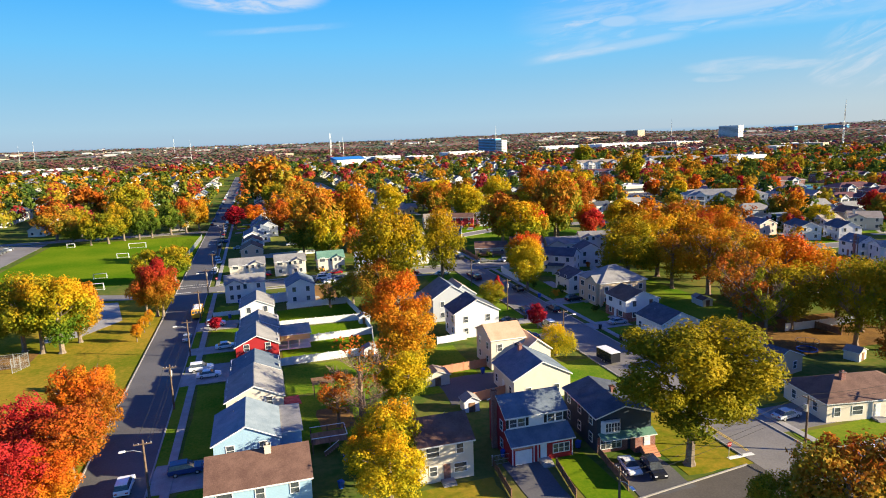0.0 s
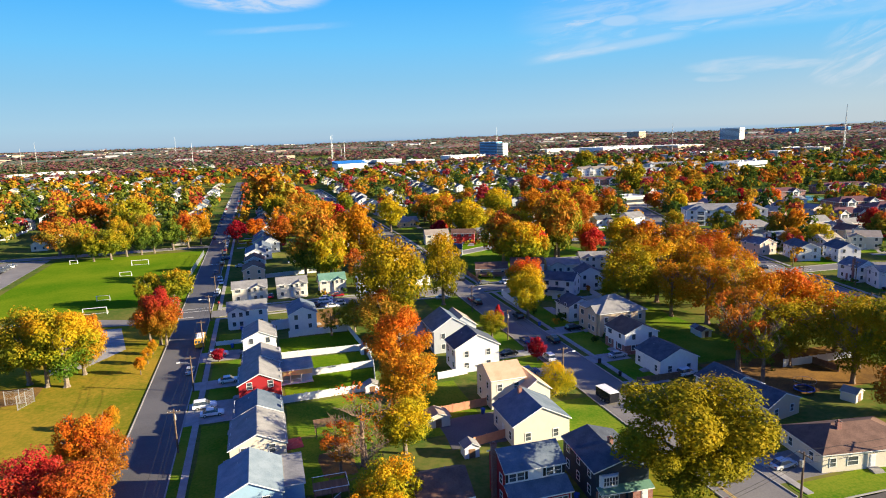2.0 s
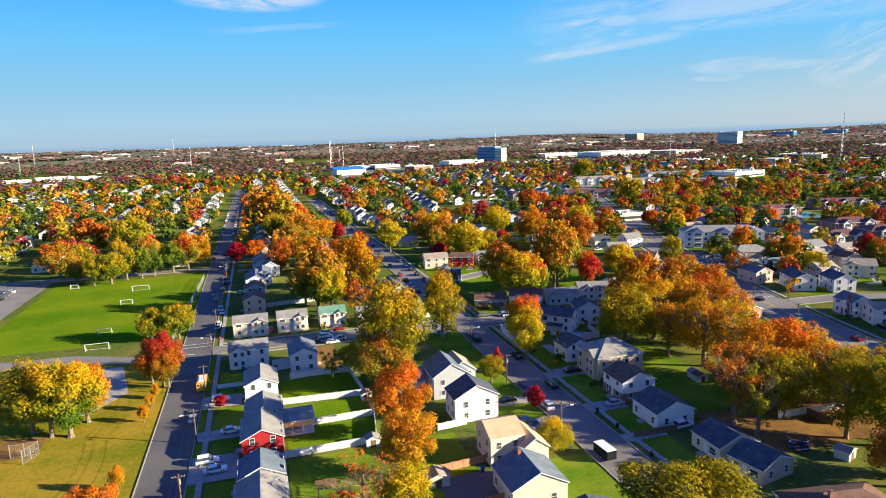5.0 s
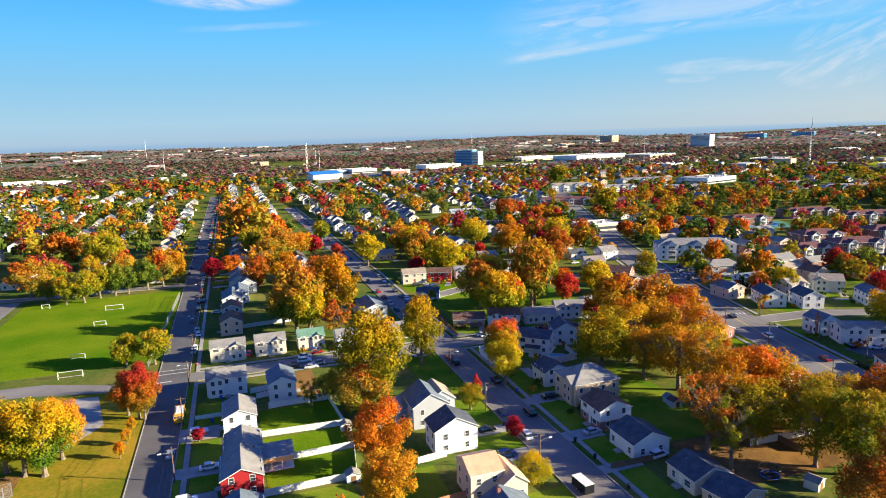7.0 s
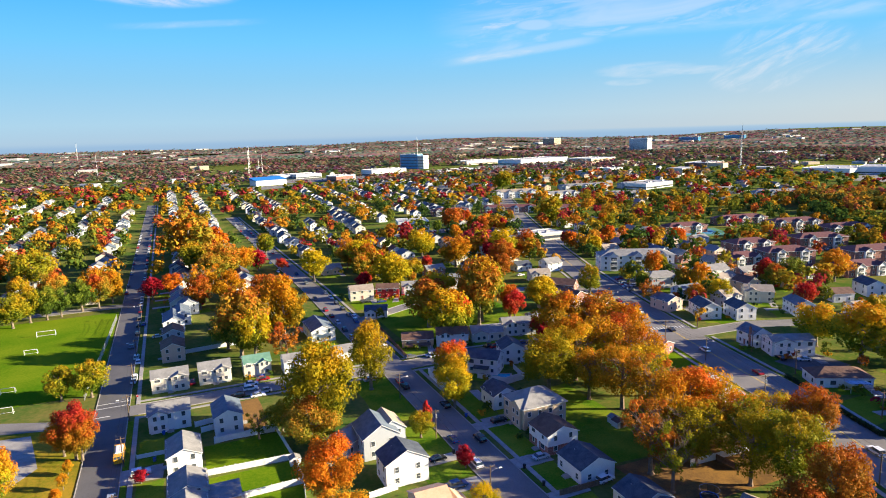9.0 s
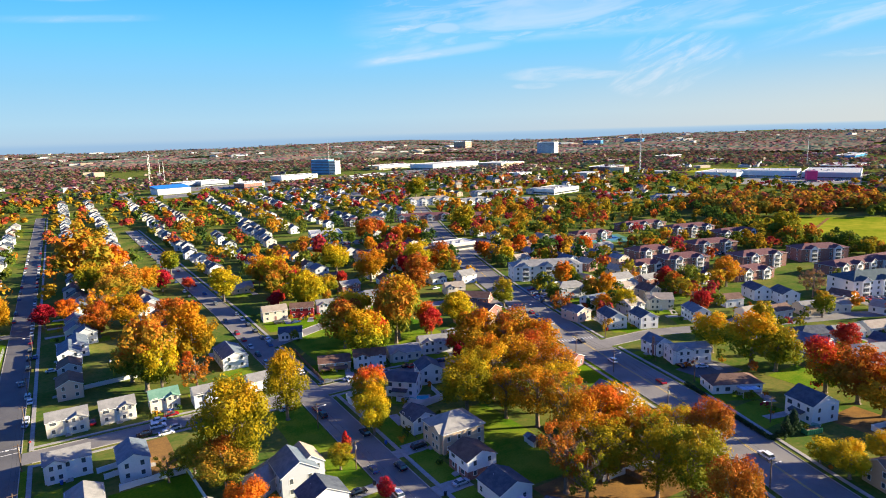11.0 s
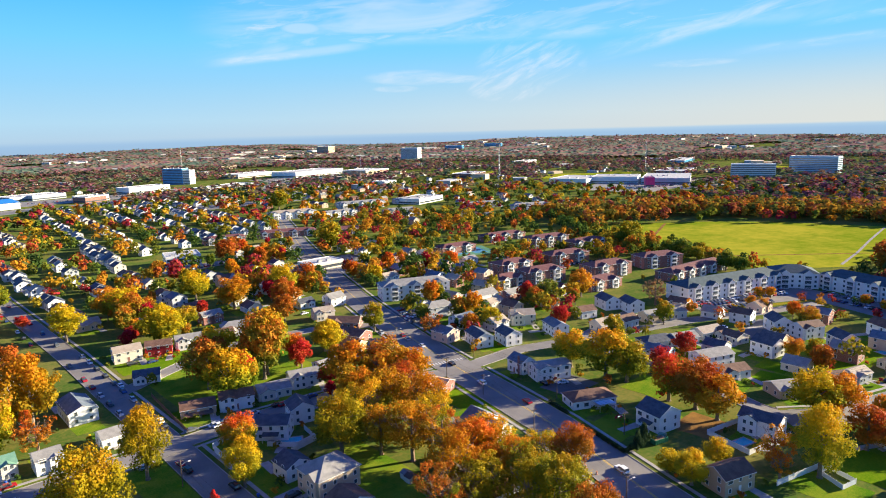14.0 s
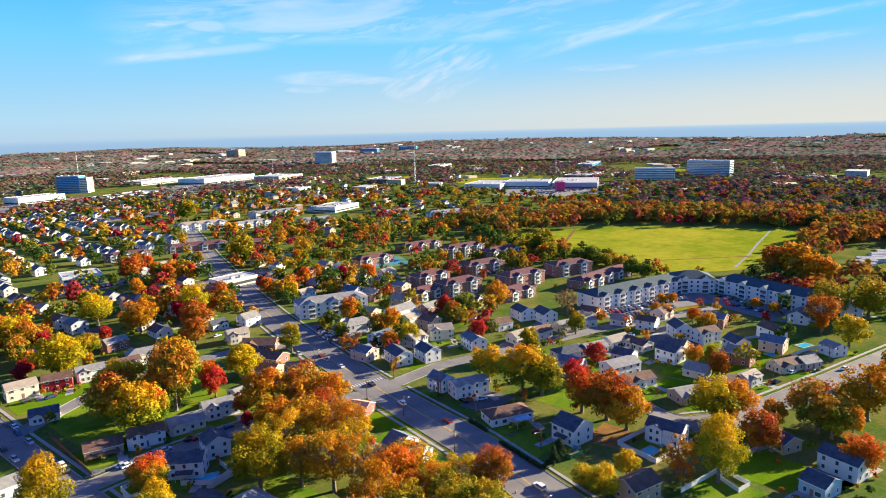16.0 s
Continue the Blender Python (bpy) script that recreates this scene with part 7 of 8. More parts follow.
def porch_wing():
    """Covered porch behind the red-sided house: straw-coloured beam, white posts, grey roof."""
    h = root("porch_wing", 5.0, 141.8, 0, 0, "covered porch with straw-yellow beam and white posts beside the red-sided house", "porch")
    part("deck", Solid().box(-3.6, -3.2, 0, 3.6, 3.2, 0.35).mesh("deck", M["trim"]), h, "pale porch floor")
    part("beam", Solid().box(-3.6, -3.2, 2.1, 3.6, -3.05, 3.35).mesh("beam", M["yellowsid"]), h, "straw-yellow boarded beam")
    part("side_wall", Solid().box(-3.6, 3.05, 0.35, 3.6, 3.2, 3.3).mesh("side_wall", M["yellowsid"]), h)
    part("roof", edge_trim(Solid().prism([(-3.5, 3.3), (3.4, 3.75), (3.4, 3.93), (-3.5, 3.48)], -3.9, 3.9, "x").mesh("roof", M["r_grey"])), h, "grey low-pitched roof")
    for px in (-3.4, -1.2, 1.1, 3.4):
        part("post", shared("porchpost", lambda: Solid().box(-0.1, -0.1, 0.35, 0.1, 0.1, 2.12).mesh("post", M["trim"])), h, at=pose(px, -3.1, 0))
    for px in (-2.3, 0.0, 2.25):
        part("railing", shared("porchrail", lambda: Solid().box(-1.0, -0.04, 1.1, 1.0, 0.04, 1.2).mesh("railing", M["trim"])), h, at=pose(px, -3.12, 0))


def rear_wing():
    h = root("rear_wing", 1.7, 91.5, 0, 0, "pale blue flat-roofed rear wing of a house", "house extension")
    part("wall", Solid().box(-1.5, -4.6, 0, 1.5, 4.6, 4.9).mesh("wall", M["ltblue"]), h)
    part("roof", edge_trim(Solid().box(-1.9, -4.8, 4.9, 1.75, 4.8, 5.1).mesh("roof", M["r_grey"])), h)


def wood_deck():
    d = root("wood_deck", 7.2, 90.5, 0, 0, "raised brown timber deck with white handrail and stairs", "deck", )
    for i in range(14):
        part("board", shared("deckboard", lambda: Solid().box(-2.6, -0.13, 0, 2.6, 0.13, 0.05).mesh("board", M["wood"])), d, at=pose(0, -1.9 + i * 0.28, 1.5))
    for px in (-2.5, 0, 2.5):
        for py in (-1.9, 1.8):
            part("post", shared("deckpost", lambda: Solid().box(-0.07, -0.07, 0, 0.07, 0.07, 2.5).mesh("post", M["wood"])), d, at=pose(px, py, 0))
    for py in (-2.0, 1.9):
        part("handrail", shared("deckrail", lambda: Solid().box(-2.6, -0.06, 2.42, 2.6, 0.06, 2.5).mesh("handrail", M["trim"])), d, "white handrail", pose(0, py, 0))
    part("handrail", Solid().box(2.5, -2.0, 2.42, 2.62, 1.9, 2.5).mesh("handrail", M["trim"]), d, "white handrail")
    for i in range(7):
        part("tread", shared("decktread", lambda: Solid().box(-0.15, -0.6, 0, 0.15, 0.6, 0.05).mesh("tread", M["wood"])), d, at=pose(1.0 - i * 0.3, -2.8, 1.35 - i * 0.2))
    part("stair_rail", Solid().tube([(1.2, -3.45, 2.4), (-1.0, -3.45, 0.9)], [0.05, 0.05], 5).mesh("stair_rail", M["trim"]), d)


red_house()
navy_house()
porch_wing()
rear_wing()
wood_deck()
house(49.3, 112.5, 90, 8.5, 5.6, 3.9, 2.0, "cream", "r_peach", front="-y", detail=2)
house(47.8, 154.5, 90, 9.0, 7.0, 5.2, 2.4, "grey", "r_tan", front="-y", detail=2)


def pool(x, y, w, d, rz=0.0, label="turquoise swimming pool with pale stone rim"):
    p = root("swimming_pool", x, y, 0, rz, label, "swimming pool", "swimming pools")
    s = Solid()
    for x0, y0, x1, y1 in ((-w / 2 - 0.6, -d / 2 - 0.6, w / 2 + 0.6, -d / 2), (-w / 2 - 0.6, d / 2, w / 2 + 0.6, d / 2 + 0.6), (-w / 2 - 0.6, -d / 2, -w / 2, d / 2), (w / 2, -d / 2, w / 2 + 0.6, d / 2)):
        s.box(x0, y0, 0, x1, y1, 0.14)
    part("rim", s.mesh("rim", M["concrete"]), p)
    part("water", Solid().box(-w / 2, -d / 2, 0, w / 2, d / 2, 0.1).mesh("water", M["water"]), p)


pool(79.0, 186.0, 5.0, 8.0)
pool(96.0, 181.0, 7.0, 4.5, -30)
pool(318.5, 66.0, 6.0, 4.0, -25)
pool(340.0, 57.0, 7.0, 4.0, -25)
pool(196.0, 76.5, 5.0, 3.5, -15)


def bin_on_wheels(x, y, rz, key="blue_plastic"):
    b = root("wheeled_bin", x, y, 0.03, rz, "blue wheeled refuse bin" if key == "blue_plastic" else "black wheeled refuse bin", "bin", "refuse bins")
    part("body", shared(("bin", key), lambda: Solid().raw([(-0.24, -0.26, 0.06), (0.24, -0.26, 0.06), (0.24, 0.26, 0.06), (-0.24, 0.26, 0.06), (-0.3, -0.34, 1.0), (0.3, -0.34, 1.0), (0.3, 0.34, 1.0), (-0.3, 0.34, 1.0)], BOXF).mesh("body", M[key])), b)
    part("lid", shared(("binlid", key), lambda: Solid().prism([(-0.38, 1.0), (0.38, 1.0), (0.36, 1.08), (-0.3, 1.12)], -0.33, 0.33, "x").mesh("lid", M[key])), b)
    for sx in (-0.27, 0.27):
        part("wheel", shared("binwheel", lambda: Solid().tube([(-0.03, 0, 0), (0.03, 0, 0)], [0.1, 0.1], 8).mesh("wheel", M["black"])), b, at=pose(sx, 0.25, 0.1))


for _x, _y in ((7.4, 78.0), (8.9, 84.8), (72.8, 158.2), (41.5, 77.3), (30.4, 78.5), (38.6, 109.8), (-9.6, 170.6), (23.4, 217.6), (24.3, 217.8), (-7.5, 186.0)):
    bin_on_wheels(_x, _y, (_x * 40) % 360)
for _x, _y in ((73.2, 126.0), (60.6, 122.6), (73.3, 117.4), (60.7, 140.2), (73.0, 104.0)):
    bin_on_wheels(_x, _y, (_x * 40) % 360, "black")


def trampoline(x, y, r=1.9):
    t = root("trampoline", x, y, 0, 10, "round black trampoline with a netted safety cage on the lawn", "trampoline")
    ring_pts = [(r * math.cos(a), r * math.sin(a), 0.85) for a in [i * 6.2832 / 20 for i in range(21)]]
    part("rim", Solid().tube(ring_pts, [0.12] * 21, 6).mesh("rim", M["blue_plastic"]), t, "blue padded rim")
    part("mat", Solid().prism([(p[0] * 0.95, p[1] * 0.95) for p in ring_pts[:-1]], 0.8, 0.83).mesh("mat", M["black"]), t)
    for i in range(8):
        a = i * 6.2832 / 8
        part("upright", shared("trampole", lambda: Solid().tube([(0, 0, 0), (0, 0, 1.7), (0.25, 0, 2.6)], [0.035] * 3, 5).mesh("upright", M["black"])), t, at=pose(r * math.cos(a), r * math.sin(a), 0, 0, 0, math.degrees(a)))
    part("top_ring", Solid().tube([(p[0] * 1.12, p[1] * 1.12, 2.6) for p in ring_pts], [0.03] * 21, 5).mesh("top_ring", M["metal"]), t)


trampoline(102.6, 96.8)


def stop_sign(x, y, rz):
    s = root("stop_sign", x, y, 0, rz, "red octagonal stop sign on a metal post", "road sign", "road signs")
    part("post", shared("signpost", lambda: Solid().box(-0.03, -0.03, 0, 0.03, 0.03, 2.5).mesh("post", M["metal"])), s)
    part("plate", shared("signplate", lambda: Solid().prism([(0.38 * math.cos(radians(22.5 + 45 * i)), 2.25 + 0.38 * math.sin(radians(22.5 + 45 * i))) for i in range(8)], -0.06, -0.04, "y").mesh("plate", CAR_PAINT["red"])), s, "red sign plate")
    txt = bpy.data.curves.new("word", "FONT")
    txt.body, txt.size, txt.align_x, txt.align_y, txt.extrude = "STOP", 0.26, "CENTER", "CENTER", 0.003
    w = new("word", txt)
    w.data.materials.append(M["trim"])
    w.parent, w.matrix_basis = s, pose(0, -0.068, 2.25, 90, 0, 0)


stop_sign(59.2, 67.4, 0)
stop_sign(-15.0, 214.0, 0)


def awning():
    a = root("patio_awning", 187.0, 121.0, 0, -28, "pale blue patio awning on thin posts", "awning")
    part("cover", Solid().prism([(-2.2, 2.9), (2.2, 2.4), (2.2, 2.5), (-2.2, 3.0)], -3.2, 3.2, "x").mesh("cover", M["ltblue"]), a)
    for px in (-3.0, 3.0):
        part("post", shared("awnpost", lambda: Solid().box(-0.05, -0.05, 0, 0.05, 0.05, 2.45).mesh("post", M["trim"])), a, at=pose(px, 2.1, 0))
        part("post", shared("awnpost2", lambda: Solid().box(-0.05, -0.05, 0, 0.05, 0.05, 2.9).mesh("post", M["trim"])), a, at=pose(px, -2.1, 0))


awning()


def parked_cars(lines, seed):
    """Cars in the far car parks: one mesh, each with body, glass and wheels."""
    rg = random.Random(seed)
    keys = ["white", "silver", "black", "blue", "red", "grey"]
    v, f, mi = [], [], []
    for x0, y0, x1, y1, n, rz in lines:
        for i in range(n):
            if rg.random() < 0.2:
                continue
            k = (i + 0.5) / n
            m = pose(x0 + (x1 - x0) * k, y0 + (y1 - y0) * k, 0.1, 0, 0, rz + rg.choice((0, 180)))
            col = rg.randrange(6)
            def put(vs, fs, q):
                b = len(v)
                v.extend([tuple(m @ Vector(p)) for p in vs])
                f.extend([tuple(j + b for j in g) for g in fs])
                mi.extend([q] * len(fs))
            body = [(-2.25, -0.88, 0.25), (2.25, -0.88, 0.25), (2.25, 0.88, 0.25), (-2.25, 0.88, 0.25), (-2.2, -0.82, 0.9), (2.0, -0.82, 0.8), (2.0, 0.82, 0.8), (-2.2, 0.82, 0.9)]
            put(body, BOXF, col)
            put([(-1.9, -0.78, 0.88), (1.1, -0.78, 0.88), (1.1, 0.78, 0.88), (-1.9, 0.78, 0.88), (-1.3, -0.6, 1.42), (0.3, -0.6, 1.45), (0.3, 0.6, 1.45), (-1.3, 0.6, 1.42)], BOXF, 6)
            put([(-1.3, -0.6, 1.43), (0.3, -0.6, 1.46), (0.3, 0.6, 1.46), (-1.3, 0.6, 1.43), (-1.25, -0.55, 1.49), (0.25, -0.55, 1.51), (0.25, 0.55, 1.51), (-1.25, 0.55, 1.49)], BOXF, col)
            for wx in (-1.4, 1.4):
                put([(wx - 0.3, -0.9, 0), (wx + 0.3, -0.9, 0), (wx + 0.3, 0.9, 0), (wx - 0.3, 0.9, 0), (wx - 0.25, -0.9, 0.6), (wx + 0.25, -0.9, 0.6), (wx + 0.25, 0.9, 0.6), (wx - 0.25, 0.9, 0.6)], BOXF, 7)
    me = mesh_from("parked_cars", v, f)
    for k in keys:
        me.materials.append(CAR_PAINT[k])
    me.materials.append(M["glass"])
    me.materials.append(M["black"])
    me.polygons.foreach_set("material_index", np.array(mi, np.int32))
    alone("parked_cars", me, label="rows of parked cars in the far car parks", category="cars", kind="stuff")


parked_cars([(336, 160, 404, 136.5, 26, 71), (331, 151, 372, 131.5, 16, 65), (340, 154, 396, 133, 20, 71), (410, 118, 402, 88, 12, -20), (396, 108, 389, 84, 10, -20), (236, 392, 290, 420, 16, 60), (240, 402, 286, 428, 14, 60), (170, 486, 220, 484, 16, 90),
             (700, 1300, 1000, 1310, 60, 90), (700, 1330, 1000, 1340, 60, 90), (430, 1230, 680, 1236, 50, 90), (430, 1252, 680, 1258, 50, 90), (900, 560, 1100, 520, 44, 70), (900, 590, 1000, 575, 24, 70), (930, 545, 1080, 505, 34, 70),
             (180, 1215, 420, 1222, 46, 90), (-460, 1310, -280, 1312, 36, 90), (-160, 262, -160, 335, 20, 0), (-140, 262, -140, 335, 20, 0), (-112, 262, -112, 335, 20, 0), (208, 250, 222, 280, 8, 10), (345, 290, 420, 262, 20, 70), (360, 330, 450, 300, 22, 70),
             (10, 204.2, 60, 203, 6, 0), (80, 210.2, 160, 203, 7, -3), (62.6, 215, 62.6, 320, 9, 90), (70.4, 225, 70.2, 330, 9, 90), (-17.9, 300, -17.9, 640, 26, 90), (-26, 350, -26, 640, 16, 90), (57, 340, 55, 640, 20, 90), (66, 345, 60, 640, 22, 90),
             (186, 222, 216, 320, 3, 72), (176, 212, 190, 262, 2, 72), (230, 360, 300, 520, 5, 66)], 41)


def red_tarp():
    """A crumpled red tarpaulin on the grass."""
    rg = random.Random(4)
    v = [(i * 0.5 - 1.75, j * 0.5 - 2.0, 0.05 + rg.uniform(0.0, 0.16) * (0.3 if i in (0, 7) or j in (0, 8) else 1)) for j in range(9) for i in range(8)]
    f = [(j * 8 + i, j * 8 + i + 1, j * 8 + i + 9, j * 8 + i + 8) for j in range(8) for i in range(7)]
    o = len(v)
    v += [(x, y, 0.0) for x, y, z in v]
    f += [(a + o, d + o, c + o, b + o) for a, b, c, d in f]
    for i in range(7):
        f += [(i + 1, i, i + o, i + 1 + o), (64 + i, 65 + i, 65 + i + o, 64 + i + o)]
    for j in range(8):
        f += [(j * 8, j * 8 + 8, j * 8 + 8 + o, j * 8 + o), (j * 8 + 15, j * 8 + 7, j * 8 + 7 + o, j * 8 + 15 + o)]
    alone("tarpaulin", mesh_from("tarpaulin", v, f, M["redcloth"]), 2.5, 109.7, 0.035, 5, label="crumpled red tarpaulin spread on the back lawn", category="tarpaulin")


def garden_pergola():
    """A low brown slatted pergola behind the western houses."""
    p = root("pergola", 8.5, 111.4, 0.03, 0, "low brown slatted wooden pergola on the back lawn", "pergola")
    for x in (-1.7, 1.7):
        for y in (-1.5, 1.5):
            part("post", shared("pergola_post", lambda: Solid().box(-0.07, -0.07, 0, 0.07, 0.07, 2.2).mesh("post", M["wood"])), p, at=pose(x, y, 0))
        part("beam", shared("pergola_beam", lambda: Solid().box(-0.06, -1.8, 2.2, 0.06, 1.8, 2.36).mesh("beam", M["wood"])), p, at=pose(x, 0, 0))
    for i in range(9):
        part("slat", shared("pergola_slat", lambda: Solid().box(-2.0, -0.09, 2.36, 2.0, 0.09, 2.42).mesh("slat", M["wood"])), p, at=pose(0, -1.6 + i * 0.4, 0))


red_tarp()
garden_pergola()


def skip(x, y, rz):
    """An open green steel skip with boards in it."""
    k = root("skip", x, y, 0.04, rz, "open green steel skip filled with boards beside a house", "skip")
    part("floor_plate", Solid().box(-2.7, -1.1, 0.1, 2.7, 1.1, 0.2).mesh("floor_plate", M["skipgreen"]), k)
    for sy in (-1, 1):
        part("side_plate", Solid().box(-2.7, sy * 1.1 - 0.05, 0.1, 2.7, sy * 1.1 + 0.05, 1.6).mesh("side_plate", M["skipgreen"]), k, at=pose(0, 0, 0))
        for i in range(7):
            part("rib", shared("skip_rib", lambda: Solid().box(-0.06, -0.08, 0.1, 0.06, 0.08, 1.55).mesh("rib", M["skipgreen"])), k, at=pose(-2.4 + i * 0.8, sy * 1.2, 0))
    for sx in (-1, 1):
        part("end_plate", Solid().box(sx * 2.7 - 0.05, -1.05, 0.1, sx * 2.7 + 0.05, 1.05, 1.6).mesh("end_plate", M["skipgreen"]), k)
    for i in range(6):
        part("board", shared("skip_board", lambda: Solid().box(-2.3, -0.14, 0, 2.3, 0.14, 0.06).mesh("board", M["wood"])), k, at=pose(0, -0.85 + i * 0.34, 1.15 + 0.09 * (i % 3), 0, 0, (i % 3 - 1) * 3))


def barrel(x, y):
    """An orange roadworks barrel with pale bands."""
    k = root("traffic_barrel", x, y, 0.03, 0, "orange and white roadworks barrel on the verge", "barrel", "roadworks barrels")
    part("drum", shared("drum", lambda: Solid().tube([(0, 0, 0), (0, 0, 0.05), (0, 0, 0.06), (0, 0, 1.0)], [0.34, 0.34, 0.29, 0.24], 10).mesh("drum", M["terracotta"])), k)
    for z in (0.4, 0.72):
        part("band", shared(("band", z), lambda: Solid().tube([(0, 0, z), (0, 0, z + 0.12)], [0.29 - 0.04 * z, 0.285 - 0.04 * z], 10).mesh("band", M["trim"])), k)


def hedge(x0, y0, x1, y1, seed):
    """A clipped dark hedge: a leafy strip with a ragged top."""
    rg = np.random.default_rng(seed)
    n = int(math.hypot(x1 - x0, y1 - y0) * 160)
    t = rg.uniform(0, 1, (n, 1))
    q = np.column_stack([(1 - t) * x0 + t * x1, (1 - t) * y0 + t * y1]) + rg.uniform(-0.55, 0.55, (n, 2))
    c = np.column_stack([q, rg.uniform(0.05, 1.25, n)])
    a = rg.normal(size=(n, 3)) * 0.16
    b = rg.normal(size=(n, 3)) * 0.16
    me = mesh_from("hedge", np.stack([c - a, c + b, c + a], axis=1).reshape(-1, 3), np.arange(3 * n).reshape(-1, 3).tolist(), LEAF["conifer"])
    alone("hedge", me, label="clipped dark green hedge along a lawn", category="hedge", group="hedges")


skip(177.8, 95.2, -16)
barrel(149.7, 106.7)
barrel(148.7, 102.8)
barrel(147.8, 98.4)
hedge(170.4, 119.3, 164.2, 99.1, 1)
hedge(164.2, 99.1, 171.8, 98.9, 2)
hedge(178.0, 138.5, 174.6, 127.8, 3)


# ---------------------------------------------------------------- fences, vehicles, poles and small things
def fence(pts, h, style):
    """Posts and panels along a line; a mesh fence shows its rails and wires."""
    words = {"vinyl": "white vinyl panel fence round a yard", "terra": "terracotta lattice board fence", "wood": "weathered brown board fence", "mesh": "tall galvanised chain-link fence"}[style]
    key = {"vinyl": "vinyl", "terra": "terracotta", "wood": "wood", "mesh": "metal"}[style]
    f = root("fence", pts[0][0], pts[0][1], 0, 0, words, "fence", "yard fences")
    o = Vector((pts[0][0], pts[0][1], 0))
    post = shared(("fpost", key, h), lambda: Solid().box(-0.07, -0.07, -0.1, 0.07, 0.07, h + 0.08).box(-0.09, -0.09, h + 0.08, 0.09, 0.09, h + 0.13).mesh("post", M[key]))
    for (ax, ay), (bx, by) in zip(pts[:-1], pts[1:]):
        a, b = Vector((ax, ay, 0)) - o, Vector((bx, by, 0)) - o
        d = (b - a).length
        n = max(1, round(d / 2.4))
        ang = math.degrees(math.atan2(b.y - a.y, b.x - a.x))
        w = round(d / n, 2)
        def panel():
            s = Solid()
            if style == "mesh":
                for z in (0.1, h / 2, h):
                    s.box(0, -0.02, z - 0.02, w, 0.02, z + 0.02)
                for i in range(int(w / 0.18)):
                    s.box(i * 0.18, -0.008, 0.1, i * 0.18 + 0.016, 0.008, h)
            else:
                k = max(1, int(w / 0.3))
                line = []
                for i in range(k):
                    o = -0.035 if i % 2 else -0.02
                    line += [(w * i / k, o), (w * (i + 1) / k, o)]
                s.prism(line + [(w, 0.03), (0, 0.03)], 0.06, h)
            return s.mesh("panel", M[key])
        pm = shared(("fpanel", key, h, w, style), panel)
        for i in range(n):
            q = a.lerp(b, i / n)
            part("post", post, f, at=Matrix.Translation(q))
            part("panel", pm, f, at=pose(q.x, q.y, 0, 0, 0, ang))
    part("post", post, f, at=Matrix.Translation(Vector((pts[-1][0], pts[-1][1], 0)) - o))
    return f


def wheel_mesh():
    return shared("tyre", lambda: Solid().tube([(0, -0.11, 0), (0, 0.11, 0)], [0.33, 0.33], 14).mesh("tyre", M["black"])), shared("rim", lambda: Solid().tube([(0, -0.125, 0), (0, 0.125, 0)], [0.19, 0.19], 10).mesh("rim", M["metal"]))


PROFILE = {  # lower body and glasshouse: (x along, z), nose at +x
    "sedan": (4.6, 1.78, [(-2.3, 0.32), (-2.28, 0.82), (-1.75, 0.93), (1.0, 0.95), (2.05, 0.80), (2.3, 0.62), (2.28, 0.30)], [(-1.75, 0.9), (-1.05, 1.38), (0.35, 1.42), (1.15, 0.92)]),
    "sports": (4.5, 1.86, [(-2.25, 0.28), (-2.2, 0.80), (-1.6, 0.86), (0.8, 0.80), (1.9, 0.66), (2.25, 0.48), (2.22, 0.24)], [(-1.5, 0.82), (-0.7, 1.16), (0.1, 1.18), (0.95, 0.78)]),
    "suv": (4.75, 1.92, [(-2.35, 0.36), (-2.36, 1.0), (-2.2, 1.08), (1.05, 1.1), (2.1, 0.98), (2.36, 0.75), (2.34, 0.36)], [(-2.2, 1.05), (-1.95, 1.68), (0.25, 1.72), (1.15, 1.06)]),
}


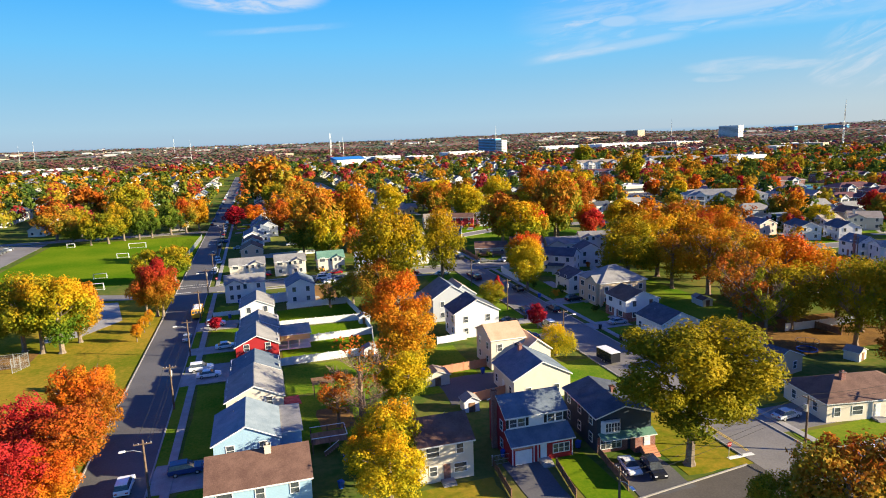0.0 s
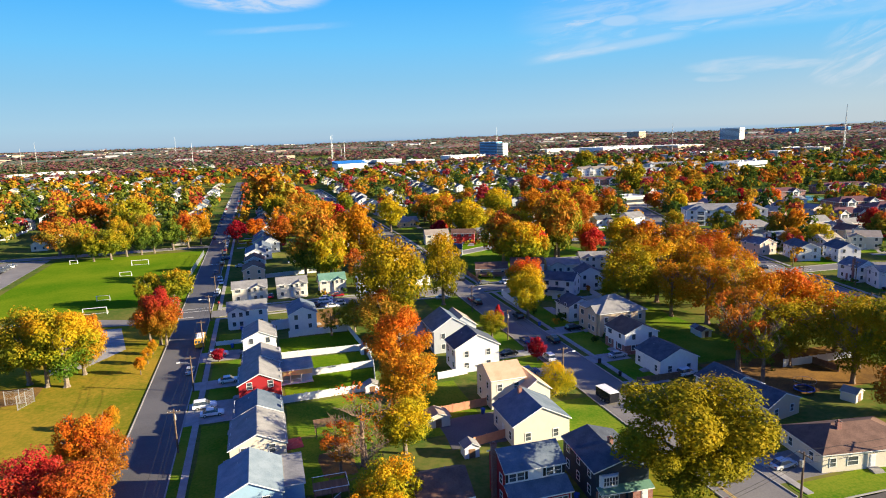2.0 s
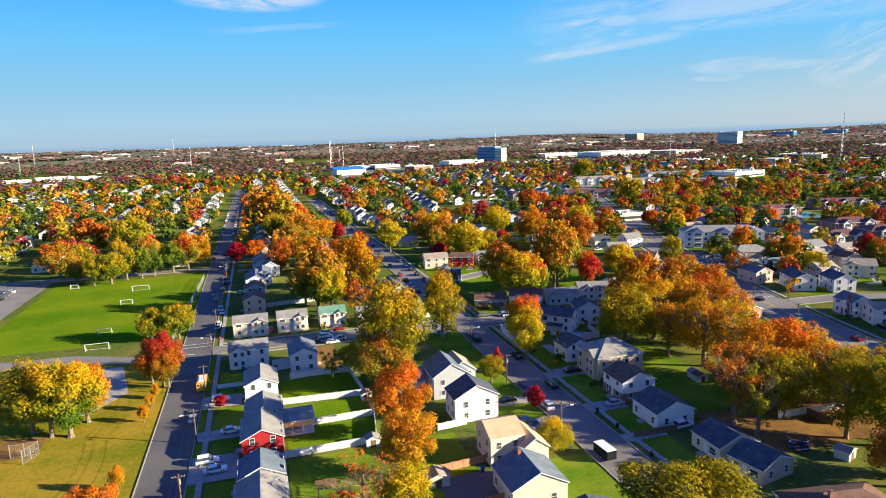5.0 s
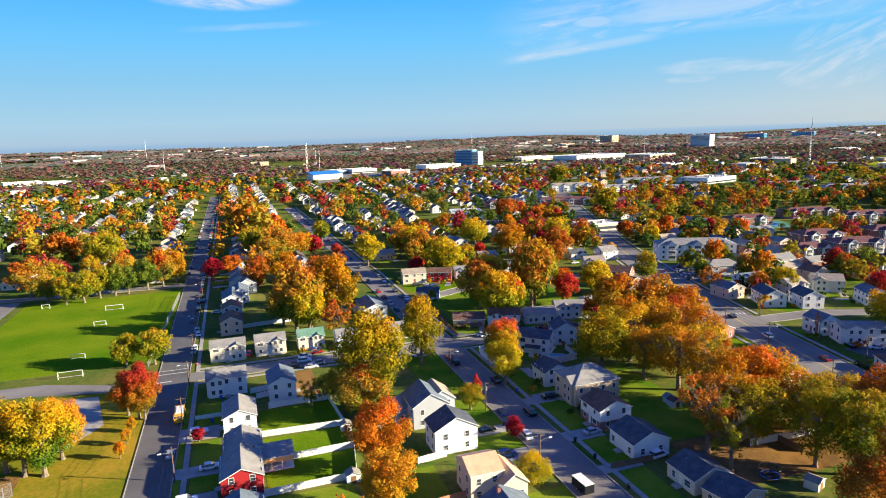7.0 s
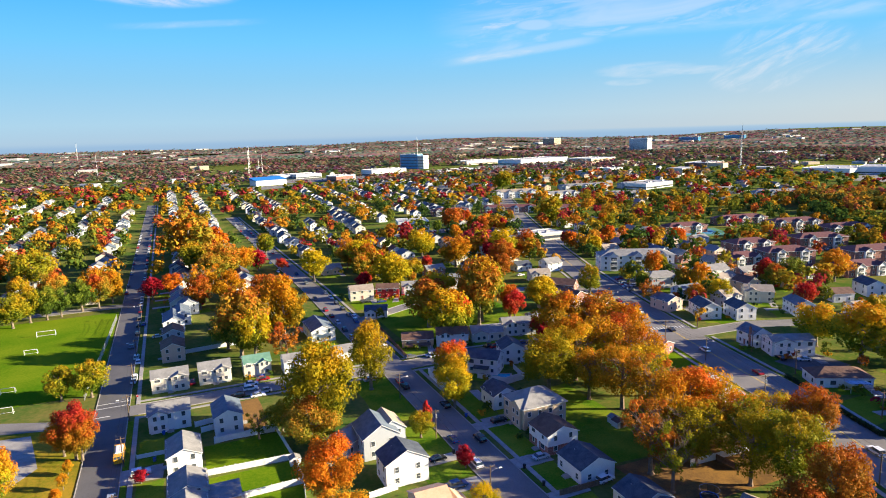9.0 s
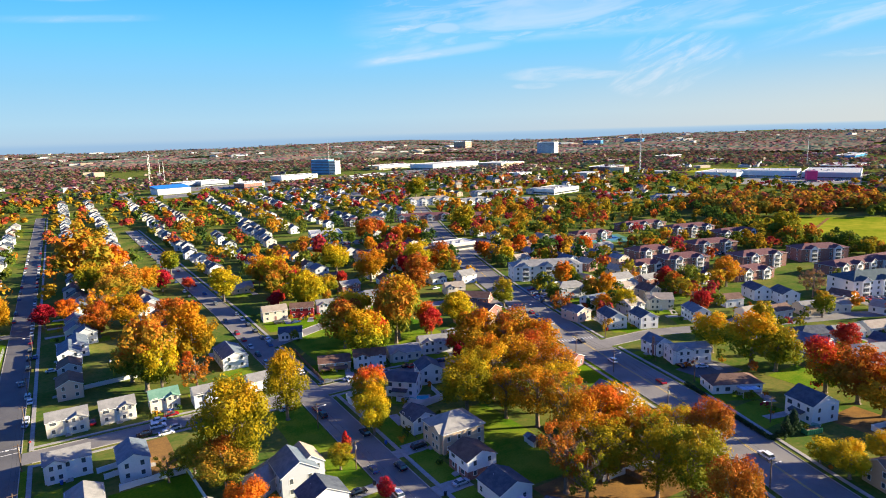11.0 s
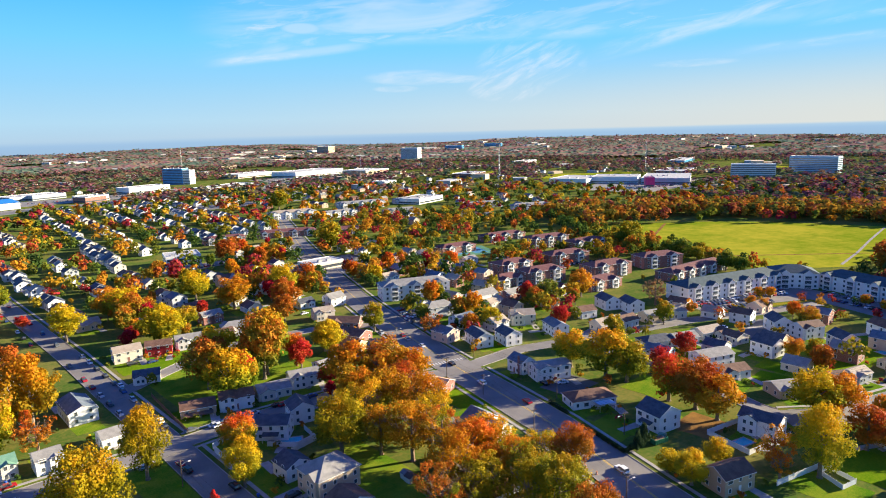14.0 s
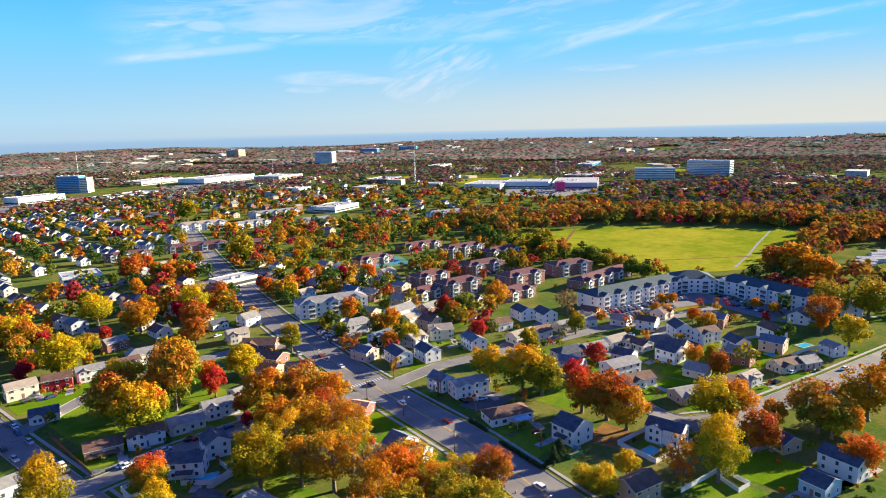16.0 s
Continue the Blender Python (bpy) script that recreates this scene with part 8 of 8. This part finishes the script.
def car(x, y, rz, kind, paint):
    if kind == "bus":
        return bus(x, y, rz)
    if kind == "trailer":
        return trailer(x, y, rz)
    L, W, low, top = PROFILE[kind]
    what = {"sedan": "sedan", "suv": "sport utility vehicle", "sports": "low sports car"}[kind]
    c = root("car", x, y, 0.06, rz, f"{paint} {what} parked on asphalt", "car", "cars")
    def body():
        s = Solid().prism(low, -W / 2, W / 2, "y")
        me = s.mesh("body", CAR_PAINT[paint])
        bm = bmesh.new()
        bm.from_mesh(me)
        bmesh.ops.bevel(bm, geom=bm.edges[:], offset=0.07, segments=2, affect="EDGES", clamp_overlap=True)
        bm.to_mesh(me)
        bm.free()
        return me
    def cabin():
        (a, za), (b, zb), (c2, zc), (d, zd) = top
        w0, w1 = W / 2 - 0.06, W / 2 - 0.24
        v = [(a, -w0, za), (b, -w1, zb), (c2, -w1, zc), (d, -w0, zd), (a, w0, za), (b, w1, zb), (c2, w1, zc), (d, w0, zd)]
        return Solid().raw(v, [(0, 1, 2, 3), (7, 6, 5, 4), (0, 4, 5, 1), (1, 5, 6, 2), (2, 6, 7, 3), (3, 7, 4, 0)]).mesh("glasshouse", M["glass"])
    def roof():
        (a, za), (b, zb), (c2, zc), (d, zd) = top
        w1 = W / 2 - 0.22
        return Solid().box(b - 0.02, -w1, min(zb, zc) - 0.02, c2 + 0.02, w1, max(zb, zc) + 0.05).mesh("roof", CAR_PAINT[paint])
    part("body", shared((kind, paint, "b"), body), c)
    part("glasshouse", shared((kind, "w"), cabin), c, "dark car windows")
    part("roof", shared((kind, paint, "r"), roof), c)
    ty, rm = wheel_mesh()
    for wx in (-L * 0.29, L * 0.31):
        for wy in (-W / 2 + 0.1, W / 2 - 0.1):
            w = part("wheel", ty, c, "black tyre", pose(wx, wy, 0.33))
            if math.hypot(x, y) < 210:
                part("rim", rm, w)
    if math.hypot(x, y) > 210:
        return c
    lamp = shared("headlamp", lambda: Solid().box(-0.04, -0.2, -0.07, 0.04, 0.2, 0.07).mesh("headlamp", M["trim"]))
    tail = shared("tail", lambda: Solid().box(-0.04, -0.16, -0.08, 0.04, 0.16, 0.08).mesh("tail_lamp", CAR_PAINT["red"]))
    for wy in (-W / 2 + 0.3, W / 2 - 0.3):
        part("headlamp", lamp, c, at=pose(L / 2 - 0.06, wy, low[-2][1] + 0.02))
        part("tail_lamp", tail, c, at=pose(-L / 2 + 0.02, wy, 0.72))
    return c


def bus(x, y, rz):
    b = root("school_bus", x, y, 0.06, rz, "yellow school bus with a pale roof on the street", "bus")
    s = Solid().prism([(-4.2, 0.55), (-4.2, 2.55), (3.0, 2.55), (3.1, 1.5), (4.3, 1.35), (4.35, 0.55)], -1.22, 1.22, "y")
    part("body", s.mesh("body", CAR_PAINT["yellow"]), b)
    part("roof", Solid().prism([(-0.95, 2.55), (-0.7, 2.80), (0.7, 2.80), (0.95, 2.55)], -2.6, 1.9, "x").mesh("roof", M["trim"]), b, "white bus roof")
    for sy in (-1, 1):
        for i in range(9):
            part("window", shared("buswin", lambda: Solid().box(-0.33, -0.02, -0.3, 0.33, 0.02, 0.3).mesh("window", M["glass"])), b, at=pose(-3.7 + i * 0.76, sy * 1.225, 2.1))
        part("stripe", shared("busstripe", lambda: Solid().box(-4.1, -0.015, -0.06, 3.0, 0.015, 0.06).mesh("stripe", M["black"])), b, at=pose(0, sy * 1.225, 1.45))
    for yy in (-0.75, 0.0, 0.75):
        part("rear_window", shared("busrear", lambda: Solid().box(-0.02, -0.3, -0.35, 0.02, 0.3, 0.35).mesh("rear_window", M["glass"])), b, at=pose(-4.21, yy, 2.05))
    ty, rm = wheel_mesh()
    for wx in (-2.6, 2.9):
        for wy in (-1.05, 1.05):
            w = part("wheel", ty, b, "black tyre", Matrix.LocRotScale((wx, wy, 0.45), None, (1.36, 1.2, 1.36)))
            part("rim", rm, w)
    return b


def trailer(x, y, rz):
    b = root("cargo_trailer", x, y, 0.06, rz, "black enclosed cargo trailer with a white roof on the street", "trailer")
    part("body", Solid().box(-2.4, -1.1, 0.45, 2.4, 1.1, 2.35).mesh("body", CAR_PAINT["black"]), b)
    part("roof", Solid().box(-2.42, -1.12, 2.35, 2.42, 1.12, 2.45).mesh("roof", M["trim"]), b, "white trailer roof")
    part("drawbar", Solid().tube([(2.4, 0, 0.5), (3.6, 0, 0.5)], [0.06, 0.06], 6).mesh("drawbar", M["metal"]), b)
    ty, rm = wheel_mesh()
    for wy in (-1.15, 1.15):
        for wx in (-0.45, 0.4):
            w = part("wheel", ty, b, "black tyre", pose(wx, wy, 0.33))
            part("rim", rm, w)
    return b


def shed(x, y, rz, w, d, h, wall, roof):
    tone = "white" if wall in ("vinyl", "white") else NAMES[wall]
    s = root("garden_shed", x, y, 0, rz, f"small {tone} garden shed with pitched roof", "shed", "garden sheds")
    part("wall", Solid().prism([(-w / 2, 0), (w / 2, 0), (w / 2, h * 0.75), (0, h * 1.05), (-w / 2, h * 0.75)], -d / 2, d / 2, "y").mesh("wall", M[wall]), s)
    part("roof", edge_trim(Solid().prism([(-w / 2 - 0.2, h * 0.72), (0, h * 1.06), (w / 2 + 0.2, h * 0.72), (w / 2 + 0.2, h * 0.72 + 0.1), (0, h * 1.06 + 0.1), (-w / 2 - 0.2, h * 0.72 + 0.1)], -d / 2 - 0.2, d / 2 + 0.2, "y").mesh("roof", M[roof])), s)
    part("door", door_mesh(1.1, 1.6, "wood"), s, "wooden shed door", pose(0, -d / 2, 0.03))
    return s


def goal(x, y, w, h, rz=0.0):
    g = root("soccer_goal", x, y, 0.03, rz, "white tubular soccer goal on the playing field", "goal", "soccer goals")
    for sx in (-w / 2, w / 2):
        part("upright", Solid().tube([(sx, 0, 0), (sx, 0, h)], [0.09, 0.09], 6).mesh("upright", M["trim"]), g)
        part("stay", Solid().tube([(sx, 0, h), (sx, 1.6, 0.05), (sx, 0, 0.05)], [0.05, 0.05, 0.05], 5).mesh("stay", M["trim"]), g)
    part("crossbar", Solid().tube([(-w / 2, 0, h), (w / 2, 0, h)], [0.09, 0.09], 6).mesh("crossbar", M["trim"]), g)
    part("ground_bar", Solid().tube([(-w / 2, 1.6, 0.05), (w / 2, 1.6, 0.05)], [0.05, 0.05], 5).mesh("ground_bar", M["trim"]), g)
    return g


def pole(x, y, rz=0.0, h=8.2, lamp=True, box=False):
    """A wooden utility pole; local +x is across the street, towards which the lamp reaches."""
    p = root("utility_pole", x, y, 0, rz, "brown wooden utility pole with crossarm and street lamp" if lamp else "brown wooden utility pole with crossarm", "utility pole", "utility poles")
    part("pole", shared(("upole", h), lambda: Solid().tube([(0, 0, -0.2), (0, 0, h * 0.5), (0, 0, h)], [0.17, 0.15, 0.12], 8).mesh("pole", M["polewood"])), p)
    part("crossarm", shared("crossarm", lambda: Solid().box(-1.1, -0.06, -0.07, 1.1, 0.06, 0.07).mesh("crossarm", M["polewood"])), p, at=pose(0, 0.14, h - 0.5))
    for ix in (-1.0, -0.5, 0.5, 1.0) if math.hypot(x, y) < 135 else ():
        part("insulator", shared("insulator", lambda: Solid().tube([(0, 0, 0), (0, 0, 0.16)], [0.05, 0.03], 6).mesh("insulator", M["trim"])), p, at=pose(ix, 0.14, h - 0.43))
    if lamp:
        arm = part("lamp_arm", shared("lamparm", lambda: Solid().tube([(0, 0, 0), (1.2, 0, 0.45), (2.3, 0, 0.5)], [0.04, 0.035, 0.03], 6).mesh("lamp_arm", M["metal"])), p, at=pose(0, 0, h - 1.7))
        part("lamp_head", shared("lamphead", lambda: Solid().prism([(2.1, 0.42), (2.2, 0.58), (2.85, 0.56), (2.95, 0.46), (2.7, 0.38)], -0.16, 0.16, "y").mesh("lamp_head", M["trim"])), arm, "pale street lamp head")
    if box:
        part("transformer", shared("transformer", lambda: Solid().tube([(0, -0.35, h - 2.2), (0, -0.35, h - 1.2)], [0.26, 0.26], 10).mesh("transformer", M["metal"])), p, "grey transformer drum")
    return p


def wire(a, b, sag=0.6, r=0.022):
    """One cable between two pole tops."""
    a, b = Vector(a), Vector(b)
    pts = [a.lerp(b, i / 10) - Vector((0, 0, sag * 4 * (i / 10) * (1 - i / 10))) for i in range(11)]
    return alone("cable", Solid().tube(pts, [r] * 11, 4).mesh("cable", M["black"]), label="black overhead cable slung between poles", category="cable", group="overhead cables")


def pole_line(spots, rz, lamp=True):
    for i, (x, y) in enumerate(spots):
        pole(x, y, rz, lamp=lamp and i % 2 == 0, box=i % 3 == 1)
    c, s = math.cos(radians(rz)), math.sin(radians(rz))
    for (ax, ay), (bx, by) in zip(spots[:-1], spots[1:]):
        for o, z in ((-0.9, 7.95), (0.9, 7.95), (0.15, 6.6)):
            wire((ax + o * c, ay + o * s, z), (bx + o * c, by + o * s, z))


pole_line([(-16.7, 84), (-16.9, 113.3), (-16.8, 142.1), (-16.8, 171), (-16.8, 200), (-16.8, 229), (-16.8, 258), (-16.8, 287), (-16.8, 316)], 180)
pole_line([(59.8, 118), (60.0, 150), (60.0, 179)], 0)
pole_line([(36.2, 57.8), (70.6, 65.8), (98, 65.2)], -90)
pole_line([(140.5, 84.5), (156, 128), (166.6, 161), (169.5, 184), (182, 232)], -15)
pole_line([(174.5, 105.7), (182.8, 138.8), (187.6, 160), (192.6, 191), (200, 226)], 165)
pole_line([(250, 72), (286, 59), (322, 44)], -110)
for _x, _y, _w, _h in ((-53.4, 222.4, 7.0, 2.3), (-55, 242, 4.2, 1.9), (-55.4, 285, 4.4, 1.9), (-53.8, 310, 7.0, 2.3), (-84.6, 326.3, 3.2, 1.9)):
    goal(_x, _y, _w, _h)


# ---------------------------------------------------------------- fences, cars, sheds, goals, poles
fence([(5.1, 173.7), (21.4, 175.3)], 1.7, "vinyl")
fence([(1.8, 156.8), (23.0, 155.7)], 1.7, "vinyl")
fence([(8.2, 142.5), (23.1, 143.0)], 1.7, "vinyl")
fence([(1.6, 128.5), (21.1, 129.0)], 1.7, "vinyl")
fence([(21.4, 175.3), (23.0, 155.7), (23.1, 143.0), (21.1, 129.0)], 1.7, "vinyl")
fence([(-13.9, 173.8), (-7.2, 173.7)], 1.2, "vinyl")
fence([(0.7, 186.9), (6.3, 187.8)], 1.7, "vinyl")
fence([(75.0, 191.5), (75.0, 179.0), (83.0, 181.1)], 1.7, "vinyl")
fence([(88.9, 183.2), (95.2, 175.9), (103.1, 177.1)], 1.7, "vinyl")
fence([(193.2, 86.8), (188.9, 71.9), (209.6, 67.4)], 1.8, "vinyl")
fence([(193.2, 86.8), (209.5, 82.9)], 1.8, "vinyl")
fence([(176.9, 59.8), (197.6, 54.0)], 1.8, "vinyl")
fence([(192.0, 54.2), (187.2, 46.6), (193.0, 45.0), (196.2, 52.5), (192.0, 54.2)], 1.5, "vinyl")
fence([(5.3, 174.4), (21.0, 173.8)], 1.7, "vinyl")
fence([(2.2, 182.3), (11.2, 183.9)], 1.7, "vinyl")
fence([(0.3, 256.7), (21.6, 259.1)], 1.7, "vinyl")
fence([(300.8, 61.8), (319.0, 58.6), (331.1, 55.0), (342.5, 48.6)], 1.5, "vinyl")
fence([(30.9, 112.2), (40.5, 113.1)], 1.7, "terra")
fence([(32.6, 97.9), (42.8, 99.8)], 1.7, "terra")
fence([(109.5, 109.3), (127.8, 108.5)], 1.8, "vinyl")
fence([(120.0, 140.7), (116.1, 115.8), (118.1, 102.9)], 1.6, "wood")
fence([(74.2, 112.2), (87.0, 111.9)], 1.5, "wood")
fence([(76.6, 252.5), (74.2, 210.9)], 1.6, "wood")
fence([(28.1, 76.5), (27.5, 68.5)], 1.2, "wood")
fence([(36.3, 73.7), (35.1, 65.8)], 1.2, "wood")
fence([(43.2, 74.4), (42.1, 65.2)], 1.2, "wood")
fence([(28.1, 76.8), (30.9, 76.8)], 1.4, "mesh")
fence([(-54.8, 148.5), (-49.4, 148.8)], 3.0, "mesh")
fence([(-49.4, 148.8), (-51.3, 144.7)], 3.0, "mesh")
fence([(-27.6, 324.6), (-30.8, 223.6)], 2.2, "mesh")
fence([(35.2, 129.7), (42.3, 130.7)], 1.7, "vinyl")
car(-13.8, 131.9, 2, "suv", "white")
car(-12.1, 127.6, 2, "sedan", "white")
car(-9.6, 145.2, 4, "sedan", "white")
car(-12.7, 164.8, 4, "suv", "white")
car(-18.6, 154.9, 90, "sedan", "silver")
car(-17.9, 176.5, 91, "bus", "yellow")
car(-16.2, 253.9, 90, "sedan", "white")
car(-16.9, 233.3, 85, "sedan", "silver")
car(-19.4, 274.9, 90, "sedan", "grey")
car(-17.7, 292.8, 90, "suv", "black")
car(-15.8, 307.7, 90, "sedan", "blue")
car(-9.8, 284.4, 0, "sedan", "silver")
car(-20.2, 87.4, 90, "suv", "white")
car(-12.7, 89.3, 3, "suv", "blue")
car(45.2, 69.7, -100, "sports", "white")
car(47.5, 67.7, -100, "suv", "black")
car(76.3, 74.9, 5, "sedan", "silver")
car(77.7, 62.0, 8, "sedan", "white")
car(70.2, 167.3, 90, "suv", "black")
car(63.4, 146.5, 90, "sedan", "blue")
car(70.0, 143.8, 90, "suv", "black")
car(63.3, 132.5, 90, "suv", "white")
car(79.6, 151.0, 5, "suv", "black")
car(79.3, 128.4, 3, "sedan", "silver")
car(55.7, 138.8, 3, "sedan", "black")
car(55.2, 125.6, 3, "suv", "blue")
car(64.0, 107.0, 95, "trailer", "black")
car(87.0, 112.8, 8, "suv", "white")
car(64.2, 186.2, 90, "suv", "black")
car(64.1, 191.4, 90, "sedan", "red")
car(84.2, 208.6, 0, "sedan", "white")
car(81.9, 197.3, 90, "sedan", "silver")
car(55.9, 197.3, 0, "sedan", "silver")
car(19.3, 212.3, 0, "sedan", "white")
car(23.4, 214.8, 0, "sedan", "red")
car(173.9, 168.6, 73, "suv", "white")
car(180.5, 192.6, 73, "sedan", "black")
car(189.1, 232.3, 72, "sedan", "silver")
car(187.3, 219.6, 72, "sedan", "white")
car(172.5, 144.4, 73, "sedan", "red")
car(195.9, 145.8, 150, "sedan", "white")
car(215.3, 267.3, 0, "suv", "silver")
car(211.6, 257.5, 0, "sedan", "silver")
car(257.8, 59.5, -20, "sedan", "white")
car(315.4, 36.9, -20, "sedan", "white")
car(298.6, 55.7, -20, "sedan", "blue")
car(297.4, 54.0, -20, "sedan", "white")
car(282.1, 56.9, -20, "sedan", "black")
car(225.9, 90.8, 120, "suv", "white")
car(317.6, 48.1, -20, "suv", "white")
car(306.5, 131.0, 100, "sedan", "white")
car(321.9, 112.5, 40, "suv", "white")
car(83.2, 209.9, 0, "sedan", "silver")
car(92.5, 209.4, 0, "sedan", "blue")
car(91.9, 204.4, 0, "suv", "white")
car(106.7, 209.1, 0, "sedan", "black")
car(99.3, 217.7, 0, "suv", "blue")
car(71.4, 273.1, 90, "sedan", "white")
car(70.6, 226.8, 90, "suv", "white")
car(70.0, 221.6, 90, "suv", "black")
car(75.7, 211.7, 0, "sedan", "grey")
car(90.7, 292.4, 0, "sedan", "blue")
car(83.4, 295.7, 0, "suv", "black")
car(178.6, 309.2, 0, "sedan", "white")
car(221.5, 276.1, 10, "sedan", "grey")
car(216.6, 258.6, 10, "sedan", "white")
car(1.4, 222.9, 90, "sedan", "red")
car(-17.0, 259.6, 90, "suv", "silver")
car(-16.8, 236.9, 90, "suv", "white")
car(18.6, 207.9, 0, "suv", "white")
car(20.1, 201.4, 0, "sedan", "white")
car(154.2, 94.2, 73, "suv", "white")
car(190.3, 150.4, 73, "sedan", "black")
car(164.1, 258.1, 73, "sedan", "white")
car(12.4, 283.5, 0, "sedan", "silver")
shed(22.9, 153.3, 0, 2.6, 2.2, 2.2, "vinyl", "r_grey")
shed(20.1, 128.4, 0, 3.0, 2.4, 2.3, "vinyl", "r_grey")
shed(28.9, 108.8, 0, 4.5, 3.6, 2.6, "cream", "r_tan")
shed(31.1, 95.4, 0, 2.6, 2.4, 2.5, "white", "r_grey")
shed(107.9, 134.1, 0, 3.0, 2.6, 2.2, "cream", "r_brown")
shed(108.3, 91.1, 20, 3.2, 2.8, 2.4, "cream", "r_tan")
shed(108.1, 136.5, 0, 2.6, 2.4, 2.2, "cream", "r_grey")
shed(180.7, 95.8, 20, 4.0, 2.0, 1.4, "vinyl", "r_green")
fence([(75.1, 180.4), (75.8, 194.7), (88.8, 199.4)], 1.8, "vinyl")
fence([(103.5, 185.0), (102.2, 175.4), (92.1, 173.6)], 1.8, "vinyl")


# ---------------------------------------------------------------- the farther streets
suburb(50, (-640, 420, -400, 1200), 12, far=True)
suburb(60, (400, 480, 760, 1000), 23, far=True)
suburb(50, (250, 900, 800, 1250), 24, far=True)
suburb(60, (-300, 1250, 500, 1900), 25, far=True, gap=22)
suburb(60, (700, 800, 1500, 1700), 26, far=True, gap=22)
suburb(30, (1000, 100, 1500, 900), 27, far=True, gap=22)
suburb(0, (8, 380, 60, 520), 15, trees_too=8)
suburb(10, (84, 312, 230, 385), 16, trees_too=18)
suburb(14, (200, 330, 330, 520), 17, trees_too=22)
suburb(6, (155, 385, 260, 520), 20, trees_too=18)
suburb(28, (203, 205, 330, 335), 19, gap=13, trees_too=12)
suburb(16, (246, 66, 345, 178), 28, gap=13, trees_too=5)
suburb(8, (330, -60, 520, 100), 21, trees_too=16)
suburb(0, (230, -40, 330, 60), 22, trees_too=8)


far_houses(FAR_HOUSES)


def far_street_trees():
    rg = np.random.default_rng(9)
    at = np.array([q[:2] for q in FAR_HOUSES])

    def clear(p, gap):
        return np.array([q for q in off_sites(p) if np.min(np.abs(at - q).max(axis=1)) > gap])

    p = clear(np.vstack([wedge(rg, 640, 400, 720, -24, 60), wedge(rg, 150, 380, 720, -40, -5)]), 6.5)
    wood("street_trees", p, 6.8, 14.5, 160, 0.85, "near", 7, "autumn trees along the far streets")
    p = clear(wedge(rg, 2700, 700, 1250), 7.0)
    wood("woods_near", p, 6.6, 12.5, 40, 1.7, "near", 2, "autumn woods and street trees among far houses", level=0.6)
    p = off_sites(np.vstack([rg.uniform((330, 250), (600, 700), (290, 2)), rg.uniform((200, 60), (470, 330), (210, 2)), rg.uniform((190, 330), (340, 520), (90, 2))]))
    p = p[~((p[:, 0] > 335) & (p[:, 0] < 425) & (p[:, 1] > 85) & (p[:, 1] < 155))]
    p = p[~((p[:, 0] < 348) & (p[:, 1] < 205) & (rg.random(len(p)) < 0.7))]
    wood("garden_trees", p, 5.2, 11.5, 120, 0.78, "near", 8, "autumn trees round the apartment buildings")


far_street_trees()


# ---------------------------------------------------------------- gardens between the houses
def gardens():
    """Lawns, drives and shrubs round the farther houses, too many to count."""
    rg = random.Random(31)
    grass, drive = Solid(), Solid()
    bush = []
    for x, y, rz, L, W, front in HOUSE_SITES:
        if math.hypot(x, y) < 165 or (x < 12 and y < 320):
            continue
        m = pose(x, y, 0, 0, 0, rz)
        sg = -1 if front.startswith("-") else 1
        along = front.endswith("x")
        def place(s, cx, cy, w, d, z):
            q = [(cx - w / 2, cy - d / 2), (cx + w / 2, cy - d / 2), (cx + w / 2, cy + d / 2), (cx - w / 2, cy + d / 2)]
            p = [m @ Vector((a + rg.uniform(-0.4, 0.4), b + rg.uniform(-0.4, 0.4), 0)) for a, b in q]
            if any(near_line(c.x, c.y, o[1]) < o[2] / 2 + 0.3 for c in p for o in STREETS):
                return
            s.prism([(c.x, c.y) for c in p], 0.0, z)
        k = rg.uniform(5, 9)
        lawn_at = (0, sg * (W / 2 + k / 2)) if not along else (sg * (L / 2 + k / 2), 0)
        place(grass, lawn_at[0], lawn_at[1], (L if not along else k), (k if not along else W), 0.0267)
        place(grass, -lawn_at[0], -lawn_at[1], (L if not along else k), (k if not along else W), 0.0223)
        dx, dy = ((L / 2 - 1.0, sg * (W / 2 + 4)) if not along else (sg * (L / 2 + 4), W / 2 - 1.0))
        place(drive, dx, dy, 3.0 if not along else 8, 8 if not along else 3.0, 0.0573)
        for _ in range(5):
            c = m @ Vector((rg.uniform(-1, 1) * (L / 2 + 5), rg.choice((-1, 1)) * (W / 2 + rg.uniform(1.0, 6)), 0))
            if all(near_line(c.x, c.y, o[1]) > o[2] / 2 + 2.5 for o in STREETS):
                bush.append((c.x, c.y))
    alone("garden_lawns", grass.mesh("garden_lawns", M["lawn"]), label="small green lawns round the farther houses", category="lawns", kind="stuff")
    alone("driveways", drive.mesh("driveways", M["concrete"]), label="short concrete driveways of the farther houses", category="driveways", kind="stuff")
    b = np.array(bush)
    wood("shrubs", b, 1.3, 2.2, 26, 0.42, "near", 12, "shrubs and hedges in the gardens")
    g = np.random.default_rng(3)
    b = g.uniform((80, 90), (470, 500), (480, 2))
    b = off_sites(b)
    b = b[np.hypot(b[:, 0], b[:, 1]) > 195]
    b = np.array([q for q in b if all(math.hypot(q[0] - h[0], q[1] - h[1]) > 8 for h in HOUSE_SITES)])
    b = b[~((b[:, 0] < 348) & (b[:, 1] < 205) & (g.random(len(b)) < 0.5))]
    wood("small_trees", b, 2.9, 6.5, 110, 0.42, "near", 13, "small garden trees in autumn colours")


gardens()
